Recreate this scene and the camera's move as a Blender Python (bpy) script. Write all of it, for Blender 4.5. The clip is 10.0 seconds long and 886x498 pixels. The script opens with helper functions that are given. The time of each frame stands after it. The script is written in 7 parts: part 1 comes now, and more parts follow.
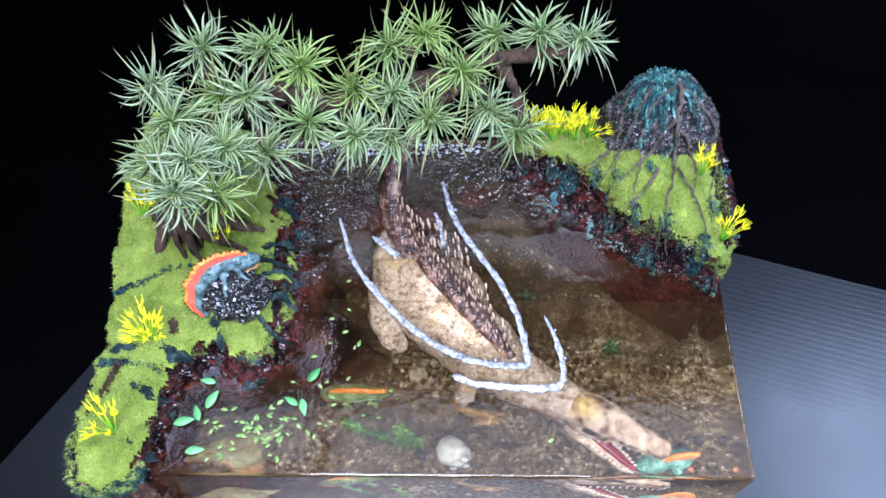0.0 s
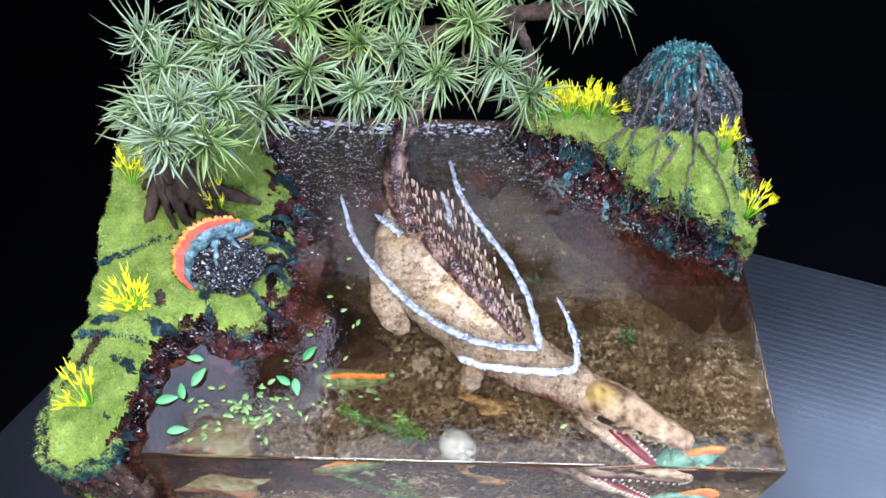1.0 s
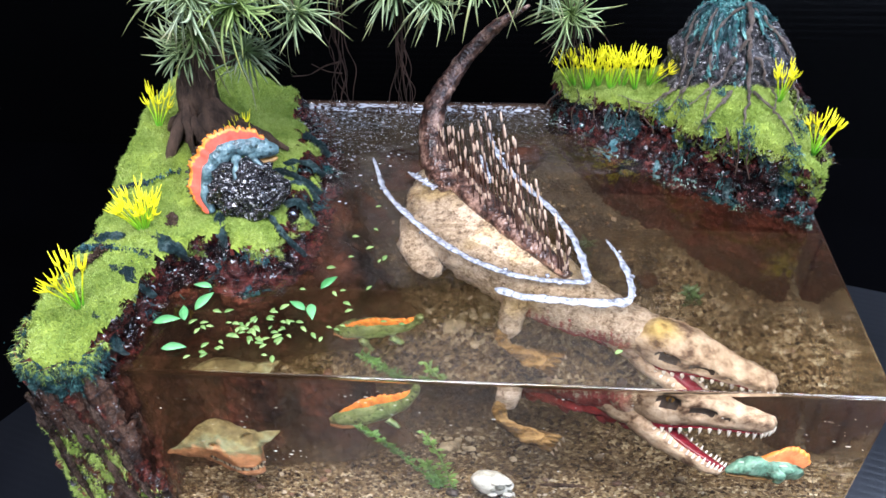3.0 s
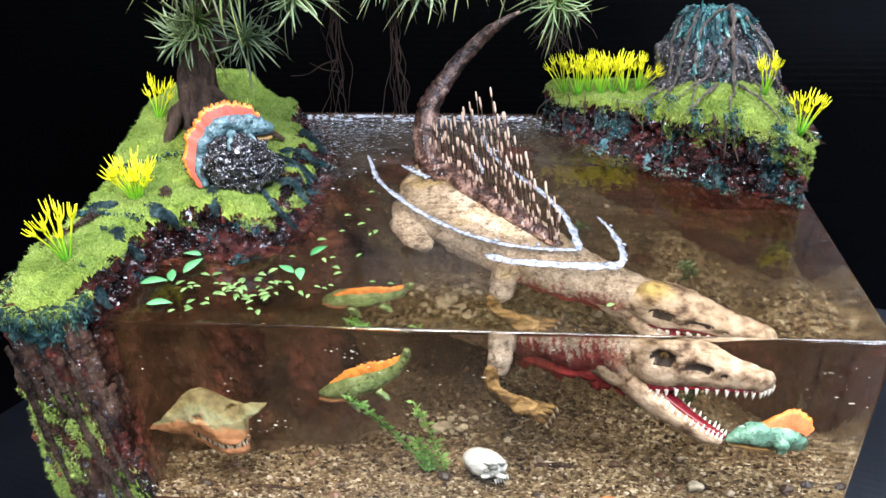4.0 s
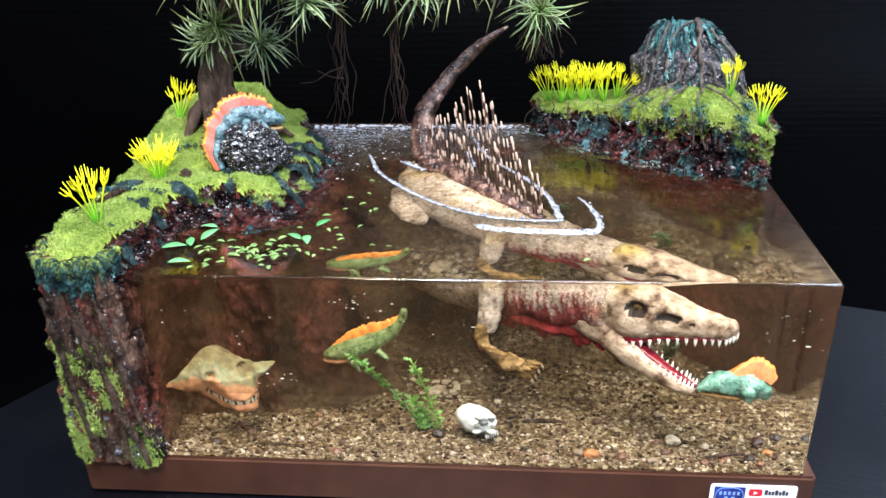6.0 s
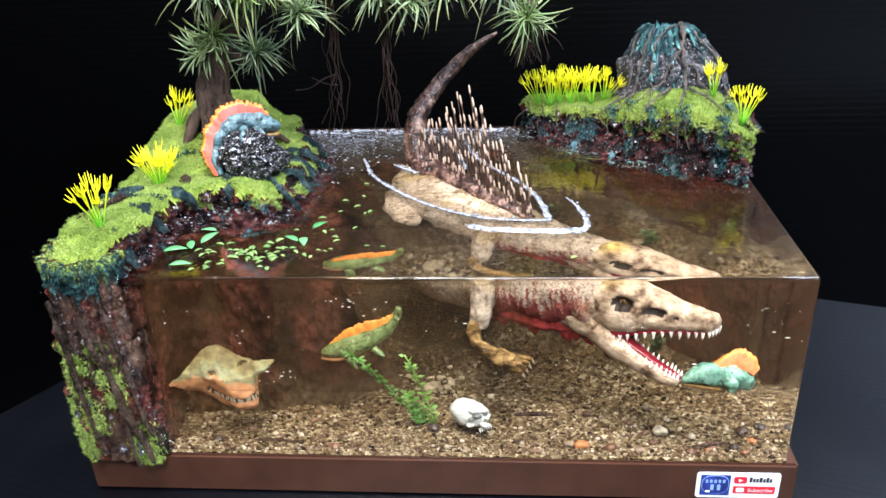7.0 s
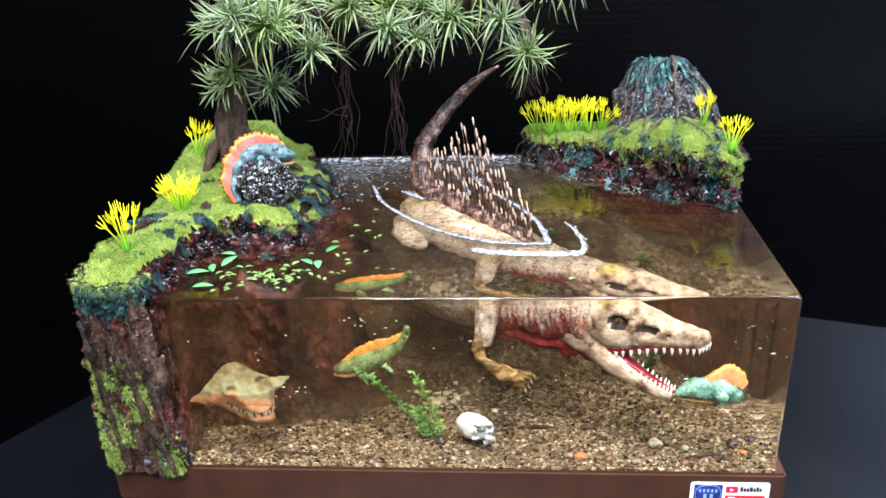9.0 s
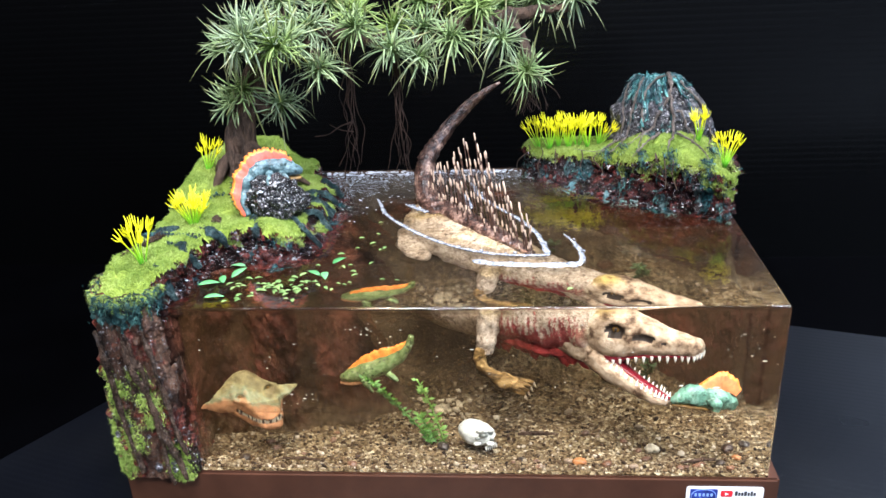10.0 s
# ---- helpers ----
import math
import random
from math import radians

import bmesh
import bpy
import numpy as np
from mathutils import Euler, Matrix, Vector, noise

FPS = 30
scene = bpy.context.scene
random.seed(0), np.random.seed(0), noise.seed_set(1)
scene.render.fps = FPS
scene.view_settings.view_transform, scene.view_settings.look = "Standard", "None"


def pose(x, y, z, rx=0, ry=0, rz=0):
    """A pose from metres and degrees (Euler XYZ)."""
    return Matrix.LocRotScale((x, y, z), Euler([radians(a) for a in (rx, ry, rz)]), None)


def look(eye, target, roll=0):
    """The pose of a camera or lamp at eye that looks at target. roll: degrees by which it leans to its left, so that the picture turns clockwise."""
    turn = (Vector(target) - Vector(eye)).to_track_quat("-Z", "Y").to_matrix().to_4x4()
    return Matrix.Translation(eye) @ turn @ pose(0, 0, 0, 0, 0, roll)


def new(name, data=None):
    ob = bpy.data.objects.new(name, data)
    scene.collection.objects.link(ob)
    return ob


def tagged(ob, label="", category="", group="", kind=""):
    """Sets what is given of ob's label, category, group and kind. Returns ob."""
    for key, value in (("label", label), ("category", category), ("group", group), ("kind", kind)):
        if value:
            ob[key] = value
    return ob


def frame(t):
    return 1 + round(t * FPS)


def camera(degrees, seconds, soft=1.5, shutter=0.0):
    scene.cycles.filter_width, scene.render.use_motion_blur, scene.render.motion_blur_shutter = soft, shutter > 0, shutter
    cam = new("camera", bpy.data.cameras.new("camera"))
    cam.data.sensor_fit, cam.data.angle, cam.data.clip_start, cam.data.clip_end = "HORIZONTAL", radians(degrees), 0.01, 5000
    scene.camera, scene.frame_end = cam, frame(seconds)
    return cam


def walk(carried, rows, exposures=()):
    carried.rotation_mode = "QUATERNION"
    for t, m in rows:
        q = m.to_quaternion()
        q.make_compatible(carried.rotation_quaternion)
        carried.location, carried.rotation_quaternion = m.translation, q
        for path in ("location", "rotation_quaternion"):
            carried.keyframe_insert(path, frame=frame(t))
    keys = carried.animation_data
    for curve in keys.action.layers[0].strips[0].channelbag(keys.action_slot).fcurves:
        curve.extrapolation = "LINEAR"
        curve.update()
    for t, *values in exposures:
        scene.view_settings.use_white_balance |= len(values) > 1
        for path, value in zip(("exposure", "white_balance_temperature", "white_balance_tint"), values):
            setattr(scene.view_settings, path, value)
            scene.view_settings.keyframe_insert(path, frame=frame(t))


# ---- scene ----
cam = camera(57.10, 10.0)
PATH = [
    (0, (0.00846, -0.09409, 0.47940), (0.01016, 0.10678, 0.13350), 0.93),
    (0.5, (0.00689, -0.09926, 0.46192), (0.00766, 0.10900, 0.12041), 1.18),
    (1, (0.00921, -0.11185, 0.44017), (0.00735, 0.11020, 0.10747), 0.95),
    (1.5, (0.01242, -0.12778, 0.41736), (0.00574, 0.11179, 0.09710), 0.25),
    (2, (0.01489, -0.14245, 0.39022), (0.00214, 0.11622, 0.08539), -0.46),
    (2.5, (0.01441, -0.16280, 0.36099), (-0.00635, 0.11534, 0.07427), -1.29),
    (3.8, (0.02179, -0.21165, 0.29437), (-0.00954, 0.12184, 0.07573), -1.70),
    (4, (0.02353, -0.21783, 0.28518), (-0.00797, 0.11956, 0.07263), -1.71),
    (4.5, (0.02729, -0.22971, 0.26976), (-0.00538, 0.11607, 0.07134), -1.43),
    (5, (0.02916, -0.24263, 0.26275), (-0.00449, 0.10872, 0.07454), -1.35),
    (5.5, (0.02948, -0.25611, 0.26152), (-0.00439, 0.09858, 0.07973), -1.46),
    (7, (0.03404, -0.27736, 0.26606), (0.00152, 0.07938, 0.08808), -2.50),
    (7.5, (0.03442, -0.28126, 0.26813), (0.00220, 0.07666, 0.09247), -2.56),
    (8, (0.03384, -0.28930, 0.27305), (0.00202, 0.07010, 0.10036), -2.59),
    (8.5, (0.03453, -0.29250, 0.27403), (0.00157, 0.06794, 0.10376), -2.64),
    (9, (0.03450, -0.29730, 0.27600), (0.00060, 0.06407, 0.10788), -2.73),
    (9.5, (0.03594, -0.30260, 0.27913), (0.00076, 0.05995, 0.11383), -2.93),
    (10, (0.03636, -0.30888, 0.28164), (0.00047, 0.05460, 0.11855), -2.96),
]
walk(cam, [(t, look(eye, target, roll)) for t, eye, target, roll in PATH], exposures=[(0.0, -0.55, 5520, 21), (1.0, -0.57, 5580, 20), (2.5, -0.52, 5900, 20), (4.5, -0.30, 6180, 15), (7.0, -0.21, 6230, 15), (10.0, -0.16, 6230, 15)])

# ---- world and lamps ----
world = bpy.data.worlds.new("room_air")
world.use_nodes = True
scene.world = world
world.node_tree.nodes["Background"].inputs[0].default_value = (0.60, 0.70, 0.90, 1)
world.node_tree.nodes["Background"].inputs[1].default_value = 0.06


def panel_lamp(x, y, z, sx, sy, power, colour):
    data = bpy.data.lights.new("panel_lamp", "AREA")
    data.shape, data.size, data.size_y, data.energy, data.color = "RECTANGLE", sx, sy, power, colour
    ob = new("panel_lamp", data)
    ob.matrix_world = pose(x, y, z)
    return ob


CEIL = 1.45
# Lamps are out of view; the third is added fill for the front faces.
LAMPS = [(0.05, -0.28, 0.80, 0.52, 66.0), (0.10, 0.27, 1.20, 0.46, 6.0), (-0.15, -1.05, 0.50, 0.30, 50.0), (1.05, 0.42, 0.60, 0.90, 46.0), (1.55, -1.60, 0.60, 0.60, 165.0), (-0.50, 0.57, 0.52, 0.44, 4.0)]
for lx, ly, lsx, lsy, lpow in LAMPS:
    panel_lamp(lx, ly, CEIL - 0.025, lsx, lsy, lpow, (0.95, 0.98, 1.0) if ly < 0 and lx < 1 else (0.66, 0.81, 1.0))

# ---- levels and extents ----
TABLE = 0.005
SAND = 0.0262
WATER = 0.115
LEFT, RIGHT, BACK = -0.157, 0.1558, 0.190


# ---- materials ----
class Nodes:
    """A small wrapper to write node materials in few lines."""

    def __init__(self, name):
        self.mat = bpy.data.materials.new(name)
        self.mat.use_nodes = True
        self.tree = self.mat.node_tree
        self.bsdf = self.tree.nodes["Principled BSDF"]
        self.out = self.tree.nodes["Material Output"]
        self.coord = self.tree.nodes.new("ShaderNodeTexCoord").outputs["Object"]

    def add(self, kind, **values):
        n = self.tree.nodes.new(kind)
        for key, value in values.items():
            if key in n.inputs:
                n.inputs[key].default_value = value
        return n

    def link(self, a, b):
        self.tree.links.new(a, b)

    def world_place(self):
        self.coord = self.tree.nodes.new("ShaderNodeNewGeometry").outputs["Position"]

    def scaled(self, x, y, z):
        m = self.add("ShaderNodeMapping")
        m.inputs["Scale"].default_value = (x, y, z)
        self.link(self.coord, m.inputs["Vector"])
        return m.outputs[0]

    def noise(self, scale, detail=4, rough=0.55, vector=None):
        n = self.add("ShaderNodeTexNoise", Scale=scale, Detail=detail, Roughness=rough)
        self.link(vector or self.coord, n.inputs["Vector"])
        return n.outputs["Fac"]

    def cells(self, scale, feature="F1", out="Distance", vector=None):
        n = self.add("ShaderNodeTexVoronoi", Scale=scale)
        n.feature = feature
        self.link(vector or self.coord, n.inputs["Vector"])
        return n.outputs[out]

    def ramp(self, fac, *stops):
        n = self.add("ShaderNodeValToRGB")
        while len(n.color_ramp.elements) < len(stops):
            n.color_ramp.elements.new(0.5)
        for e, (p, c) in zip(n.color_ramp.elements, stops):
            e.position, e.color = p, (*c, 1) if len(c) == 3 else c
        self.link(fac, n.inputs[0])
        return n.outputs[0]

    def mix(self, fac, a, b, blend="MIX"):
        n = self.add("ShaderNodeMix")
        n.data_type, n.blend_type = "RGBA", blend
        for sock, v in ((n.inputs[0], fac), (n.inputs[6], a), (n.inputs[7], b)):
            if isinstance(v, (int, float)):
                sock.default_value = v
            elif isinstance(v, tuple):
                sock.default_value = (*v, 1)
            else:
                self.link(v, sock)
        return n.outputs[2]

    def maths(self, op, a, b=0.0):
        n = self.add("ShaderNodeMath")
        n.operation = op
        for sock, v in zip(n.inputs, (a, b)):
            if isinstance(v, (int, float)):
                sock.default_value = v
            else:
                self.link(v, sock)
        return n.outputs[0]

    def part_of(self, axis):
        n = self.add("ShaderNodeSeparateXYZ")
        self.link(self.coord, n.inputs[0])
        return n.outputs[axis]

    def chance(self):
        return self.add("ShaderNodeObjectInfo").outputs["Random"]

    def island(self):
        return self.add("ShaderNodeNewGeometry").outputs["Random Per Island"]

    def bump(self, height, strength=0.5, distance=0.001):
        n = self.add("ShaderNodeBump", Strength=strength, Distance=distance)
        self.link(height, n.inputs["Height"])
        self.link(n.outputs[0], self.bsdf.inputs["Normal"])

    def done(self, colour=None, rough=0.5, metal=0.0, spec=0.5, coat=0.0):
        b = self.bsdf.inputs
        if isinstance(colour, tuple):
            b["Base Color"].default_value = (*colour, 1)
        elif colour is not None:
            self.link(colour, b["Base Color"])
        if isinstance(rough, (int, float)):
            b["Roughness"].default_value = rough
        else:
            self.link(rough, b["Roughness"])
        b["Metallic"].default_value = metal
        b["Specular IOR Level"].default_value = spec
        b["Coat Weight"].default_value = coat
        b["Coat Roughness"].default_value = 0.08
        return self.mat


def plain(name, colour, rough=0.5, spread=0.25, scale=300.0, spec=0.5, coat=0.0, bump=0.3):
    """Paint or plastic with a mottled tone and a fine grain."""
    m = Nodes(name)
    m.world_place()
    lo = tuple(c * (1 - spread) for c in colour)
    hi = tuple(min(1.0, c * (1 + spread)) for c in colour)
    f = m.noise(scale, 5, 0.6)
    m.bump(m.noise(scale * 4, 3), bump, 0.0003)
    return m.done(m.ramp(f, (0.3, lo), (0.7, hi)), rough, spec=spec, coat=coat)


def mat_sheet():
    m = Nodes("corrugated_sheet")
    m.world_place()
    f = m.noise(25, 4)
    r = m.ramp(m.noise(9, 3), (0.35, (0.27, 0.27, 0.27)), (0.7, (0.36, 0.36, 0.36)))
    m.bump(m.noise(900, 2), 0.1, 0.0002)
    return m.done(m.ramp(f, (0.3, (0.0003, 0.0005, 0.0013)), (0.7, (0.0005, 0.0008, 0.0020))), r, spec=0.43)


def mat_backdrop(name, lo, hi, spec, rough):
    m = Nodes(name)
    m.world_place()
    return m.done(m.ramp(m.noise(12, 4), (0.3, lo), (0.7, hi)), rough, spec=spec)


def mat_resin():
    m = Nodes("clear_resin")
    m.world_place()
    b = m.bsdf.inputs
    b["Transmission Weight"].default_value = 1.0
    b["IOR"].default_value = 1.5
    calm = m.mix(0.5, m.noise(70, 2), m.noise(260, 3))
    chop = m.mix(0.5, m.noise(190, 4, 0.6), m.cells(260))
    far = m.maths("ADD", m.maths("MULTIPLY", m.part_of(1), 5.0), m.maths("MULTIPLY", m.maths("MAXIMUM", m.maths("SUBTRACT", -0.036, m.part_of(0)), 0.0), 5.0))
    back = m.ramp(m.maths("ADD", far, m.maths("MULTIPLY", m.noise(40, 2), 0.12)), (0.03, (0.009, 0.009, 0.009)), (0.15, (0.06, 0.06, 0.06)), (0.70, (0.06, 0.06, 0.06)), (0.92, (2, 2, 2)))
    m.bump(m.mix(1.0, m.mix(0.35, calm, chop), back, "MULTIPLY"), 0.8, 0.0040)
    return m.done((0.80, 0.715, 0.585), m.ramp(m.maths('MULTIPLY', m.part_of(2), 1.0), (WATER - 0.0008, (0, 0, 0)), (WATER - 0.0002, (0.035, 0.035, 0.035))))


def mat_tint_sheet(name, lo, hi, haze, fade=False):
    m = Nodes(name)
    m.world_place()
    clear = m.add("ShaderNodeBsdfTransparent")
    m.link(m.ramp(m.noise(22, 3), (0.3, lo), (0.7, hi)), clear.inputs[0])
    cloud = m.add("ShaderNodeBsdfDiffuse")
    cloud.inputs[0].default_value = (0.36, 0.225, 0.115, 1)
    if fade:
        cloud.inputs[0].default_value = (0.46, 0.235, 0.085, 1)
    both = m.add("ShaderNodeMixShader")
    thick = m.maths("MULTIPLY", m.noise(30, 4, 0.6), haze)
    if fade:
        thick = m.maths("MULTIPLY", thick, m.ramp(m.maths("ADD", m.part_of(0), 0.15), (0.03, (1, 1, 1)), (0.125, (0, 0, 0))))
    m.link(thick, both.inputs[0])
    m.link(clear.outputs[0], both.inputs[1])
    m.link(cloud.outputs[0], both.inputs[2])
    m.link(both.outputs[0], m.out.inputs["Surface"])
    return m.mat


def mat_base_paint():
    m = Nodes("brown_base_paint")
    m.world_place()
    f = m.noise(60, 5, 0.6)
    m.bump(m.noise(500, 4), 0.15, 0.0004)
    return m.done(m.ramp(f, (0.3, (0.040, 0.015, 0.008)), (0.7, (0.062, 0.024, 0.013))), 0.32)


def mat_back_paint():
    m = Nodes("brown_back_paint")
    m.world_place()
    f = m.noise(35, 6, 0.65)
    return m.done(m.ramp(f, (0.25, (0.022, 0.012, 0.008)), (0.5, (0.046, 0.026, 0.017)), (0.75, (0.080, 0.046, 0.030))), 0.6, spec=0.05)


def mat_sand():
    m = Nodes("sand_bed")
    m.world_place()
    tone = m.cells(620, out="Color")
    sep = m.add("ShaderNodeSeparateColor")
    m.link(tone, sep.inputs[0])
    c = m.ramp(sep.outputs[0], (0.0, (0.022, 0.014, 0.008)), (0.2, (0.078, 0.050, 0.025)), (0.5, (0.145, 0.102, 0.054)), (0.8, (0.215, 0.162, 0.094)), (1.0, (0.38, 0.33, 0.23)))
    big = m.ramp(m.noise(45, 5, 0.6), (0.34, (0.45, 0.41, 0.34)), (0.46, (0.76, 0.73, 0.66)), (0.58, (1.05, 1.05, 1.05)))
    c = m.mix(1.0, c, big, "MULTIPLY")
    # Gloom of the deep back water is painted into the sand colour.
    back_gloom = m.ramp(m.maths("ADD", m.part_of(1), m.maths("MULTIPLY", m.maths("SUBTRACT", m.noise(28, 5, 0.6), 0.5), 0.16)), (0.072, (0, 0, 0)), (0.126, (1, 1, 1)))
    c = m.mix(back_gloom, c, m.ramp(m.noise(90, 6, 0.7), (0.32, (0.014, 0.011, 0.007)), (0.52, (0.038, 0.030, 0.020)), (0.72, (0.088, 0.071, 0.049))))
    m.bump(m.cells(620), 0.9, 0.0012)
    return m.done(c, 0.6, spec=0.06)


def mat_grain():
    m = Nodes("sand_grain")
    c = m.ramp(m.island(), (0.0, (0.014, 0.009, 0.006)), (0.20, (0.050, 0.028, 0.014)), (0.42, (0.098, 0.064, 0.034)), (0.68, (0.135, 0.097, 0.054)), (0.90, (0.21, 0.165, 0.102)), (1.0, (0.42, 0.36, 0.28)))
    return m.done(c, 0.5, spec=0.08)


def mat_pebble():
    m = Nodes("pebble")
    m.world_place()
    a = m.ramp(m.chance(), (0.0, (0.03, 0.022, 0.018)), (0.35, (0.12, 0.06, 0.035)), (0.7, (0.17, 0.080, 0.040)), (1.0, (0.27, 0.22, 0.16)))
    f = m.ramp(m.noise(400, 4), (0.3, (0.6, 0.6, 0.6)), (0.7, (1, 1, 1)))
    return m.done(m.mix(1.0, a, f, "MULTIPLY"), 0.35)


def mat_cliff(name, gain):
    m = Nodes(name)
    m.world_place()
    warp = m.mix(0.010, m.coord, m.add("ShaderNodeTexNoise", Scale=190.0, Detail=5.0).outputs["Color"], "ADD")
    grit = m.noise(360, 7, 0.78, warp)
    red = m.ramp(grit, (0.40, (0.004, 0.003, 0.002)), (0.49, (0.040 * gain, 0.010 * gain, 0.008 * gain)), (0.57, (0.15 * gain, 0.027 * gain, 0.022 * gain)), (0.66, (0.30 * gain, 0.085 * gain, 0.070 * gain)), (0.76, (0.50, 0.36, 0.32)))
    dark = m.ramp(m.noise(75, 6, 0.7), (0.44, (0.09, 0.09, 0.085)), (0.58, (1, 1, 1)))
    c = m.mix(1.0, red, dark, "MULTIPLY")
    teal = m.ramp(m.noise(70, 5, 0.65, m.scaled(1, 1, 0.45)), (0.58, (0, 0, 0)), (0.63, (1, 1, 1)))
    tone = m.ramp(m.noise(480, 6, 0.75), (0.38, (0.003, 0.010, 0.016)), (0.50, (0.008, 0.046, 0.056)), (0.62, (0.03, 0.15, 0.15)), (0.74, (0.22, 0.40, 0.38)))
    m.bump(m.mix(0.5, grit, m.noise(1100, 6, 0.8)), 1.0, 0.005)
    return m.done(m.mix(teal, c, tone), 0.17, coat=0.4)


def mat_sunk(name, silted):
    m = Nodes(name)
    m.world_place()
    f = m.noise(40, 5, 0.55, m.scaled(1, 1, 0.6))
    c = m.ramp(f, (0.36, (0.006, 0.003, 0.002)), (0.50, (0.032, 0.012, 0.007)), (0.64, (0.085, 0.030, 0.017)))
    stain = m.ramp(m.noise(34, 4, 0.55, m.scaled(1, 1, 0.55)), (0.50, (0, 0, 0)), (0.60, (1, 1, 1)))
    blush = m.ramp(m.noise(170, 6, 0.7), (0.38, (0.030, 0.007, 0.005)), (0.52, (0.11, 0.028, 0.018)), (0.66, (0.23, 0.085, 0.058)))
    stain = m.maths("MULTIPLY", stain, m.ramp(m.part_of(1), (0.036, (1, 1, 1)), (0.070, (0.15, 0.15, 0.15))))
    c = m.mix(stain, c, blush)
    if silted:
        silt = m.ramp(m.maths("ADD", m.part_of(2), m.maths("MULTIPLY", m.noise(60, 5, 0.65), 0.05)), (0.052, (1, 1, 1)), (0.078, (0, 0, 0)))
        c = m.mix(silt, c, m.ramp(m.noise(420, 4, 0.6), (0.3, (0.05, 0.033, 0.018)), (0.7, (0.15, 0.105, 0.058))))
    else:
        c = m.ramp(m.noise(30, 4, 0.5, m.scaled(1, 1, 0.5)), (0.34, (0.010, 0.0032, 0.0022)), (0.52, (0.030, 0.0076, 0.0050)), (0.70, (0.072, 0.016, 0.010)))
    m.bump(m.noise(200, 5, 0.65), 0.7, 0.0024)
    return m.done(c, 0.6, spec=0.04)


def mat_face():
    m = Nodes("wet_bank_front")
    m.world_place()
    f = m.noise(130, 7, 0.66, m.scaled(1, 1, 0.13))
    wood = m.ramp(f, (0.40, (0.005, 0.003, 0.002)), (0.50, (0.045, 0.020, 0.012)), (0.60, (0.13, 0.066, 0.040)), (0.74, (0.30, 0.21, 0.15)))
    red = m.ramp(m.noise(420, 5, 0.7), (0.38, (0.014, 0.004, 0.003)), (0.52, (0.13, 0.024, 0.014)), (0.66, (0.36, 0.11, 0.08)))
    where = m.ramp(m.noise(95, 4, 0.6, m.scaled(1, 1, 0.6)), (0.50, (0, 0, 0)), (0.57, (1, 1, 1)))
    c = m.mix(where, wood, red)
    speck = m.ramp(m.noise(650, 5, 0.8), (0.66, (0, 0, 0)), (0.70, (1, 1, 1)))
    m.bump(m.mix(0.5, m.noise(330, 6, 0.75, m.scaled(1, 1, 0.3)), m.noise(900, 6, 0.8)), 1.0, 0.004)
    return m.done(m.mix(speck, c, (0.42, 0.39, 0.36)), 0.28, spec=0.35, coat=0.15)


def mat_moss():
    m = Nodes("moss_soil")
    m.world_place()
    f = m.noise(110, 5, 0.65)
    c = m.ramp(f, (0.25, (0.065, 0.095, 0.014)), (0.5, (0.18, 0.235, 0.034)), (0.75, (0.30, 0.37, 0.075)))
    m.bump(m.noise(1500, 3), 0.8, 0.001)
    return m.done(c, 0.9, spec=0.1)


def mat_turf(name, stops):
    m = Nodes(name)
    m.world_place()
    patch = m.ramp(m.noise(60, 4, 0.6), (0.34, (0.56, 0.63, 0.40)), (0.50, (0.88, 0.91, 0.76)), (0.66, (1.08, 1.02, 1)))
    c = m.ramp(m.island(), *stops)
    return m.done(m.mix(1.0, c, patch, "MULTIPLY"), 0.75, spec=0.2)


def mat_fibre(name, deep, mid, pale, rough, coat):
    m = Nodes(name)
    m.world_place()
    f = m.mix(0.22, m.noise(210, 6, 0.72), m.island())
    c = m.ramp(f, (0.38, deep), (0.53, mid), (0.68, pale))
    m.bump(m.noise(900, 4, 0.7), 0.8, 0.0012)
    return m.done(c, rough, spec=0.25, coat=coat)


def mat_bark(name, lo, hi, rough=0.75):
    m = Nodes(name)
    m.world_place()
    f = m.noise(130, 6, 0.65, m.scaled(1, 1, 0.35))
    m.bump(m.noise(330, 6, 0.75, m.scaled(1, 1, 0.25)), 1.0, 0.0055)
    return m.done(m.ramp(f, (0.3, lo), (0.7, hi)), rough, spec=0.3)


def mat_needle():
    m = Nodes("rosette_leaf")
    each = m.ramp(m.chance(), (0.0, (0.28, 0.325, 0.237)), (0.4, (0.255, 0.31, 0.19)), (0.75, (0.235, 0.295, 0.137)), (1.0, (0.24, 0.305, 0.105)))
    tone = m.ramp(m.island(), (0.0, (0.55, 0.60, 0.56)), (0.5, (0.86, 0.90, 0.86)), (1.0, (1.10, 1.08, 1.06)))
    # Greener leaf bases, with shade among crowded leaves put into the colour.
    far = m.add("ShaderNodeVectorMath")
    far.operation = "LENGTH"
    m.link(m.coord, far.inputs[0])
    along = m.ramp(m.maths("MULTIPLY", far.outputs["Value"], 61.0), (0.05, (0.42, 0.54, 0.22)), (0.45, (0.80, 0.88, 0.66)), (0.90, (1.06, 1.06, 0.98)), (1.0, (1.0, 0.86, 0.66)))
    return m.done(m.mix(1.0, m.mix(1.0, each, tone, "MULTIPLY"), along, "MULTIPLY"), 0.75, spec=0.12)


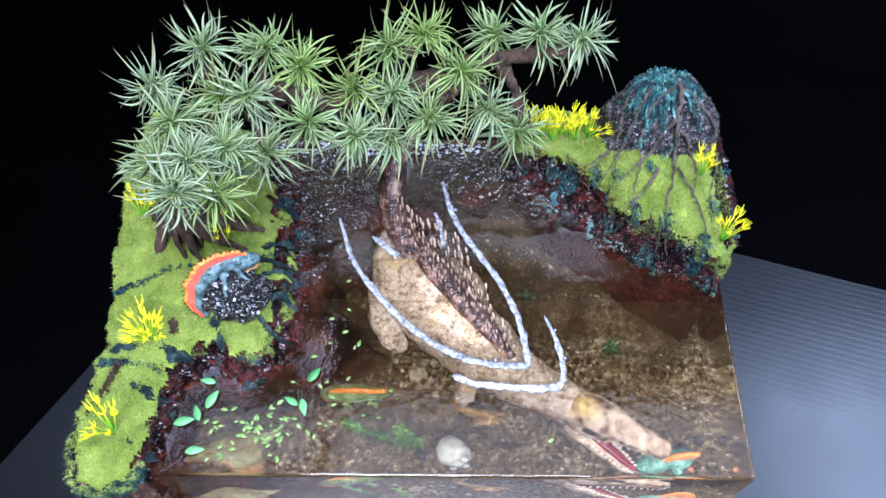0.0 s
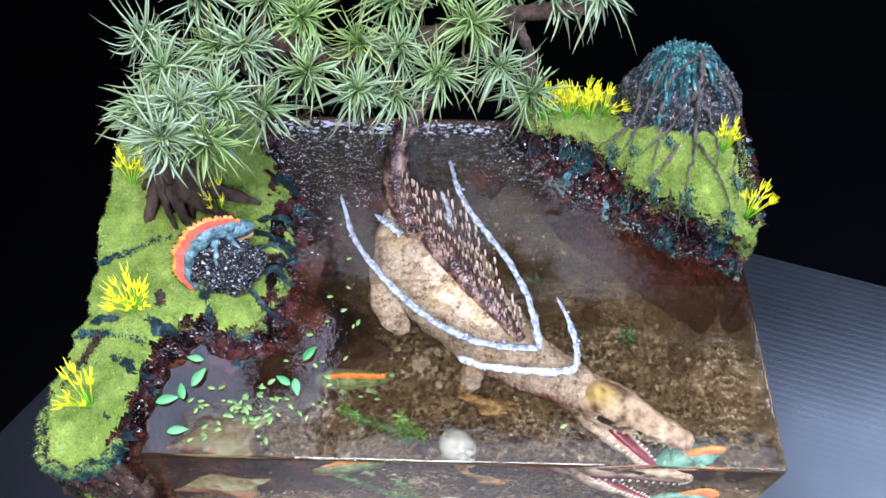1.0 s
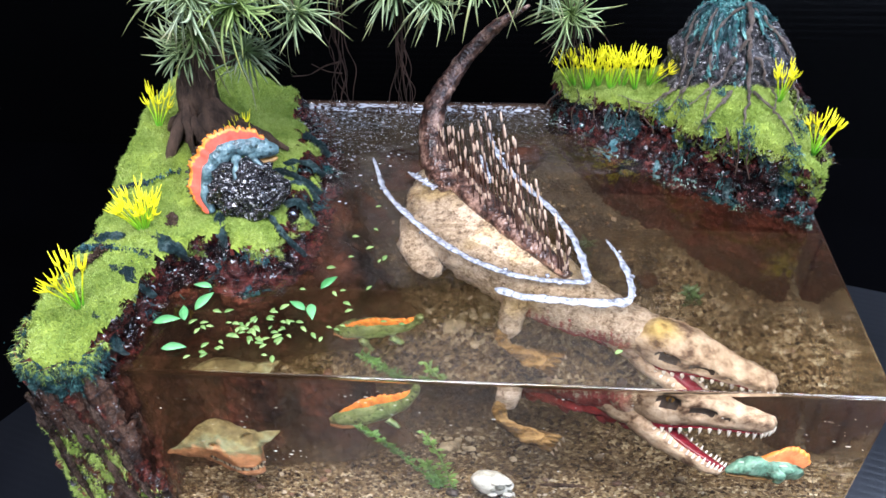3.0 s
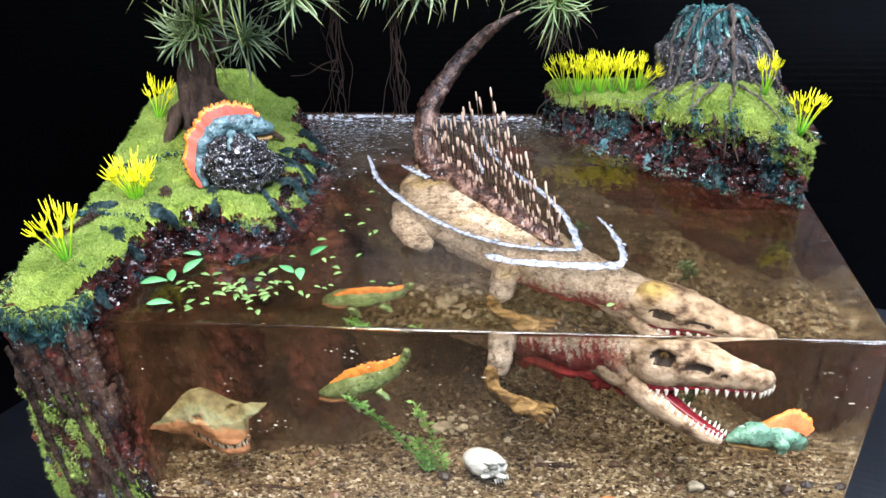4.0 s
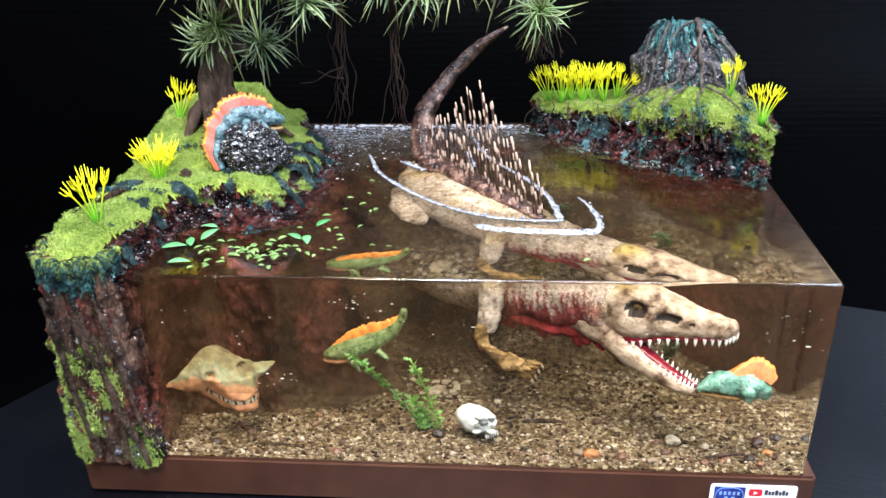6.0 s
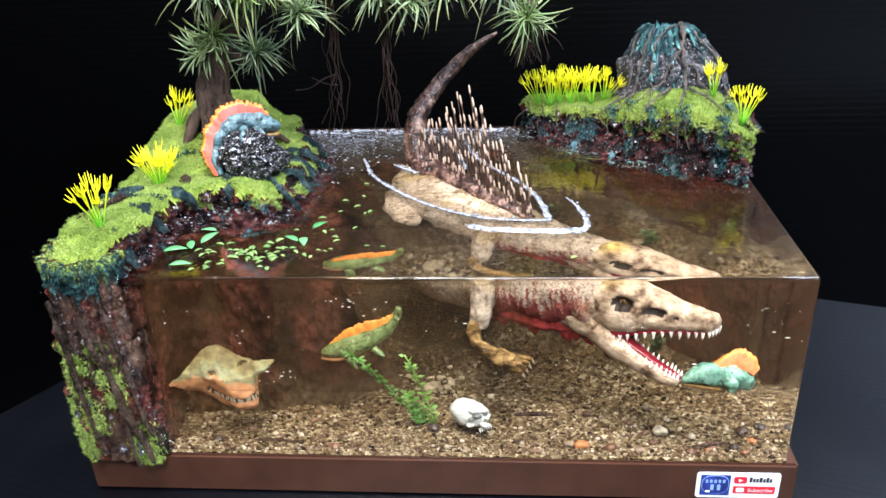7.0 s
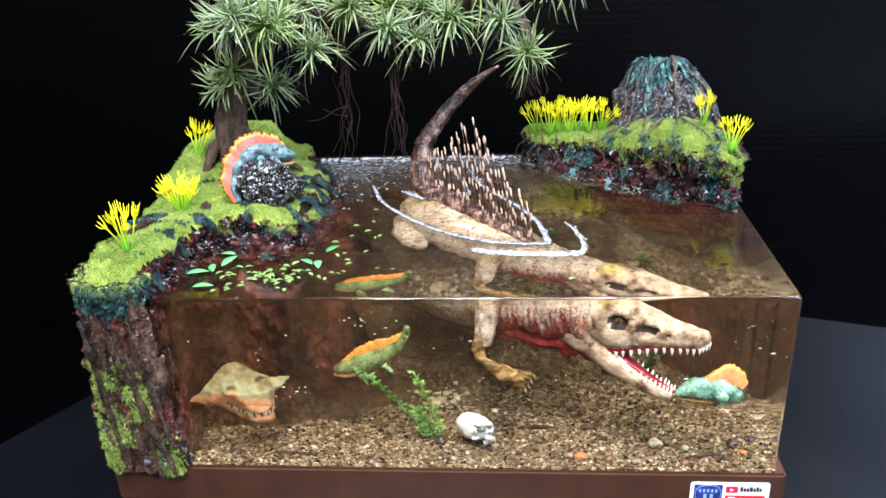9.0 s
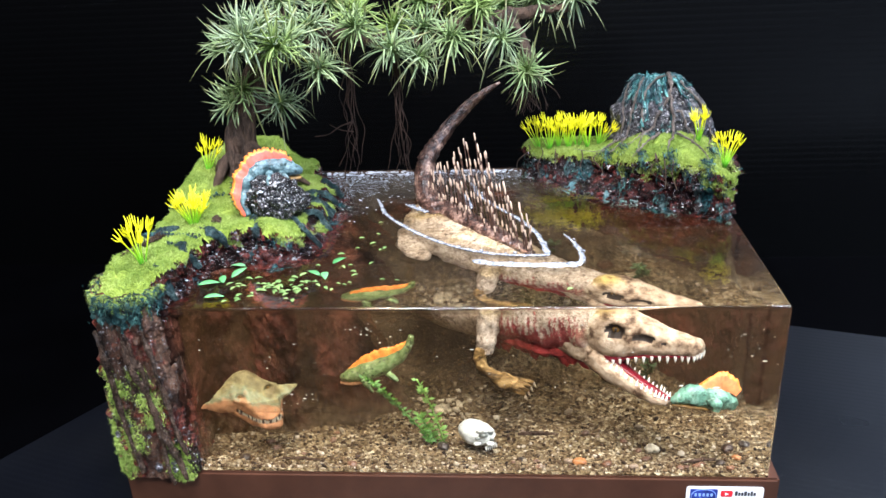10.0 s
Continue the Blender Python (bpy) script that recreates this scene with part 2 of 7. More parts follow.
def mat_lava(name, rough, coat, deep):
    m = Nodes(name)
    m.world_place()
    pores = m.cells(330)
    f = m.noise(260, 6, 0.75)
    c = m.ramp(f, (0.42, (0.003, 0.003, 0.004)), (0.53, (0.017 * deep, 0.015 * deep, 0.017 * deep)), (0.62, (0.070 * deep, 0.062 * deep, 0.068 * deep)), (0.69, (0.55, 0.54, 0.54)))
    # White specks put glints into the colour of the rock.
    painted_glint = m.ramp(m.noise(620, 5, 0.75), (0.60, (0, 0, 0)), (0.64, (1, 1, 1)))
    c = m.mix(painted_glint, c, (0.60, 0.59, 0.58))
    m.bump(m.mix(0.6, pores, f), 1.0, 0.005)
    return m.done(c, rough, coat=coat)


def mat_skin(name, raw=False):
    m = Nodes(name)
    m.world_place()
    warp = m.mix(0.004, m.coord, m.add("ShaderNodeTexNoise", Scale=120.0, Detail=3.0).outputs["Color"], "ADD")
    f = m.mix(0.62, m.noise(130, 5, 0.6, warp), m.noise(480, 5, 0.68, warp))
    g = m.noise(38, 3)
    c = m.ramp(f, (0.38, (0.10, 0.072, 0.050)), (0.44, (0.27, 0.205, 0.145)), (0.50, (0.44, 0.36, 0.275)), (0.60, (0.60, 0.515, 0.415)))
    y = m.ramp(g, (0.52, (1, 0.97, 0.95)), (0.68, (0.88, 0.79, 0.52)))
    c = m.mix(1.0, c, y, "MULTIPLY")
    if raw:
        # raw red belly with wavy streaks that climb the flank
        wave = m.noise(520, 1, 0.4, m.mix(0.0022, m.scaled(1, 1, 0.20), m.add("ShaderNodeTexNoise", Scale=190.0, Detail=1.0).outputs["Color"], "ADD"))
        high = m.maths("MULTIPLY", m.maths("SUBTRACT", 0.0985, m.part_of(2)), 70.0)
        red = m.ramp(m.maths("ADD", high, m.maths("MULTIPLY", m.maths("SUBTRACT", wave, 0.5), 2.8)), (0.30, (0, 0, 0)), (0.72, (1, 1, 1)))
        here = m.ramp(m.part_of(0), (0.016, (0, 0, 0)), (0.026, (1, 1, 1)), (0.062, (1, 1, 1)), (0.070, (0, 0, 0)))
        c = m.mix(m.maths("MULTIPLY", red, here), c, m.ramp(m.noise(260, 4), (0.35, (0.17, 0.026, 0.024)), (0.65, (0.31, 0.070, 0.060))))
    m.bump(m.mix(0.35, f, m.noise(420, 4, 0.6)), 1.0, 0.0034)
    return m.done(c, 0.5, spec=0.15)


def mat_skull_skin():
    m = Nodes("pale_head_skin")
    m.world_place()
    f = m.noise(140, 6, 0.65)
    c = m.ramp(f, (0.36, (0.09, 0.055, 0.035)), (0.45, (0.26, 0.19, 0.13)), (0.53, (0.39, 0.305, 0.22)), (0.66, (0.53, 0.44, 0.34)))
    near = m.add("ShaderNodeVectorMath")
    near.operation = "DISTANCE"
    near.inputs[1].default_value = (0.078, 0.036, 0.104)
    m.link(m.coord, near.inputs[0])
    y = m.ramp(m.maths("ADD", m.maths("MULTIPLY", near.outputs["Value"], 70.0), m.maths("MULTIPLY", m.noise(160, 3), 0.5)), (0.50, (0.95, 0.88, 0.42)), (0.95, (1, 0.96, 0.92)))
    m.bump(m.noise(300, 5, 0.65), 0.8, 0.0014)
    return m.done(m.mix(1.0, c, y, "MULTIPLY"), 0.5, spec=0.12)


def mat_quill():
    m = Nodes("dark_quill")
    m.world_place()
    return m.done(m.ramp(m.noise(260, 3), (0.35, (0.022, 0.010, 0.007)), (0.65, (0.095, 0.045, 0.030))), 0.35)


def mat_tail():
    m = Nodes("brown_scaly_tail")
    m.world_place()
    f = m.noise(160, 5, 0.65)
    c = m.ramp(f, (0.42, (0.016, 0.008, 0.006)), (0.52, (0.085, 0.040, 0.028)), (0.66, (0.36, 0.225, 0.165)))
    m.bump(m.cells(700), 0.7, 0.0008)
    return m.done(c, 0.35)


def mat_teal_skin(name, a, b, d):
    m = Nodes(name)
    m.world_place()
    f = m.noise(260, 6, 0.65)
    c = m.ramp(f, (0.28, a), (0.5, b), (0.75, d))
    spot = m.ramp(m.maths("ADD", m.cells(380), m.maths("MULTIPLY", m.noise(120, 3), 0.55)), (0.46, (0.28, 0.30, 0.28)), (0.56, (1, 1, 1)))
    m.bump(m.cells(900), 0.5, 0.0006)
    return m.done(m.mix(1.0, c, spot, "MULTIPLY"), 0.35)


def mat_reptile():
    m = Nodes("olive_and_peach_skin")
    m.world_place()
    f = m.maths("ADD", m.maths("MULTIPLY", m.maths("SUBTRACT", m.part_of(2), 0.0492), 36.0), m.maths("MULTIPLY", m.maths("SUBTRACT", m.noise(60, 4, 0.6), 0.5), 1.7))
    c = m.ramp(f, (0.10, (0.42, 0.20, 0.10)), (0.36, (0.40, 0.195, 0.095)), (0.50, (0.20, 0.215, 0.125)), (0.66, (0.21, 0.175, 0.078)), (0.90, (0.12, 0.090, 0.038)))
    tone = m.ramp(m.noise(320, 5, 0.65), (0.35, (0.62, 0.62, 0.60)), (0.62, (1.05, 1.05, 1.05)))
    m.bump(m.noise(420, 4, 0.6), 0.5, 0.0008)
    return m.done(m.mix(1.0, c, tone, "MULTIPLY"), 0.5, spec=0.08)


def mat_paw():
    m = Nodes("striped_ochre_skin")
    m.world_place()
    c = m.ramp(m.noise(260, 4, 0.6, m.scaled(0.25, 1, 1)), (0.38, (0.040, 0.022, 0.008)), (0.50, (0.13, 0.075, 0.024)), (0.64, (0.26, 0.165, 0.065)))
    m.bump(m.noise(420, 4, 0.6), 0.8, 0.0014)
    return m.done(c, 0.5, spec=0.1)


def mat_strap(name, deep, mid, pale):
    m = Nodes(name)
    m.world_place()
    f = m.mix(0.45, m.noise(110, 4, 0.6), m.noise(420, 6, 0.75))
    c = m.ramp(f, (0.36, deep), (0.52, mid), (0.68, pale))
    m.bump(m.noise(420, 6, 0.75, m.scaled(1, 1, 0.35)), 1.0, 0.0034)
    return m.done(c, 0.42, spec=0.25, coat=0.05)


def mat_foam():
    m = Nodes("white_foam")
    m.world_place()
    f = m.noise(420, 4)
    m.bump(m.noise(600, 4), 0.8, 0.001)
    return m.done(m.ramp(f, (0.36, (0.11, 0.115, 0.13)), (0.62, (0.36, 0.37, 0.40))), 0.15, coat=0.5)


def mat_froth_glint():
    m = Nodes("froth_and_glint")
    m.bsdf.inputs["Transmission Weight"].default_value = 0.6
    m.bsdf.inputs["IOR"].default_value = 1.4
    return m.done((0.85, 0.88, 0.95), 0.05)


def mat_leaf(name, a, b):
    m = Nodes(name)
    m.world_place()
    t = m.ramp(m.chance(), (0.0, a), (1.0, b))
    f = m.ramp(m.noise(500, 3), (0.3, (0.75, 0.75, 0.75)), (0.7, (1, 1, 1)))
    return m.done(m.mix(1.0, t, f, "MULTIPLY"), 0.5)


def mat_stem():
    m = Nodes("yellow_green_stem")
    z = m.part_of(2)
    c = m.ramp(m.maths("MULTIPLY", z, 50.0), (0.08, (0.12, 0.42, 0.02)), (0.36, (0.32, 0.58, 0.015)), (0.58, (0.82, 0.76, 0.006)))
    return m.done(c, 0.4)


M_SHEET, M_BACKDROP, M_RESIN, M_TINT, M_BASE, M_BACK = mat_sheet(), mat_backdrop("black_backdrop", (0.0001, 0.0001, 0.0002), (0.0001, 0.0002, 0.0003), 0.5, 0.27), mat_resin(), mat_tint_sheet("depth_tint", (0.76, 0.745, 0.71), (0.82, 0.805, 0.77), 0.016), mat_base_paint(), mat_back_paint()
M_COVER = mat_backdrop("black_cover", (0.0001, 0.0001, 0.0002), (0.0003, 0.0003, 0.0005), 0.015, 0.5)
M_SAND, M_GRAIN, M_PEBBLE, M_CLIFF, M_MOSS = mat_sand(), mat_grain(), mat_pebble(), mat_cliff("wet_red_rock", 1.6), mat_moss()
M_CRAG = mat_cliff("wet_dark_rock", 0.9)
M_TEAL = mat_fibre("teal_moss_fibre", (0.003, 0.009, 0.011), (0.010, 0.044, 0.043), (0.10, 0.24, 0.20), 0.5, 0.05)
M_TURQUOISE = mat_fibre("turquoise_moss_fibre", (0.006, 0.022, 0.026), (0.022, 0.10, 0.10), (0.20, 0.42, 0.37), 0.4, 0.1)
M_NAVY = mat_fibre("navy_wet_fibre", (0.003, 0.008, 0.012), (0.008, 0.034, 0.042), (0.05, 0.15, 0.14), 0.42, 0.06)
M_MINT = mat_fibre("mint_moss_fibre", (0.03, 0.10, 0.09), (0.14, 0.30, 0.24), (0.50, 0.62, 0.52), 0.3, 0.3)
M_STRAP = mat_strap("dark_teal_wet_strap", (0.002, 0.005, 0.005), (0.008, 0.026, 0.027), (0.11, 0.17, 0.165))
M_LIP = mat_strap("teal_wet_moss", (0.003, 0.012, 0.013), (0.017, 0.066, 0.064), (0.18, 0.32, 0.28))
M_PALESTRAP = mat_strap("pale_turquoise_strap", (0.010, 0.036, 0.040), (0.055, 0.16, 0.17), (0.34, 0.46, 0.44))
M_TURF = mat_turf("flock_grass", ((0.0, (0.18, 0.25, 0.045)), (0.5, (0.26, 0.345, 0.080)), (1.0, (0.35, 0.43, 0.135))))
M_BARK = mat_bark("brown_bark", (0.004, 0.003, 0.002), (0.155, 0.092, 0.060))
M_ROOT = mat_bark("dry_root", (0.032, 0.022, 0.017), (0.23, 0.18, 0.15), 0.3)
M_WOOD = mat_bark("dark_wet_wood", (0.014, 0.008, 0.006), (0.15, 0.095, 0.066), 0.2)
M_NEEDLE, M_LAVA, M_STEM = mat_needle(), mat_lava("black_lava_rock", 0.30, 0.25, 1.4), mat_stem()
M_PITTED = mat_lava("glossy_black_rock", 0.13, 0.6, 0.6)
M_SKIN, M_BELLY, M_HEAD, M_QUILL, M_TAIL = mat_skin("pale_furrowed_skin"), mat_skin("pale_skin_with_red_belly", True), mat_skull_skin(), mat_quill(), mat_tail()
M_FLESH = plain("red_flesh", (0.20, 0.026, 0.023), 0.5, 0.5, 200, spec=0.06)
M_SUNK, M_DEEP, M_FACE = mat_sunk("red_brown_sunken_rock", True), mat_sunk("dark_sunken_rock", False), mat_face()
M_MURK = mat_tint_sheet("murk_haze", (0.88, 0.855, 0.82), (0.93, 0.905, 0.87), 0.11)
M_HAZE = mat_tint_sheet("faint_murk_haze", (0.93, 0.915, 0.89), (0.96, 0.945, 0.92), 0.105)
M_AMBER = mat_tint_sheet("amber_glow_haze", (0.975, 0.965, 0.94), (0.995, 0.985, 0.97), 0.09, True)
M_AERIAL = mat_bark("dark_aerial_root", (0.014, 0.008, 0.006), (0.12, 0.066, 0.046))
M_RUST = plain("rusty_pebble", (0.28, 0.11, 0.035), 0.4, 0.4, 300)
M_CHIP = plain("pale_chip", (0.36, 0.31, 0.22), 0.5, 0.4, 300)
M_JADESKIN = mat_teal_skin("jade_green_skin", (0.04, 0.07, 0.045), (0.11, 0.25, 0.175), (0.22, 0.36, 0.28))
M_MOUTH = plain("mouth_red", (0.14, 0.007, 0.014), 0.25, 0.3, 300)
M_TOOTH = plain("tooth_white", (0.78, 0.75, 0.68), 0.25, 0.1)
M_DARK = plain("dark_hollow", (0.030, 0.020, 0.014), 0.4, 0.4)
M_EYE = plain("amber_eye", (0.20, 0.115, 0.03), 0.15, 0.2)
M_OCHRE = plain("ochre_skin", (0.19, 0.105, 0.028), 0.5, 0.65, 300)
M_PAW = mat_paw()
M_BAND = plain("pale_quill_band", (0.46, 0.325, 0.235), 0.45, 0.35, 250)
M_ORANGE = plain("orange_crest", (0.70, 0.225, 0.035), 0.4, 0.45, 300)
M_SALMON = plain("salmon_orange_crest", (0.66, 0.20, 0.07), 0.4, 0.35, 300)
M_CORAL = plain("coral_red_crest", (0.62, 0.10, 0.06), 0.4, 0.25, 350)
M_TEALSKIN = mat_teal_skin("teal_spotted_skin", (0.012, 0.022, 0.026), (0.075, 0.135, 0.145), (0.24, 0.34, 0.34))
M_GREENSKIN = mat_teal_skin("green_spotted_skin", (0.035, 0.05, 0.02), (0.13, 0.19, 0.06), (0.26, 0.30, 0.16))
M_CROC = mat_reptile()
# Pale colour makes each added bead read as a glint.
M_GLINT = plain("pale_glint", (0.34, 0.34, 0.35), 0.03, 0.2, spec=1.0, bump=0.0)
M_PEACH = plain("peach_skin", (0.46, 0.22, 0.10), 0.5, 0.25, 200)
M_BONE = plain("bone_white", (0.50, 0.51, 0.47), 0.5, 0.4, 330, bump=1.0)
M_SOCKET = plain("grey_socket", (0.15, 0.16, 0.14), 0.6, 0.4, 300)
M_FOAM, M_FROTH_GLINT = mat_foam(), mat_froth_glint()
M_PAD = mat_leaf("floating_pad_green", (0.08, 0.17, 0.035), (0.21, 0.31, 0.09))
M_LEAF = mat_leaf("jade_leaf", (0.05, 0.22, 0.06), (0.13, 0.38, 0.14))
M_WEED = mat_leaf("water_weed", (0.06, 0.16, 0.02), (0.16, 0.30, 0.05))
# Darkened copy of the weed colour: dimness of the deep resin painted in.
M_DIMWEED = mat_leaf("dim_water_weed", (0.015, 0.040, 0.010), (0.040, 0.080, 0.020))
M_PAPER = plain("sticker_white", (0.80, 0.80, 0.80), 0.35, 0.03)
M_RED = plain("sticker_red", (0.62, 0.02, 0.03), 0.35, 0.08)
M_BLUE = plain("sticker_blue", (0.02, 0.04, 0.22), 0.35, 0.5, 250)
M_SKY = plain("sticker_pale_blue", (0.25, 0.38, 0.70), 0.35, 0.2)
M_INK = plain("sticker_ink", (0.03, 0.03, 0.035), 0.4, 0.1)
M_CEILING = plain("ceiling_paint", (0.62, 0.63, 0.66), 0.9, 0.05, 8)
M_WALL = plain("dim_wall_paint", (0.012, 0.014, 0.018), 0.9, 0.1, 6)
M_FRAME = plain("lamp_frame", (0.6, 0.6, 0.6), 0.4, 0.05)


# ---- mesh helpers ----
def mesh_of(name, bm, mats, smooth=True):
    me = bpy.data.meshes.new(name)
    bm.normal_update()
    bm.to_mesh(me)
    bm.free()
    for m in mats if isinstance(mats, (list, tuple)) else [mats]:
        me.materials.append(m)
    if smooth:
        me.polygons.foreach_set("use_smooth", [True] * len(me.polygons))
    return me


def part(name, bm, mats, parent=None, label="", smooth=True):
    ob = new(name, mesh_of(name, bm, mats, smooth))
    if parent:
        ob.parent = parent
    if label:
        ob["label"] = label
    return ob


def raw_mesh(name, verts, faces, mats, smooth=False):
    me = bpy.data.meshes.new(name)
    me.from_pydata(verts, [], faces)
    for m in mats if isinstance(mats, (list, tuple)) else [mats]:
        me.materials.append(m)
    if smooth:
        me.polygons.foreach_set("use_smooth", [True] * len(me.polygons))
    return me


def holder(name, x, y, z):
    ob = new(name)
    ob.empty_display_size = 0.01
    ob.matrix_world = pose(x, y, z)
    return ob


def box(bm, x0, x1, y0, y1, z0, z1, bevel=0.0, mat=0):
    made = bmesh.ops.create_cube(bm, size=1.0, matrix=Matrix.LocRotScale(((x0 + x1) / 2, (y0 + y1) / 2, (z0 + z1) / 2), None, (x1 - x0, y1 - y0, z1 - z0)))
    edges = {e for v in made["verts"] for e in v.link_edges}
    if bevel:
        bmesh.ops.bevel(bm, geom=list(edges), offset=bevel, segments=2, affect="EDGES")
    for f in bm.faces:
        if mat and f.material_index == 0 and all(v.is_valid for v in f.verts):
            f.material_index = mat
    return bm


def spline(points, n):
    """Catmull-Rom through rows of numbers."""
    p = np.array(points, float)
    p = np.vstack([2 * p[0] - p[1], p, 2 * p[-1] - p[-2]])
    out = []
    spans = len(p) - 3
    for k in range(n):
        u = k / (n - 1) * spans
        i = min(int(u), spans - 1)
        t = u - i
        a, b, c, d = p[i:i + 4]
        out.append(0.5 * (2 * b + (c - a) * t + (2 * a - 5 * b + 4 * c - d) * t * t + (3 * b - a - 3 * c + d) * t ** 3))
    return np.array(out)


def rings(bm, loops, mat=0, caps=True):
    """Skin a row of closed loops of equal count."""
    made = [[bm.verts.new(p) for p in loop] for loop in loops]
    n = len(made[0])
    for a, b in zip(made, made[1:]):
        for i in range(n):
            f = bm.faces.new((a[i], a[(i + 1) % n], b[(i + 1) % n], b[i]))
            f.material_index = mat
    if caps:
        for loop, flip in ((made[0], True), (made[-1], False)):
            f = bm.faces.new(loop[::-1] if flip else loop)
            f.material_index = mat
    return made


def tube(bm, rows, n=8, segs=None, mat=0, rough=0.0, flat=1.0, freq=90.0):
    """Tube along rows of x, y, z, radius."""
    rows = spline(rows, segs or max(4, len(rows) * 4))
    pts = [Vector(r[:3]) for r in rows]
    up = Vector((0.31, 0.17, 0.93)).normalized()
    loops = []
    for i, p in enumerate(pts):
        d = (pts[min(i + 1, len(pts) - 1)] - pts[max(i - 1, 0)]).normalized()
        side = d.cross(up)
        if side.length < 1e-4:
            side = d.orthogonal()
        side.normalize()
        over = side.cross(d).normalized()
        up = over
        loop = []
        for k in range(n):
            a = 2 * math.pi * k / n
            way = side * math.cos(a) + over * math.sin(a) * flat
            r = max(rows[i][3], 0.00008)
            q = p + way * r
            if rough:
                q = q + way * r * rough * noise.noise(q * freq) * 1.6
            loop.append(q)
        loops.append(loop)
    return rings(bm, loops, mat)


def lump(bm, centre, size, sub=2, rough=0.25, freq=80.0, mat=0, turn=None):
    """A rough stone or knob."""
    made = bmesh.ops.create_icosphere(bm, subdivisions=sub, radius=1.0)
    c, s = Vector(centre), Vector(size)
    for v in made["verts"]:
        d = v.co.copy()
        q = Vector((d.x * s.x, d.y * s.y, d.z * s.z))
        k = 1 + rough * (noise.noise((c + q) * freq) + 0.5 * noise.noise((c + q) * freq * 2.3))
        q = q * k
        if turn:
            q.rotate(turn)
        v.co = c + q
    if mat:
        for f in {f for v in made["verts"] for f in v.link_faces}:
            f.material_index = mat
    return made["verts"]


def cone(bm, base, tip, r, mat=0, n=5):
    base, tip = Vector(base), Vector(tip)
    d = (tip - base).normalized()
    a = d.orthogonal().normalized()
    b = d.cross(a)
    low = [bm.verts.new(base + (a * math.cos(2 * math.pi * k / n) + b * math.sin(2 * math.pi * k / n)) * r) for k in range(n)]
    mid = [bm.verts.new(base.lerp(tip, 0.55) + (a * math.cos(2 * math.pi * k / n) + b * math.sin(2 * math.pi * k / n)) * r * 0.7) for k in range(n)]
    top = bm.verts.new(tip)
    for k in range(n):
        for f in (bm.faces.new((low[k], low[(k + 1) % n], mid[(k + 1) % n], mid[k])), bm.faces.new((mid[k], mid[(k + 1) % n], top))):
            f.material_index = mat


def inside_distance(px, py, poly):
    """Signed distance to a polygon, positive inside."""
    poly = np.array(poly)
    best = np.full(px.shape, 1e9)
    inside = np.zeros(px.shape, bool)
    for (ax, ay), (bx, by) in zip(poly, np.roll(poly, -1, axis=0)):
        ex, ey = bx - ax, by - ay
        s = np.clip(((px - ax) * ex + (py - ay) * ey) / (ex * ex + ey * ey), 0, 1)
        best = np.minimum(best, np.hypot(px - ax - s * ex, py - ay - s * ey))
        hit = ((ay > py) != (by > py)) & (px < (bx - ax) * (py - ay) / (by - ay + 1e-12) + ax)
        inside ^= hit
    return np.where(inside, best, -best)


# ---- room ----
def room():
    bm = bmesh.new()
    box(bm, -2.0, 2.0, -2.2, 1.2, CEIL, CEIL + 0.1)
    tagged(part("ceiling", bm, M_CEILING, smooth=False), "pale painted ceiling over the display table", "ceiling", kind="structure")
    for name, ext in (("wall_south", (-2.0, 2.0, -2.3, -2.2, -0.9, CEIL)), ("wall_north", (-2.0, 2.0, 1.2, 1.3, -0.9, CEIL)), ("wall_west", (-2.1, -2.0, -2.2, 1.2, -0.9, CEIL)), ("wall_east", (2.0, 2.1, -2.2, 1.2, -0.9, CEIL))):
        bm = bmesh.new()
        box(bm, *ext)
        tagged(part(name, bm, M_WALL, smooth=False), "dim grey-blue painted room wall", "wall", kind="structure")
    bm = bmesh.new()
    box(bm, -2.0, 2.0, -2.2, 1.2, -1.0, -0.9)
    tagged(part("floor", bm, M_WALL, smooth=False), "dark floor of the room", "floor", kind="structure")
    for lx, ly, lsx, lsy, _ in LAMPS:
        lamp = holder("ceiling_light", lx, ly, CEIL)
        tagged(lamp, "unseen flat white panel light set under the ceiling", "light", "panel lights")
        bm = bmesh.new()
        for ext in ((-lsx / 2 - 0.03, lsx / 2 + 0.03, -lsy / 2 - 0.03, -lsy / 2), (-lsx / 2 - 0.03, lsx / 2 + 0.03, lsy / 2, lsy / 2 + 0.03), (-lsx / 2 - 0.03, -lsx / 2, -lsy / 2, lsy / 2), (lsx / 2, lsx / 2 + 0.03, -lsy / 2, lsy / 2)):
            box(bm, *ext, -0.04, -0.001)
        part("lamp_frame", bm, M_FRAME, lamp, smooth=False)


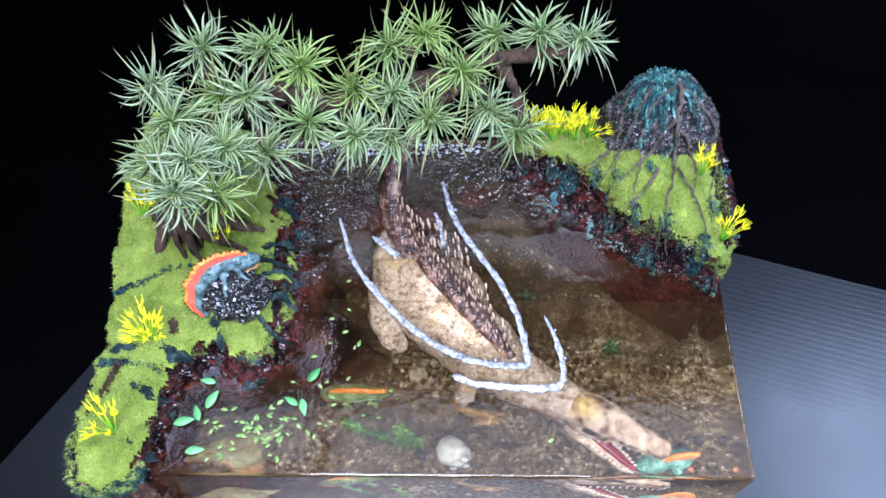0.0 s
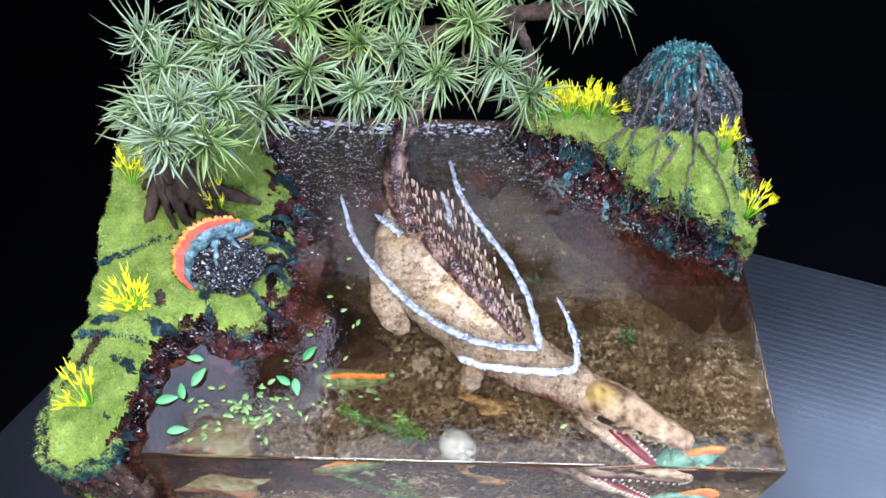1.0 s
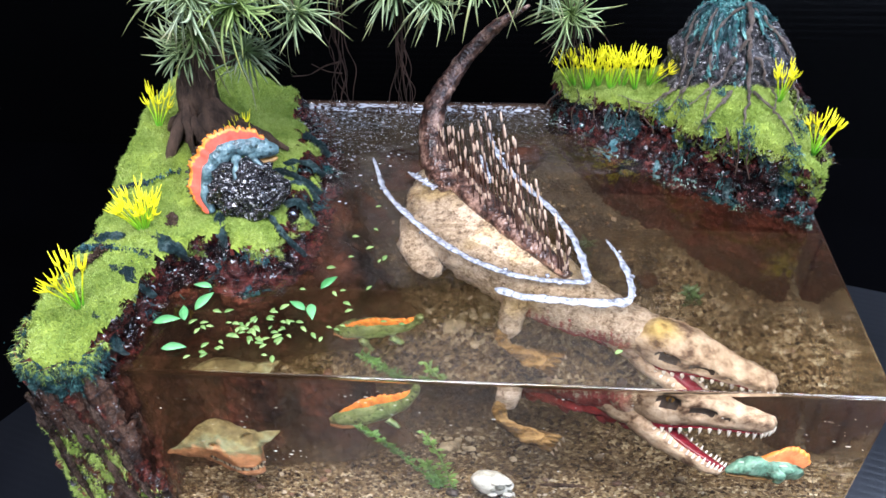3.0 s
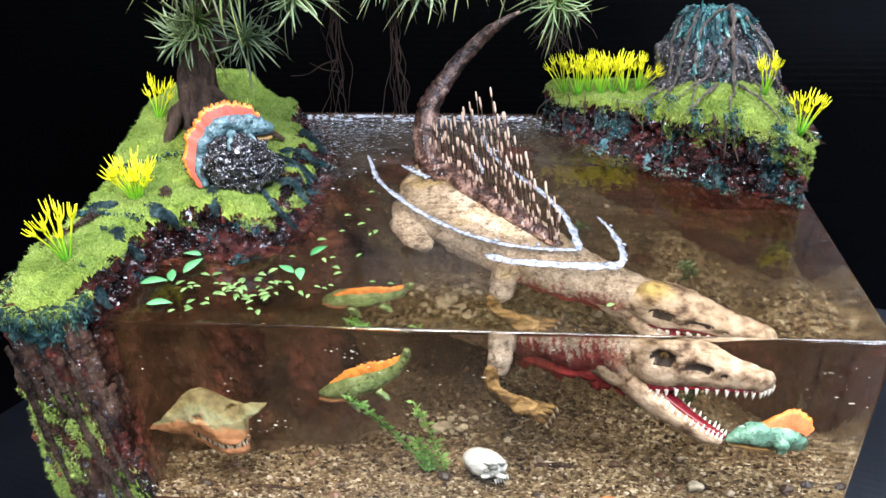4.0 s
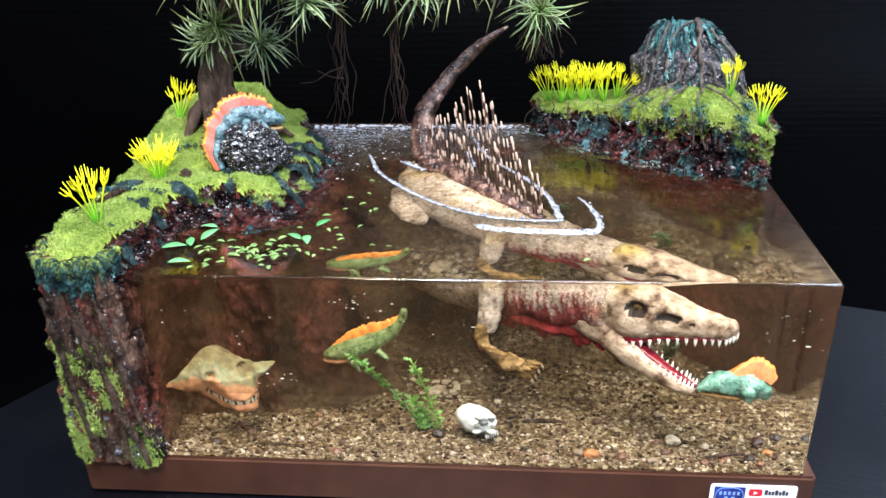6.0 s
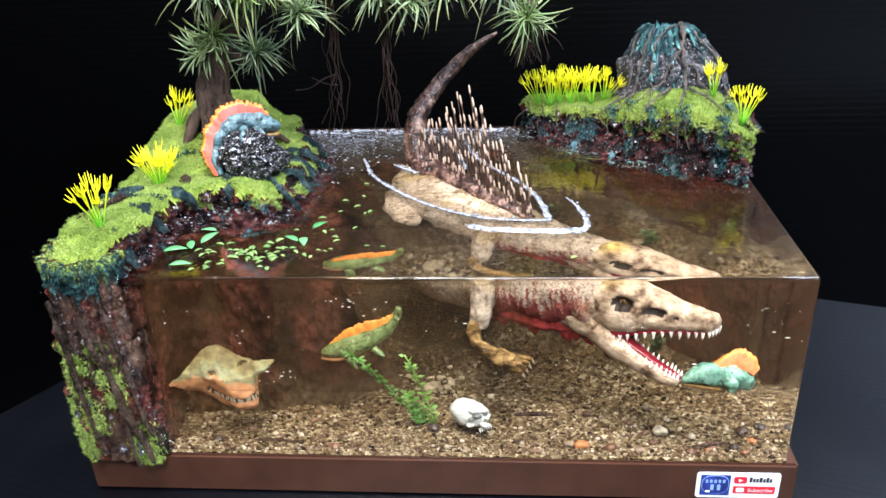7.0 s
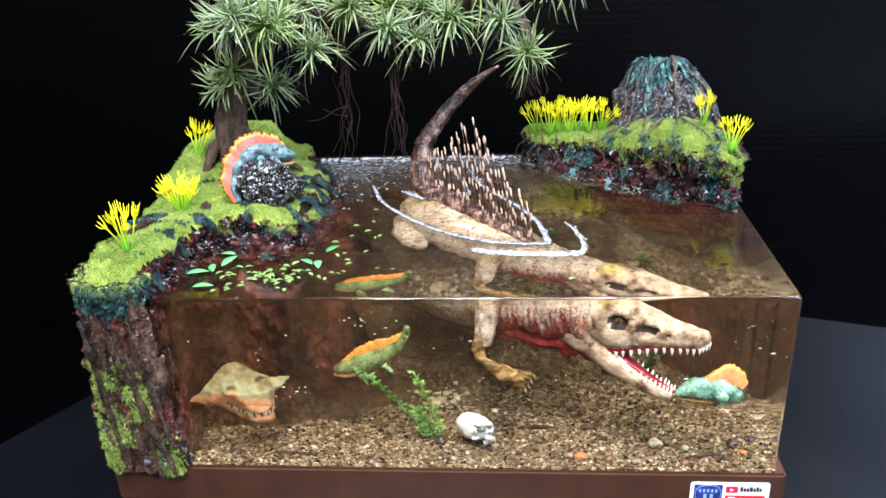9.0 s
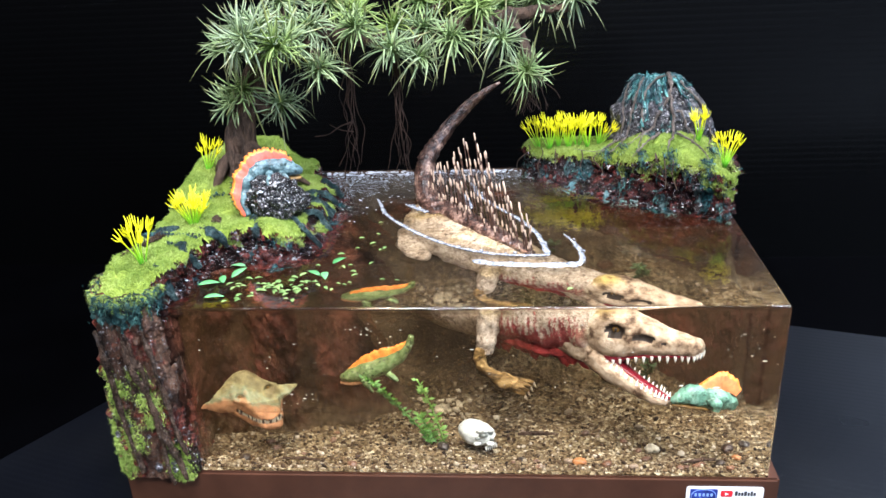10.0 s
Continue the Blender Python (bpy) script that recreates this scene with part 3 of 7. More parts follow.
def ribbed_sheet(name, corners, pitch, depth, mat, thick=0.004):
    """A sheet of fluted plastic. corners: origin, along the flutes, across the flutes."""
    o, u, v = (Vector(c) for c in corners)
    count = int(v.length / pitch)
    nrm = u.cross(v).normalized()
    verts, faces = [], []
    for i in range(count * 3 + 1):
        k = (0.0, -1.0, -0.35)[i % 3]
        p = o + v * (i / (count * 3)) + nrm * depth * k
        verts += [p, p + u]
    for i in range(count * 3):
        faces.append((2 * i, 2 * i + 1, 2 * i + 3, 2 * i + 2))
    n = len(verts)
    back = nrm * -thick
    verts += [o + back, o + u + back, o + v + u + back, o + v + back]
    faces += [(n, n + 3, n + 2, n + 1)]
    last = count * 3
    faces += [(0, n, n + 1, 1), (2 * last, 2 * last + 1, n + 2, n + 3)]
    return new(name, raw_mesh(name, [tuple(q) for q in verts], faces, mat))


room()

# ---- table and backdrop ----
corner, along = Vector((-0.099, 0.269, TABLE)), Vector((0.959, -0.278, 0)).normalized() * 1.1
tagged(ribbed_sheet("table_sheet", (corner + along, -along, Vector((-0.53, -0.848, 0)) * 1.2), 0.0042, 0.000026, M_SHEET), "dark navy fluted plastic sheet lying on the table", "table sheet", kind="structure")
tagged(ribbed_sheet("backdrop", ((-1.2, 0.36, -0.03), (2.4, 0, 0), (0, 0, 0.62)), 0.0052, 0.00005, M_BACKDROP), "black fluted plastic backdrop standing behind the display", "backdrop", kind="structure")
bm = bmesh.new()
box(bm, -1.2, 1.2, -1.4, 0.36, -0.05, -0.03)
tagged(part("table_cover", bm, M_COVER, smooth=False), "plain black cover of the table", "table cover", kind="structure")


# ---- plinth, back panel and resin ----
def plinth():
    base = holder("display_plinth", 0, 0.09, TABLE)
    tagged(base, "brown painted shallow plinth under the resin block", "plinth")
    bm = bmesh.new()
    box(bm, LEFT, RIGHT, -0.0012 - 0.09, BACK - 0.09, 0, SAND - TABLE - 0.0006, 0.0012)
    for v in bm.verts:
        v.co += Vector((0.0004, 0.0005, 0.0002)) * noise.noise(v.co * 40)
    part("body", bm, M_BASE, base, smooth=False)
    bm = bmesh.new()
    box(bm, LEFT + 0.004, RIGHT - 0.0062, BACK - 0.0045 - 0.09, BACK - 0.0005 - 0.09, SAND - TABLE - 0.0005, WATER - TABLE - 0.0025, 0.0006)
    part("back_panel", bm, M_BACK, base, "reddish brown painted panel behind the resin", smooth=False)


plinth()


def resin_block():
    x0, x1, y0, y1, z0, z1 = -0.143, 0.1508, 0.0, BACK - 0.0002, 0.0165, WATER
    bm = bmesh.new()
    made = bmesh.ops.create_cube(bm, size=1.0, matrix=Matrix.LocRotScale(((x0 + x1) / 2, (y0 + y1) / 2, (z0 + z1) / 2), None, (x1 - x0, y1 - y0, z1 - z0)))
    bmesh.ops.bevel(bm, geom=bm.edges[:], offset=0.0013, segments=5, profile=0.5, affect="EDGES")
    for f in bm.faces:
        f.smooth = f.calc_area() < 0.002
    ob = part("resin_block", bm, M_RESIN, smooth=False)
    ob.visible_shadow = False
    return tagged(ob, "clear glossy brownish resin block cast as a pool", "resin water")


resin_block()


def tint_sheets():
    """Unseen sheets added inside the block: they dim and haze what lies deeper."""
    for z in (0.060, 0.1118):
        verts = [(-0.1428, 0.0002, z), (0.1500, 0.0002, z), (0.1500, BACK - 0.0005, z), (-0.1428, BACK - 0.0005, z)]
        tagged(new("resin_layer", raw_mesh("resin_layer", verts, [(0, 1, 2, 3)], M_TINT)), "added tinted sheet that dims what lies deeper in the resin", "resin layer", "resin pours")


    # Upright hazy sheets stand in for murk that thickens towards the back.
    for y in (0.046, 0.088, 0.112, 0.136, 0.160):
        verts = [(-0.1428, y, SAND), (0.1500, y, SAND), (0.1500, y, WATER - 0.0006), (-0.1428, y, WATER - 0.0006)]
        tagged(new("resin_layer", raw_mesh("resin_layer", verts, [(0, 1, 2, 3)], M_MURK if y > 0.05 else M_HAZE)), "added hazy brown sheet standing in for murk in the resin", "resin layer", "cloudy resin")

    # Amber sheet added to paint a warm hazy glow beside the bank.
    verts = [(-0.1428, 0.0075, SAND), (-0.022, 0.0075, SAND), (-0.022, 0.0075, WATER - 0.0006), (-0.1428, 0.0075, WATER - 0.0006)]
    tagged(new("resin_layer", raw_mesh("resin_layer", verts, [(0, 1, 2, 3)], M_AMBER)), "added hazy amber sheet, a painted glow beside the bank", "resin layer", "cloudy resin")


tint_sheets()


def sand_height(x, y):
    rise = 0.006 * max(0.0, min(1.0, (y - 0.02) / 0.08)) + 0.008 * max(0.0, min(1.0, (y - 0.03) / 0.07)) * max(0.0, min(1.0, (x - 0.0) / 0.06))
    rise += 0.068 * max(0.0, min(1.0, (y - 0.088) / 0.095)) ** 1.25
    rise += max(0.0, min(1.0, (y - 0.055) / 0.05)) * (0.006 * noise.noise(Vector((x, y, 6)) * 26) + 0.004 * noise.noise(Vector((x, y, 8)) * 70))
    rise *= 1.0 - max(0.0, min(1.0, (x - 0.095) / 0.055)) * max(0.0, min(1.0, (y - 0.060) / 0.03))
    return SAND + 0.0012 + rise + 0.0022 * noise.noise(Vector((x, y, 0)) * 55) * min(1.0, y / 0.006) + 0.001 * noise.noise(Vector((x, y, 3)) * 160) * min(1.0, y / 0.004)


def sand_bed():
    nx, ny = 190, 120
    x0, x1, y0, y1 = -0.141, 0.1506, 0.0005, BACK - 0.006
    verts = [(x0 + (x1 - x0) * i / nx, y0 + (y1 - y0) * j / ny, 0) for j in range(ny + 1) for i in range(nx + 1)]
    verts = [(x, y, sand_height(x, y)) for x, y, _ in verts]
    faces = [(j * (nx + 1) + i, j * (nx + 1) + i + 1, (j + 1) * (nx + 1) + i + 1, (j + 1) * (nx + 1) + i) for j in range(ny) for i in range(nx)]
    # a skirt down to the plinth
    n = len(verts)
    for i in range(nx + 1):
        verts.append((verts[i][0], y0, SAND - 0.0004))
    for i in range(nx):
        faces.append((n + i, n + i + 1, i + 1, i))
    n = len(verts)
    for j in range(ny + 1):
        k = j * (nx + 1) + nx
        verts.append((x1, verts[k][1], SAND - 0.0004))
    for j in range(ny):
        faces.append((n + j, n + j + 1, (j + 1) * (nx + 1) + nx, j * (nx + 1) + nx))
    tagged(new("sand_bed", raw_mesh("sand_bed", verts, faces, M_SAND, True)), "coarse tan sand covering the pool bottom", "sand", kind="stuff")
    rnd = random.Random(5)
    gv, gf = [], []
    ico = bmesh.new()
    bmesh.ops.create_icosphere(ico, subdivisions=1, radius=1.0)
    iv = [v.co.copy() for v in ico.verts]
    jf = [[v.index for v in f.verts] for f in ico.faces]
    ico.free()
    for _ in range(9800):
        x = rnd.uniform(-0.125, 0.1494)
        y = 0.0022 + 0.150 * rnd.random() ** 2.2
        r = 0.0003 + 0.0010 * rnd.random() ** 2.6 if rnd.random() > 0.025 else rnd.uniform(0.0011, 0.0018)
        z = sand_height(x, y) + r * rnd.uniform(-0.2, 0.5)
        turn = Euler((rnd.uniform(0, 6), rnd.uniform(0, 6), rnd.uniform(0, 6))).to_matrix()
        sx, sy, sz = rnd.uniform(0.7, 1.3), rnd.uniform(0.7, 1.2), rnd.uniform(0.6, 1.0)
        n = len(gv)
        for v in iv:
            q = turn @ Vector((v.x * sx * rnd.uniform(0.85, 1.1), v.y * sy, v.z * sz)) * r
            gv.append((x + q.x, max(0.0006, y + q.y), z + q.z))
        gf += [[n + k for k in f] for f in jf]
    tagged(new("sand_grains", raw_mesh("sand_grains", gv, gf, M_GRAIN, True)), "loose coarse grains of tan and brown sand", "sand", kind="stuff")


sand_bed()


# ---- banks ----
def terrain(name, outline, top, shelf, span, foot, bare, spread, step=0.0009, seed=0, extent=None, shore=None):
    """A mossy bank: a top sheet, and a wall swept along its rim down to the pool bottom."""
    xs, ys = [p[0] for p in outline], [p[1] for p in outline]
    x0, x1, y0, y1 = extent or (min(xs) - 0.006, max(xs) + 0.006, min(ys) - 0.006, max(ys) + 0.006)
    nx, ny = int((x1 - x0) / step), int((y1 - y0) / step)
    gx, gy = np.meshgrid(np.linspace(x0, x1, nx + 1), np.linspace(y0, y1, ny + 1))
    d = inside_distance(gx, gy, outline)
    verts, kinds = [], []
    for j in range(ny + 1):
        for i in range(nx + 1):
            x, y = gx[j, i], gy[j, i]
            q = Vector((x, y, seed))
            rag = 0.0036 * noise.noise(q * 85) + 0.0022 * noise.noise(q * 240)
            dd = d[j, i] + rag
            z = top(x, y) + 0.0026 * noise.noise(q * 60) + 0.0011 * noise.noise(q * 180) - 0.0042 * max(0.0, 1 - dd / 0.005) ** 2
            wide = bare(x, y)
            edge = wide * (0.68 + 1.1 * noise.noise(q * 48) + 1.2 * noise.noise(q * 120) + 0.6 * noise.noise(q * 260))
            if wide > 0.004:
                z -= 0.30 * max(0.0, wide - max(0.0, dd))
            p = Vector((x, y, z))
            if dd < edge:
                p.z -= 0.0008
                p += 0.0016 * noise.noise_vector(p * 300) + 0.0009 * noise.noise_vector(p * 800)
            verts.append(tuple(p))
            kinds.append((dd, dd - max(0.0, edge)))
    faces, mats, spots = [], [], []
    w = nx + 1
    for j in range(ny):
        for i in range(nx):
            a = j * w + i
            ids = (a, a + 1, a + w + 1, a + w)
            if min(kinds[k][0] for k in ids) < -0.0008:
                continue
            green = min(kinds[k][1] for k in ids) > -0.0004
            faces.append(ids)
            mats.append(1 if green else 0)
            if green:
                spots.append(ids)
    thing = holder(name, 0, 0, 0)
    for piece, mat, want, smooth in (("rim", M_CRAG if shore else M_CLIFF, 0, False), ("moss_cap", M_MOSS, 1, True)):
        mine = [f for f, m in zip(faces, mats) if m == want]
        used = sorted({k for f in mine for k in f})
        index = {k: i for i, k in enumerate(used)}
        ob = new(piece, raw_mesh(piece, [verts[k] for k in used], [tuple(index[k] for k in f) for f in mine], mat, smooth))
        ob.parent = thing
    # the wall: under the cap, down the face, then under water to the foot
    i0, i1 = span
    nu = 420
    path = spline(outline[i0:i1 + 1], nu + 1)
    low = spline(shore, nu + 1) if shore else None
    grid = []
    for k in range(111):
        row = []
        for i in range(nu + 1):
            t = path[min(i + 1, nu)] - path[max(i - 1, 0)]
            t = t / np.linalg.norm(t)
            out = Vector((t[1], -t[0], 0))
            x, y = path[i]
            zt = top(x, y) - 0.0030 - 0.30 * max(0.0, bare(x, y) - 0.004)
            if shore:
                reach = Vector((low[i][0] - x, low[i][1] - y, 0))
                out = (out * 0.4 + reach.normalized() * 0.6).normalized()
                sh = 0.0
            else:
                reach = Vector((0, 0, 0))
                sh = shelf(x, y)
            if k < 6:
                off, z = -0.008 + 0.0062 * k / 5, zt - 0.0008 * k / 5
                reach = Vector((0, 0, 0))
            elif k <= 56:
                s = (k - 6) / 50
                off, z = -0.0018 - 0.002 * max(0.0, min(1.0, (x - 0.115) / 0.02)) * (0 if shore else 1) + (sh + 0.0010) * s ** 1.3, zt - 0.0008 + (WATER - 0.0035 - zt) * s
                reach = reach * s ** 1.5
            else:
                s = (k - 56) / 54
                wander = 1 + 0.9 * noise.noise(Vector((x, y, seed)) * 45) + 0.4 * noise.noise(Vector((x, y, seed)) * 130)
                off, z = -0.0008 + sh + spread(y) * s * wander, WATER - 0.0043 + (foot - WATER + 0.0043) * s
            p = Vector((x, y, z)) + reach + out * off
            rough = 0.5 if k < 6 else 1.0
            if k <= 60:
                # broken blocks with dark clefts between them
                gaps, hubs = noise.voronoi(Vector((p.x, p.y, p.z * 0.8)) * 120 + Vector((seed, 0, 0)))[:2]
                cleft = max(0.0, 1 - (gaps[1] - gaps[0]) / 0.22)
                p += out * rough * (0.0030 * noise.noise(hubs[0] * 3.7) - 0.0030 * cleft ** 2)
            p += out * rough * (0.0022 * noise.noise(p * 75 + Vector((seed, 0, 0))) + 0.0017 * noise.noise(p * 190)) + 0.0012 * rough * noise.noise_vector(p * 420) + 0.0008 * noise.noise_vector(p * 1000)
            if k <= 60:
                near = noise.voronoi(p * 420)[1][0]
                p += (near / 420 - p) * 0.35
            if shore and k > 50:
                p.x = min(p.x, 0.1497)
            row.append(tuple(p))
        grid.append(row)
    w = nu + 1
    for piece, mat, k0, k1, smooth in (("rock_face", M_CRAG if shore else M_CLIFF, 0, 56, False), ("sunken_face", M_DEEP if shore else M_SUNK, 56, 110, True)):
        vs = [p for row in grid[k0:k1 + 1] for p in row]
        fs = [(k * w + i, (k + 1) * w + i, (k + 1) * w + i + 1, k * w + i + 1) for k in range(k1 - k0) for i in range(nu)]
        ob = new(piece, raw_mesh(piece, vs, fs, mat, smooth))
        ob.parent = thing
    return thing, verts, spots, grid


def turf(name, verts, spots, count, seed, keep, length=0.0013):
    rnd = random.Random(seed)
    tv, tf = [], []
    while len(tf) < count:
        ids = rnd.choice(spots)
        a, b, c, e = (Vector(verts[k]) for k in ids)
        u, v = rnd.random(), rnd.random()
        p = a.lerp(b, u).lerp(e.lerp(c, u), v)
        if not keep(p.x, p.y, rnd):
            tf.append(None)
            continue
        lean = Vector((rnd.gauss(0, 0.55), rnd.gauss(0, 0.55), 1)).normalized()
        side = lean.cross(Vector((rnd.gauss(0, 1), rnd.gauss(0, 1), rnd.gauss(0, 0.3)))).normalized() * 0.00013
        h = length * rnd.uniform(0.5, 1.25)
        bend = Vector((rnd.gauss(0, 0.0005), rnd.gauss(0, 0.0005), 0))
        n = len(tv)
        p = p - Vector((0, 0, 0.0003))
        tv += [tuple(p - side), tuple(p + side), tuple(p + lean * h * 0.6 + side * 0.8 + bend * 0.4), tuple(p + lean * h + bend)]
        tf.append((n, n + 1, n + 2, n + 3))
    return tagged(new(name, raw_mesh(name, tv, [f for f in tf if f], M_TURF)), "short light green flocked grass fibres on the bank", "grass", kind="stuff")


LEFT_OUTLINE = [(-0.122, -0.003), (-0.117, 0.021), (-0.114, 0.044), (-0.104, 0.056), (-0.093, 0.060), (-0.088, 0.052), (-0.078, 0.051), (-0.070, 0.061), (-0.066, 0.074), (-0.065, 0.090), (-0.066, 0.108), (-0.068, 0.122), (-0.072, 0.139), (-0.083, 0.156), (-0.090, 0.188), (-0.146, 0.188), (-0.150, 0.150), (-0.149, 0.111), (-0.148, 0.059), (-0.152, 0.016), (-0.147, -0.006), (-0.136, -0.009)]
RIGHT_OUTLINE = [(0.043, 0.198), (0.043, 0.184), (0.047, 0.174), (0.055, 0.170), (0.070, 0.166), (0.083, 0.156), (0.092, 0.143), (0.101, 0.127), (0.115, 0.117), (0.128, 0.108), (0.138, 0.102), (0.1470, 0.0975), (0.1495, 0.108), (0.1495, 0.150), (0.1495, 0.198)]
RIGHT_WATER = [(0.039, 0.198), (0.039, 0.182), (0.043, 0.166), (0.052, 0.156), (0.063, 0.139), (0.074, 0.128), (0.086, 0.1225), (0.097, 0.117), (0.114, 0.108), (0.129, 0.100), (0.138, 0.0965), (0.1460, 0.094), (0.1485, 0.108), (0.1485, 0.150), (0.1485, 0.198)]


def left_top(x, y):
    steep = max(0.0, min(1.0, (y - 0.135) / 0.02))
    z = 0.1305 + 0.010 * max(0.0, min(1.0, (y - 0.075) / 0.05)) * max(0.0, min(1.0, (-0.103 - 0.0055 * steep - x) / (0.018 - 0.012 * steep)))
    z -= 0.006 * max(0.0, min(1.0, (y - 0.125) / 0.03)) * max(0.0, min(1.0, (x + 0.112) / 0.012))
    z -= 0.004 * max(0.0, min(1.0, (0.012 - y) / 0.02)) + 0.006 * max(0.0, min(1.0, (x + 0.085) / 0.025))
    return z


def right_top(x, y):
    z = 0.131 + 0.009 * max(0.0, min(1.0, (x - 0.085) / 0.025)) - 0.0015 * max(0.0, min(1.0, (x - 0.138) / 0.012))
    return z + 0.0045 * math.exp(-((x - 0.120) / 0.035) ** 2 - ((y - 0.140) / 0.035) ** 2)


def left_shelf(x, y):
    return 0.0036 + 0.0060 * max(0.0, min(1.0, (y - 0.040) / 0.012))


left_bank, lv, ls, lg = terrain("mossy_bank", LEFT_OUTLINE, left_top, left_shelf, (0, 14), 0.028, lambda x, y: 0.0014 + 0.0050 * max(0.0, min(1.0, (y - 0.060) / 0.008)) * max(0.0, min(1.0, (x + 0.090) / 0.010)), lambda y: -0.005 + 0.034 * max(0.0, min(1.0, (y - 0.050) / 0.03)), seed=1.5, extent=(-0.1580, -0.055, -0.0105, 0.189))
tagged(left_bank, "mossy green bank of dark wet reddish rock at the water", "rocky bank")
right_bank, rv, rs, rg = terrain("rock_island", RIGHT_OUTLINE, right_top, None, (0, 14), 0.030, lambda x, y: 0.0010, lambda y: 0.003, seed=7.5, extent=(0.030, 0.1535, 0.088, 0.1985), shore=RIGHT_WATER)
tagged(right_bank, "mossy rock ledge of wet dark red stone beside the water", "rocky ledge")
turf("bank_grass", lv, ls, 190000, 3, lambda x, y, r: r.random() < 0.35 + 1.3 * (0.5 + noise.noise(Vector((x, y, 9)) * 120)))
turf("ledge_grass", rv, rs, 130000, 4, lambda x, y, r: r.random() < 0.35 + 1.3 * (0.5 + noise.noise(Vector((x, y, 5)) * 120)))


def moss_mat(name, grid, count, seed, keep, mat, label, length=0.0022, span=(4, 58)):
    """Matted fibres that lie over a rock wall in ragged patches."""
    rnd = random.Random(seed)
    w = len(grid[0])
    tv, tf = [], []
    tries = 0
    while len(tf) < count and tries < count * 12:
        tries += 1
        k, i = rnd.randrange(*span), rnd.randrange(2, w - 3)
        p = Vector(grid[k][i])
        if not keep(p, (k - 6) / 50, rnd):
            continue
        down = (Vector(grid[k + 2][i]) - p).normalized()
        along = (Vector(grid[k][i + 2]) - p).normalized()
        nrm = along.cross(down)
        nrm = -nrm if nrm.y > 0 else nrm
        d = (down * rnd.uniform(0.6, 1.4) + along * rnd.gauss(0, 0.28) + nrm * rnd.uniform(0, 0.30)).normalized()
        side = d.cross(nrm).normalized() * rnd.uniform(0.00008, 0.00020)
        h = length * rnd.uniform(0.4, 1.3)
        p = p + nrm * rnd.uniform(0.0002, 0.0010)
        mid = p + d * h * 0.5 + nrm * rnd.uniform(0, 0.0007)
        n = len(tv)
        tv += [tuple(p - side), tuple(p + side), tuple(mid + side), tuple(p + d * h - nrm * 0.0002), tuple(mid - side)]
        tf += [(n, n + 1, n + 2, n + 4), (n + 4, n + 2, n + 3)]
    return tagged(new(name, raw_mesh(name, tv, tf, mat)), label, "moss", kind="stuff")


def patchy(seed, cut, tall=0.35):
    """Ragged patches drawn out downward."""
    return lambda p, s, r: noise.noise(Vector((p.x * 85, p.y * 85, p.z * 85 * tall + seed))) + 0.5 * noise.noise(Vector((p.x * 230, p.y * 230, p.z * 120 + seed))) > cut + r.gauss(0, 0.06)


def fringe(name, grid, count, seed, low, keep):
    """Fuzz of moss that hangs over the rim of a rock wall, in patches of uneven depth."""
    w = len(grid[0])
    flat = [p for row in grid for p in row]
    spots = []
    for i in range(w - 1):
        x, y, z = grid[6][i]
        deep = low * (0.35 + 1.5 * noise.noise(Vector((x, y, seed)) * 70) + 0.8 * noise.noise(Vector((x, y, seed)) * 190)) * keep(x, y)
        spots += [(k * w + i, k * w + i + 1, (k + 1) * w + i + 1, (k + 1) * w + i) for k in range(3, 6 + int(max(0.0, deep)))]
    turf(name, flat, spots, count, seed, lambda x, y, r: True, 0.0021)


fringe("ledge_fringe", rg, 16000, 14, 26, lambda x, y: 0.35 + 0.65 * max(0.0, min(1.0, (x - 0.085) / 0.04)))
fringe("bank_fringe", lg, 14000, 15, 16, lambda x, y: 1.0)
moss_mat("ledge_teal_moss", rg, 3600, 71, lambda p, s, r: patchy(3.1, 0.34 + 0.16 * s + 0.10 * (p.x > 0.10), 0.22)(p, s, r), M_TEAL, "blue-green matted moss fibres hanging over the ledge wall", 0.0032)
moss_mat("ledge_pale_moss", rg, 1300, 72, lambda p, s, r: s > 0.75 and patchy(8.4, 0.40, 1.0)(p, s, r), M_MINT, "pale mint moss crumbs above the waterline", 0.0014)
moss_mat("bank_teal_moss", lg, 4500, 74, patchy(5.5, 0.42), M_NAVY, "dark blue-green moss fibres on the bank wall", 0.0040)


def ground_at(x, y):
    return left_top(x, y) if x < 0 else right_top(x, y)


def strands(bm, rows, count, rnd, wide, r=0.00032, wobble=0.0006):
    """A few thin fibres along one line."""
    for _ in range(count):
        off = Vector((rnd.gauss(0, wide), rnd.gauss(0, wide), rnd.gauss(0, wide * 0.5)))
        cut = rnd.uniform(0.55, 1.0)
        run = rows[:max(2, int(round(len(rows) * cut)))]
        tube(bm, [(p[0] + off.x + rnd.gauss(0, wobble), p[1] + off.y + rnd.gauss(0, wobble), p[2] + off.z + rnd.gauss(0, wobble * 0.5), r * rnd.uniform(0.6, 1.5)) for p in run], 5, 10, rough=0.6, freq=600)


ICO = bmesh.new()
bmesh.ops.create_icosphere(ICO, subdivisions=1, radius=1.0)
ICO_V, ICO_F = [v.co.copy() for v in ICO.verts], [tuple(v.index for v in f.verts) for f in ICO.faces]
ICO.free()


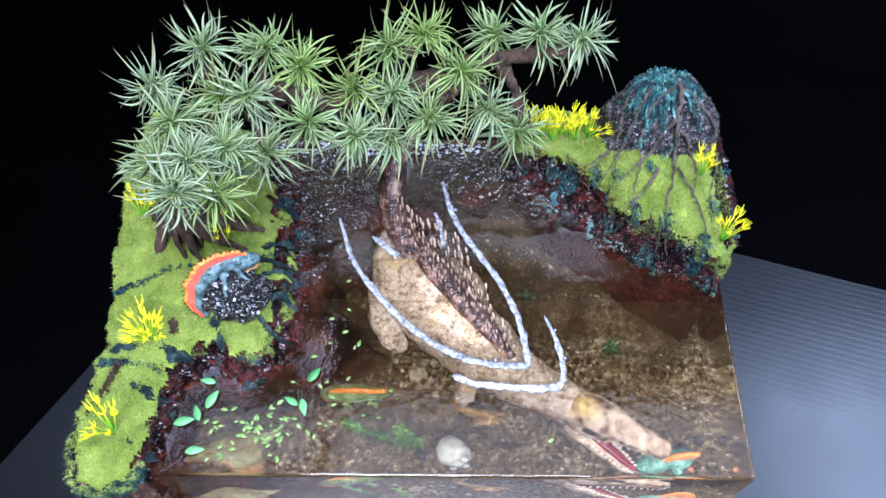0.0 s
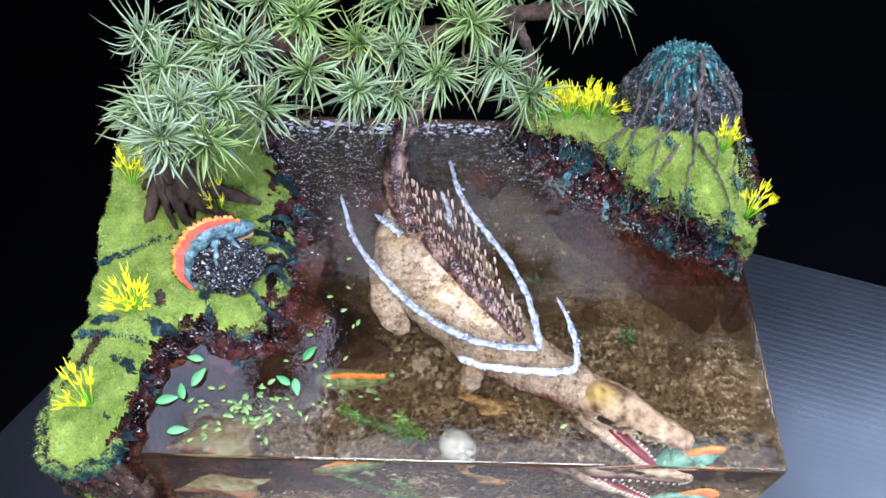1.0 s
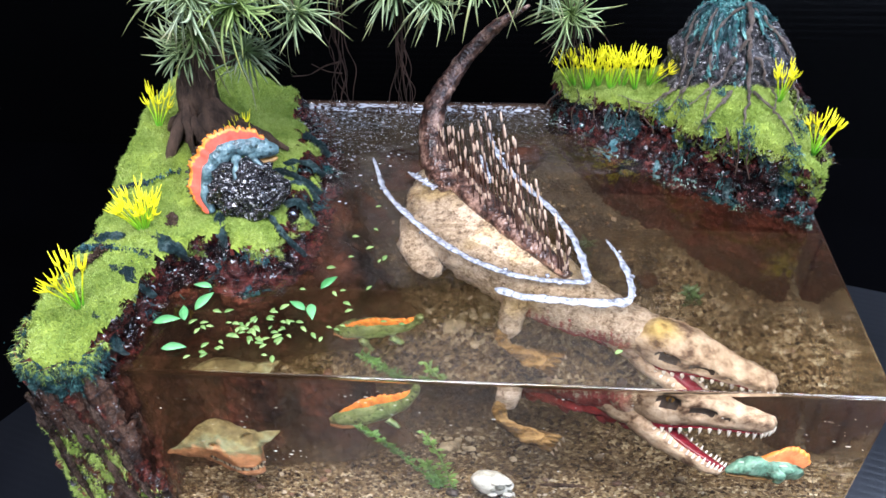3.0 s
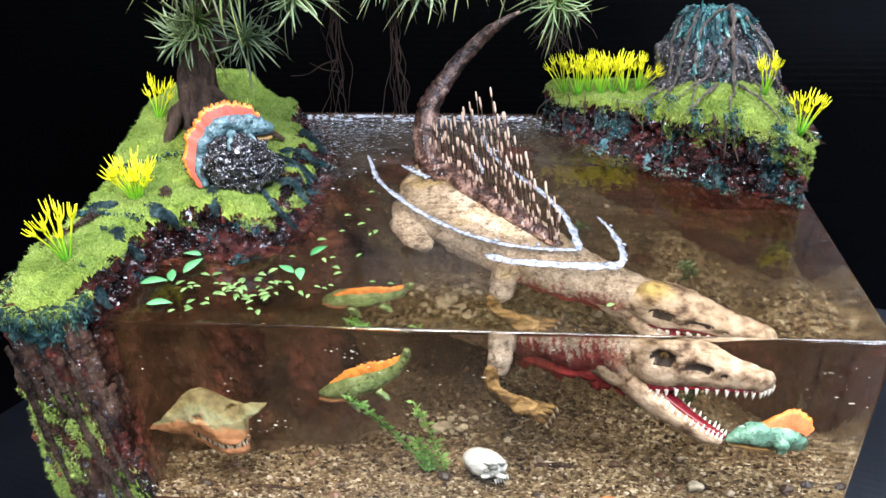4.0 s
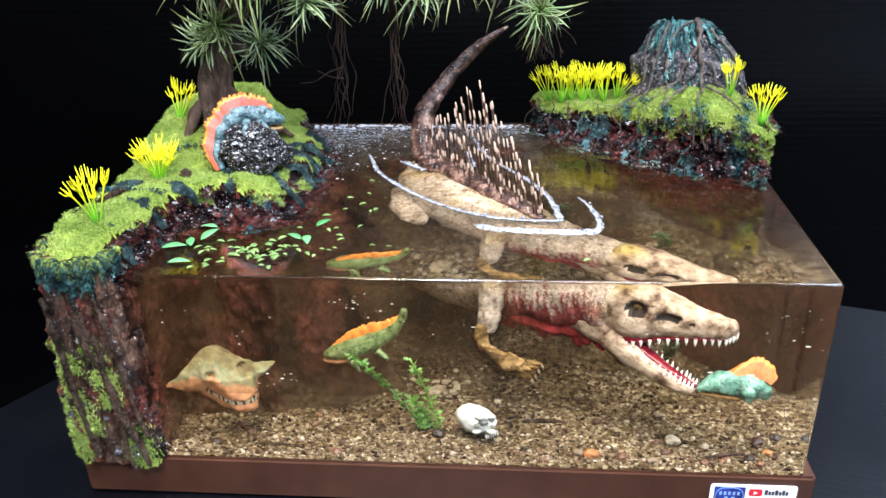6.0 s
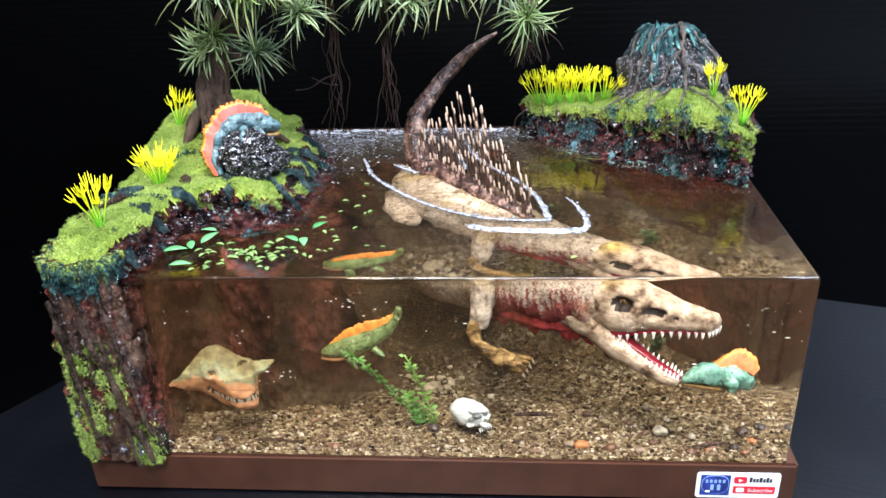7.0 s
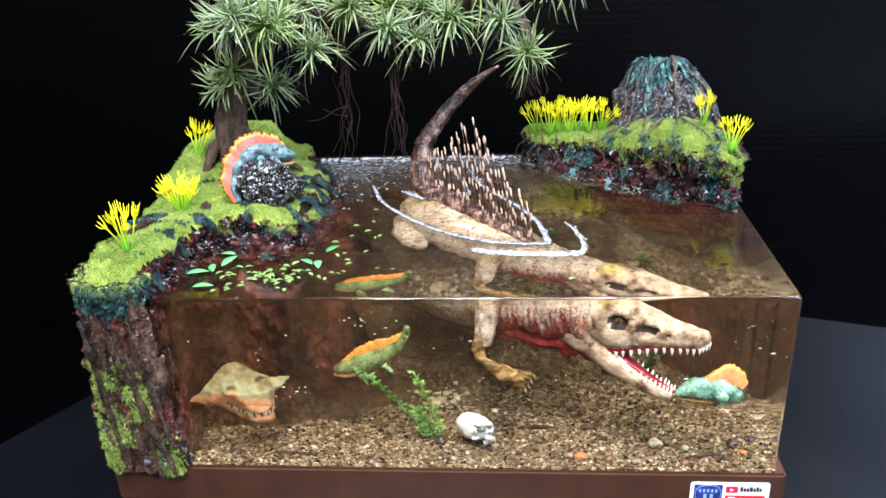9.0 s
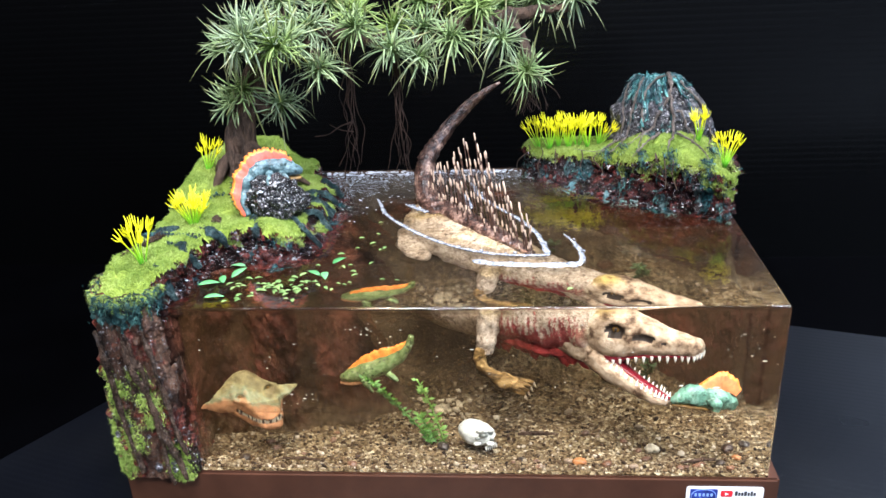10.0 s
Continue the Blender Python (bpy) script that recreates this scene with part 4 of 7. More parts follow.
def crumbs(verts, faces, rows, count, rnd, wide, size):
    """Crumbly moss along one line: many small angular flakes."""
    line = spline(rows, 24)
    for _ in range(count):
        s = rnd.random()
        p = line[int(s * 23.99)]
        c = Vector((p[0] + rnd.gauss(0, wide), p[1] + rnd.gauss(0, wide), p[2] + rnd.gauss(0, wide * 0.6)))
        r = size * rnd.uniform(0.4, 1.5) * (1.15 - 0.6 * s)
        k = Vector((rnd.uniform(0.5, 1.4), rnd.uniform(0.5, 1.4), rnd.uniform(0.6, 1.9)))
        n = len(verts)
        for v in ICO_V:
            w = rnd.uniform(0.6, 1.25) * r
            verts.append((c.x + v.x * k.x * w, c.y + v.y * k.y * w, c.z + v.z * k.z * w))
        faces.extend(tuple(n + q for q in f) for f in ICO_F)


def fibres(verts, faces, rows, count, rnd, wide, length):
    """Short coarse moss fibres that hang along one line."""
    line = spline(rows, 24)
    for _ in range(count):
        s = rnd.random()
        i = int(s * 22.99)
        p = Vector(line[i]) + Vector((rnd.gauss(0, wide), rnd.gauss(0, wide), rnd.gauss(0, wide * 0.6)))
        d = (Vector(line[i + 1]) - Vector(line[i])).normalized() + Vector((rnd.gauss(0, 0.6), rnd.gauss(0, 0.6), rnd.gauss(-0.2, 0.6)))
        d.normalize()
        side = d.cross(Vector((rnd.gauss(0, 1), rnd.gauss(0, 1), rnd.gauss(0, 1)))).normalized() * rnd.uniform(0.00009, 0.00020)
        h = length * rnd.uniform(0.4, 1.2)
        mid = p + d * h * 0.5 + Vector((rnd.gauss(0, 0.0003), rnd.gauss(0, 0.0003), 0))
        n = len(verts)
        verts += [tuple(p - side), tuple(p + side), tuple(mid + side), tuple(p + d * h), tuple(mid - side)]
        faces.append((n, n + 1, n + 2, n + 4))
        faces.append((n + 4, n + 2, n + 3))


def moss_drip(rows, count, rnd, wide, size, label="dark teal crumbly moss strap creeping over the rock rim", group="moss straps"):
    verts, faces = [], []
    line = spline(rows, 8)
    rows = [tuple(p[k] + rnd.gauss(0, wide * 0.35) * (1 if k < 2 else 0.4) for k in range(3)) for p in line]
    crumbs(verts, faces, rows, int(count * 0.12), rnd, wide * 0.5, size * 0.45)
    fibres(verts, faces, rows, count, rnd, wide * 0.7, 0.0020)
    bm = bmesh.new()
    strands(bm, rows, 16, rnd, wide * 0.75, 0.00030, wide * 0.12)
    n = len(verts)
    bm.verts.index_update()
    verts += [tuple(v.co) for v in bm.verts]
    faces += [tuple(n + v.index for v in f.verts) for f in bm.faces]
    bm.free()
    return tagged(new("moss_strap", raw_mesh("moss_strap", verts, faces, M_NAVY)), label, "moss strap", group)


def ribbon(rows, half, seed, mat, label, across=None):
    """A crumpled strap along rows of x, y, z: creased lengthwise, uneven in width, its edges sunk into what it lies on."""
    line = [Vector(p) for p in spline(rows, 34)]
    verts, faces = [], []
    wide = 9
    for j, p in enumerate(line):
        s = j / (len(line) - 1)
        d = (line[min(j + 1, len(line) - 1)] - line[max(j - 1, 0)]).normalized()
        side = across if across else Vector((d.y, -d.x, 0))
        side = (side - d * side.dot(d)).normalized()
        up = side.cross(d)
        up = -up if up.z - up.y < 0 else up
        w = half * (1 + 0.8 * noise.noise(Vector((s * 4, seed, 0))) + 0.6 * noise.noise(Vector((s * 15, seed, 4)))) * min(1.0, 0.35 + 5 * s, 0.30 + 4 * (1 - s))
        mid = p + side * half * 1.1 * noise.noise(Vector((s * 4, seed, 9)))
        for k in range(wide):
            c = 2 * k / (wide - 1) - 1
            crease = noise.noise(Vector((c * 3.2, s * 3.5, seed))) + 0.7 * noise.noise(Vector((c * 6, s * 11, seed)))
            lift = -0.0014 if abs(c) > 0.95 else 0.0002 + 0.0014 * crease + 0.0003 * (1 - c * c)
            verts.append(tuple(mid + side * w * (c + 0.30 * noise.noise(Vector((c * 2, s * 20, seed + 5)))) + up * lift))
    for j in range(len(line) - 1):
        for k in range(wide - 1):
            faces.append((j * wide + k, j * wide + k + 1, (j + 1) * wide + k + 1, (j + 1) * wide + k))
    rnd = random.Random(int(seed * 10))
    loose = len(faces)
    fibres(verts, faces, [tuple(p) for p in line[::4]], 26, rnd, half * 0.8, 0.0020)
    mesh = raw_mesh("moss_strap", verts, faces, mat)
    for f in mesh.polygons[:loose]:
        f.use_smooth = True
    return tagged(new("moss_strap", mesh), label, "moss strap", "moss straps")


def ledge_straps():
    """Crumpled straps that hang down the ledge wall, each from its height under the rim to its lower end."""
    dark, pale, mint = "dark teal crumpled moss strap hanging down the ledge", "turquoise crumpled moss strap hanging over the ledge rim", "pale mint moss clump just above the waterline"
    for n, (i, k0, k1, half, mat, label) in enumerate(((66, 2, 30, 0.0022, M_STRAP, dark), (82, 4, 40, 0.0026, M_STRAP, dark), (96, 8, 30, 0.0018, M_STRAP, dark), (118, 1, 32, 0.0020, M_STRAP, dark), (127, 36, 56, 0.0022, M_PALESTRAP, mint), (141, 5, 30, 0.0034, M_STRAP, dark), (160, 2, 12, 0.0020, M_PALESTRAP, pale), (187, 0, 24, 0.0015, M_PALESTRAP, pale),
                                                       (176, 38, 56, 0.0018, M_PALESTRAP, mint), (200, 22, 42, 0.0015, M_STRAP, dark), (238, 0, 25, 0.0030, M_STRAP, dark), (241, 30, 55, 0.0018, M_STRAP, dark), (266, 0, 19, 0.0028, M_STRAP, dark), (283, 20, 54, 0.0015, M_STRAP, dark), (287, 2, 17, 0.0017, M_STRAP, dark), (312, 46, 56, 0.0022, M_PALESTRAP, mint), (30, 3, 44, 0.0022, M_STRAP, dark))):
        rows = []
        for k in range(k0, k1 + 1, max(1, (k1 - k0) // 6)):
            near = [Vector(rg[max(0, min(110, k + a))][max(0, min(420, i + b))]) for a in (-3, 0, 3) for b in (-6, -3, 0, 3, 6)]
            rows.append(tuple(sum(near, Vector()) / len(near)))
        across = Vector(rg[k0 + 2][i + 9]) - Vector(rg[k0 + 2][max(0, i - 9)])
        ribbon(rows, half, 3.3 * n + 1.7, mat, label, across)


def bank_straps():
    """Wet blue-green ribbons that creep from the grass over the rim into the water."""
    rnd = random.Random(8)
    for plan, wide in (([(-0.098, 0.070), (-0.096, 0.066), (-0.094, 0.060), (-0.092, 0.055)], 0.0016), ([(-0.083, 0.074), (-0.077, 0.071), (-0.069, 0.064), (-0.062, 0.061)], 0.0013), ([(-0.080, 0.085), (-0.074, 0.083), (-0.067, 0.083), (-0.060, 0.080)], 0.0018),
                       ([(-0.084, 0.090), (-0.076, 0.094), (-0.069, 0.097), (-0.062, 0.094)], 0.0016), ([(-0.083, 0.101), (-0.077, 0.102), (-0.070, 0.101), (-0.062, 0.099)], 0.0012), ([(-0.080, 0.109), (-0.075, 0.111), (-0.069, 0.113), (-0.063, 0.112)], 0.0014)) + (
                       ([(-0.124, 0.056), (-0.117, 0.055), (-0.111, 0.051), (-0.106, 0.049)], 0.0022), ([(-0.130, 0.037), (-0.125, 0.035), (-0.120, 0.032), (-0.114, 0.032)], 0.0018), ([(-0.143, 0.053), (-0.140, 0.054), (-0.137, 0.055), (-0.131, 0.055)], 0.0014),
                       ([(-0.077, 0.137), (-0.073, 0.137), (-0.069, 0.136), (-0.064, 0.134)], 0.0018), ([(-0.126, 0.012), (-0.123, 0.009), (-0.120, 0.007), (-0.116, 0.006)], 0.0016), ([(-0.146, 0.081), (-0.144, 0.082), (-0.141, 0.084), (-0.138, 0.086)], 0.0010)):
        rows = []
        for k, (x, y) in enumerate(plan):
            d = float(inside_distance(np.array([x]), np.array([y]), LEFT_OUTLINE)[0])
            sink = max(0.0, min(1.0, (0.001 - d) / left_shelf(x, y)))
            rows.append((x, y, left_top(x, y) + 0.0010 - (left_top(x, y) - WATER - 0.0005) * sink ** 0.8))
        if plan[-1][0] - plan[0][0] > 0.010 or wide > 0.0015:
            ribbon(rows, wide * (0.85 if plan[0][0] > -0.085 else 1.15), plan[0][1] * 317.3, M_STRAP, "dark teal crumpled moss strap creeping over the bank rim")
        else:
            moss_drip(rows, 110, rnd, wide * 0.58, 0.0006)


ledge_straps()
bank_straps()


def glint_beads(name, spots, rnd, label="tiny pale beads added to stand in for glints on the wet rock"):
    """Pale beads added to stand in for glints on the rock."""
    verts, faces = [], []
    for x, y, z in spots:
        r = rnd.uniform(0.00007, 0.00024) if rnd.random() < 0.9 else rnd.uniform(0.00024, 0.00042)
        k = rnd.uniform(0.7, 2.6)
        n = len(verts)
        verts += [(x + v.x * r * k, y + v.y * r, z + v.z * r) for v in ICO_V]
        faces += [tuple(n + q for q in f) for f in ICO_F]
    tagged(new(name, raw_mesh(name, verts, faces, M_GLINT, True)), label, "varnish beads", kind="stuff")


def wet_walls():
    rnd = random.Random(52)
    for name, g, many in (("bank_gloss", lg, 900), ("ledge_gloss", rg, 700)):
        spots = []
        while len(spots) < many:
            p = g[rnd.randrange(5, 57)][rnd.randrange(2, 418)]
            if noise.noise(Vector(p) * 140) > rnd.uniform(0.0, 0.5):
                spots.append((p[0] + rnd.gauss(0, 0.0004), p[1] + rnd.gauss(0, 0.0004), p[2] + 0.0003))
        glint_beads(name, spots, rnd)


wet_walls()


def stones_on_walls():
    """Chunks of wet red stone along the slopes under the rims."""
    rnd = random.Random(18)
    for grid, many in ((lg, 420), (rg, 380)):
        bm = bmesh.new()
        for _ in range(many):
            q = grid[rnd.randrange(9, 58)][rnd.randrange(4, 416)]
            s = rnd.uniform(0.0005, 0.0010) if rnd.random() < 0.7 else rnd.uniform(0.0010, 0.0018)
            lump(bm, q, (s * rnd.uniform(0.7, 1.3), s, s * rnd.uniform(0.7, 1.3)), 2, 0.6, 520)
        tagged(part("wall_stones", bm, M_CLIFF), "small wet dark red stones on the rock wall", "stones", kind="stuff")


stones_on_walls()


def bark_slabs():
    """The outer front of the bank: wet bark and rock with wood strips, stones and moss."""
    rnd = random.Random(23)
    nu, nv = 150, 170
    grid, norms = [], []
    for k in range(nv + 1):
        s = k / nv
        z = SAND - 0.0006 + (0.1275 - SAND) * s
        xl, xr = -0.1582 + 0.0062 * s, -0.1175 - 0.0040 * s
        f = -0.0062 - 0.0022 * s
        run = spline([(xl + 0.001, 0.034), (xl - 0.0005, 0.010), (xl + 0.0030, f + 0.0036), ((2 * xl + xr) / 3, f), ((xl + 2 * xr) / 3, f), (xr - 0.0030, f + 0.0022), (xr, 0.0030), (xr, 0.034)], nu + 1)
        row, nrow = [], []
        for i in range(nu + 1):
            t = run[min(i + 1, nu)] - run[max(i - 1, 0)]
            t = t / np.linalg.norm(t)
            out = Vector((t[1], -t[0], 0))
            q = Vector((run[i][0], run[i][1], z))
            d = 0.0026 * noise.noise(Vector((q.x * 170, q.y * 170, z * 22))) + 0.0018 * noise.noise(Vector((q.x * 420, q.y * 420, z * 60)))
            d += 0.0014 * noise.noise(q * 120) + 0.0008 * noise.noise(q * 380) + 0.0006 * noise.noise(q * 900)
            inner = 1.0 if q.y < 0.001 else 0.5
            p = q + out * d * inner
            near = noise.voronoi(Vector((p.x, p.y, p.z * 0.5)) * 260)[1][0]
            p += (Vector((near.x, near.y, near.z * 2)) / 260 - p) * 0.14
            row.append(p)
            nrow.append(out)
        grid.append(row)
        norms.append(nrow)
    w = nu + 1
    verts = [tuple(p) for row in grid for p in row]
    faces = [(k * w + i, k * w + i + 1, (k + 1) * w + i + 1, (k + 1) * w + i) for k in range(nv) for i in range(nu)]
    front = holder("bank_front", -0.140, -0.006, SAND)
    tagged(front, "wet bank front of brown bark, dark red rock and moss", "rock")
    away = Vector((0.140, 0.006, -SAND))
    ob = new("bark_face", raw_mesh("bark_face", [tuple(Vector(v) + away) for v in verts], faces, M_FACE))
    ob.parent = front

    def near_face(x, z):
        k = max(0, min(nv, int(round((z - SAND) / (0.1275 - SAND) * nv))))
        i = min(range(30, nu - 20), key=lambda a: abs(grid[k][a].x - x))
        return grid[k][i]

    for (xa, za), (xb, zb), wd in (((-0.1395, 0.112), (-0.1235, 0.026), 0.0030), ((-0.1345, 0.108), (-0.1290, 0.024), 0.0022), ((-0.1500, 0.108), (-0.1440, 0.030), 0.0030), ((-0.1285, 0.110), (-0.1200, 0.040), 0.0022)):
        bm = bmesh.new()
        rows = []
        for k in range(8):
            s = k / 7
            x, z = xa + (xb - xa) * s + rnd.gauss(0, 0.0006), za + (zb - za) * s
            p = near_face(x, z)
            rows.append((p.x, min(p.y, -0.0052) - 0.0014, z, wd * rnd.uniform(0.65, 1.1) * (0.5 if k in (0, 7) else 1)))
        tube(bm, rows, 18, 90, rough=0.35, flat=0.55, freq=150)
        for v in bm.verts:
            v.co += noise.noise_vector(Vector((v.co.x * 620, v.co.y * 620, v.co.z * 60))) * 0.0012 + noise.noise_vector(v.co * 700) * 0.0005
        bmesh.ops.translate(bm, vec=away, verts=bm.verts)
        part("wood_strip", bm, M_WOOD, front, "dark wet weathered wood strip", smooth=False)
    for k in range(46):
        z = rnd.uniform(0.03, 0.110)
        x = rnd.choice((rnd.uniform(-0.1590, -0.152), rnd.uniform(-0.152, -0.122)))
        p = near_face(x, z)
        bm = bmesh.new()
        s = rnd.uniform(0.0006, 0.0017) * (1.3 if x < -0.152 else 1.0)
        lump(bm, (0, 0, 0), (s, s, s * 1.2), 3, 0.55, 520)
        ob = part("stone", bm, rnd.choice((M_FACE, M_FACE, M_LAVA)), front)
        ob.location = Vector((p.x, p.y - 0.0003, z)) + away
    wet = [tuple(grid[rnd.randrange(6, nv)][rnd.randrange(20, nu - 20)]) for _ in range(420)]
    glint_beads("front_gloss", wet, rnd)
    # moss patches
    for px, z0, z1, wd in ((-0.1470, 0.044, 0.086, 0.0034), (-0.1530, 0.026, 0.044, 0.0040), (-0.1260, 0.024, 0.050, 0.0040), (-0.1335, 0.058, 0.090, 0.0026), (-0.1570, 0.048, 0.062, 0.0026), (-0.1585, 0.084, 0.095, 0.002)):
        tv, tf = [], []
        blobs = [(px + rnd.gauss(0, 0.55) * wd + 0.08 * ((z0 + z1) / 2 - bz), bz, rnd.uniform(0.0010, 0.0026)) for bz in [rnd.uniform(z0, z1) for _ in range(18)]]
        for _ in range(3400):
            bx, bz, br = rnd.choice(blobs)
            z = bz + rnd.gauss(0, 0.75) * br * 1.4
            x = bx + rnd.gauss(0, 0.7) * br
            k = max(0, min(nv, int(round((z - SAND) / (0.1275 - SAND) * nv))))
            best = grid[k]
            i = min(range(24, nu - 20), key=lambda a: abs(best[a].x - x))
            i = max(24, min(nu - 20, i + rnd.randint(-1, 1)))
            p = best[i] + norms[k][i] * 0.0002 + Vector((rnd.gauss(0, 0.0003), 0, rnd.gauss(0, 0.0003)))
            lean = (norms[k][i] + Vector((rnd.gauss(0, 0.8), 0, rnd.gauss(-0.2, 0.8)))).normalized()
            side = lean.orthogonal().normalized() * 0.00017
            hh = 0.0018 * rnd.uniform(0.5, 1.3)
            n = len(tv)
            tv += [tuple(p - side), tuple(p + side), tuple(p + lean * hh)]
            tf.append((n, n + 1, n + 2))
        tagged(new("front_moss", raw_mesh("front_moss", tv, tf, M_TURF)), "bright green moss fibres clinging to the bank front", "moss", kind="stuff")
    # blue-green moss matted under the lip
    tv, tf = [], []
    while len(tf) < 7000:
        k, i = rnd.randrange(nv - 46, nv - 2), rnd.randrange(8, nu - 22)
        p = grid[k][i]
        deep = 0.010 + 0.022 * noise.noise(Vector((p.x * 120, p.y * 120, 4))) + 0.010 * noise.noise(Vector((p.x * 320, p.y * 320, 9)))
        if p.z < 0.1265 - deep * (1.0 if p.x < -0.128 else 0.6) + rnd.gauss(0, 0.0008):
            tf.append(None)
            continue
        d = Vector((rnd.gauss(0, 0.45), rnd.gauss(0, 0.2), -1)).normalized() + norms[k][i] * rnd.uniform(0, 0.35)
        side = d.cross(norms[k][i]).normalized() * rnd.uniform(0.00009, 0.00020)
        q = p + norms[k][i] * rnd.uniform(0.0002, 0.0011)
        h = rnd.uniform(0.0010, 0.0030)
        mid = q + d * h * 0.5 + norms[k][i] * rnd.uniform(0, 0.0006)
        n = len(tv)
        tv += [tuple(q - side), tuple(q + side), tuple(mid + side), tuple(q + d * h), tuple(mid - side)]
        tf += [(n, n + 1, n + 2, n + 4), (n + 4, n + 2, n + 3)]
    tagged(new("lip_moss", raw_mesh("lip_moss", tv, [f for f in tf if f], M_TEAL)), "blue-green matted moss hanging under the grassy lip", "moss", kind="stuff")
    tv, tf = [], []
    while len(tf) < 5200:
        i = rnd.randrange(8, nu - 20)
        top = max(range(nv), key=lambda k: grid[k][i].z)
        p = grid[max(0, top - int(abs(rnd.gauss(0, 1)) * (3 + 9 * max(0.0, noise.noise(Vector((i * 0.09, 3.3, 0)))))))][i]
        d = Vector((rnd.gauss(0, 0.5), -rnd.uniform(0.1, 0.9), rnd.uniform(-1.2, 0.2))).normalized()
        side = d.orthogonal().normalized() * 0.00010
        h = rnd.uniform(0.0012, 0.0034)
        n = len(tv)
        tv += [tuple(p - side), tuple(p + side), tuple(p + d * h)]
        tf.append((n, n + 1, n + 2))
    tagged(new("lip_grass", raw_mesh("lip_grass", tv, tf, M_TURF)), "green flock fibres hanging over the bank lip", "moss", kind="stuff")
    for j in range(22):
        i = int(10 + (nu - 34) * (j + rnd.uniform(0.2, 0.8)) / 22)
        top = max(range(nv), key=lambda k: grid[k][i].z)
        fall = rnd.uniform(0.006, 0.019) * (1.0 if grid[top][i].x < -0.128 else 0.6)
        run = [k for k in range(nv) if grid[top][i].z - fall < grid[k][i].z]
        rows = [tuple(grid[k][i] + norms[k][i] * 0.0003) for k in run[::-max(1, len(run) // 6)]]
        if len(rows) > 2:
            ribbon(rows, rnd.uniform(0.0016, 0.0030), j * 2.3 + 40.7, M_LIP if rnd.random() < 0.7 else M_STRAP, "teal crumpled moss hanging under the grassy lip", grid[top][i + 6] - grid[top][i - 6])


bark_slabs()


def veins():
    """Dark fibre seams across the grass."""
    for pts in (((-0.144, 0.082), (-0.135, 0.086), (-0.120, 0.094), (-0.100, 0.098), (-0.080, 0.103), (-0.066, 0.107)), ((-0.145, 0.046), (-0.138, 0.047), (-0.128, 0.046), (-0.117, 0.043)), ((-0.1160, 0.067), (-0.1152, 0.064), (-0.1145, 0.061)), ((-0.137, 0.046), (-0.141, 0.034), (-0.146, 0.022))):
        verts, faces = [], []
        crumbs(verts, faces, [(x, y, left_top(x, y) + 0.0012) for x, y in pts], 360, random.Random(len(pts)), 0.0008, 0.00050)
        tagged(new("fibre_seam", raw_mesh("fibre_seam", verts, faces, M_NAVY if len(pts) != 3 else M_WOOD)), "dark crumbly seam between the grass patches", "moss seam", "moss seams")


veins()


# ---- tree ----
def rosette(seed):
    """A ball of soft narrow leaves that curve out from a bud."""
    rnd = random.Random(seed)
    verts, faces = [], []
    many = 92
    for k in range(many):
        z = 1 - 1.62 * (k + 0.5) / many
        a = k * 2.39996 + rnd.gauss(0, 0.4)
        r = math.sqrt(max(0.0, 1 - z * z))
        d = Vector((r * math.cos(a), r * math.sin(a), z + rnd.gauss(0, 0.18))).normalized()
        length = 0.0150 * rnd.uniform(0.55, 1.12) * (1.0 if z < 0.72 else 0.62)
        side = d.cross(Vector((0, 0, 1)))
        side = (side if side.length > 0.1 else d.orthogonal()).normalized()
        side.rotate(Matrix.Rotation(rnd.gauss(0, 0.5), 3, d))
        curl = rnd.uniform(-0.005, 0.006) if z > 0.05 else rnd.uniform(-0.002, 0.009)
        hook = rnd.gauss(0.001, 0.0055)
        sway = rnd.gauss(0, 0.0068)
        wide = 0.00062 * rnd.uniform(0.7, 1.25)
        steps = 8
        pts = []
        for i in range(steps + 1):
            s = i / steps
            pts.append(d * (0.0008 + length * s) - Vector((0, 0, curl * s * s + hook * s ** 4)) + side * sway * s * s)
        n = len(verts)
        for i, p in enumerate(pts):
            s = i / steps
            t = (pts[min(i + 1, steps)] - pts[max(i - 1, 0)]).normalized()
            across = (side - t * side.dot(t)).normalized()
            up = across.cross(t).normalized()
            w = wide * (0.62 + 0.75 * s - 0.55 * s * s) * (1 - s ** 5) ** 0.7 + 0.00004
            verts += [tuple(p - across * w), tuple(p - up * w * 0.30), tuple(p + across * w), tuple(p + up * w * 0.16)]
        for i in range(steps):
            a0, b0 = n + 4 * i, n + 4 * i + 4
            faces += [(a0 + q, a0 + (q + 1) % 4, b0 + (q + 1) % 4, b0 + q) for q in range(4)]
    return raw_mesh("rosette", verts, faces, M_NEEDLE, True)


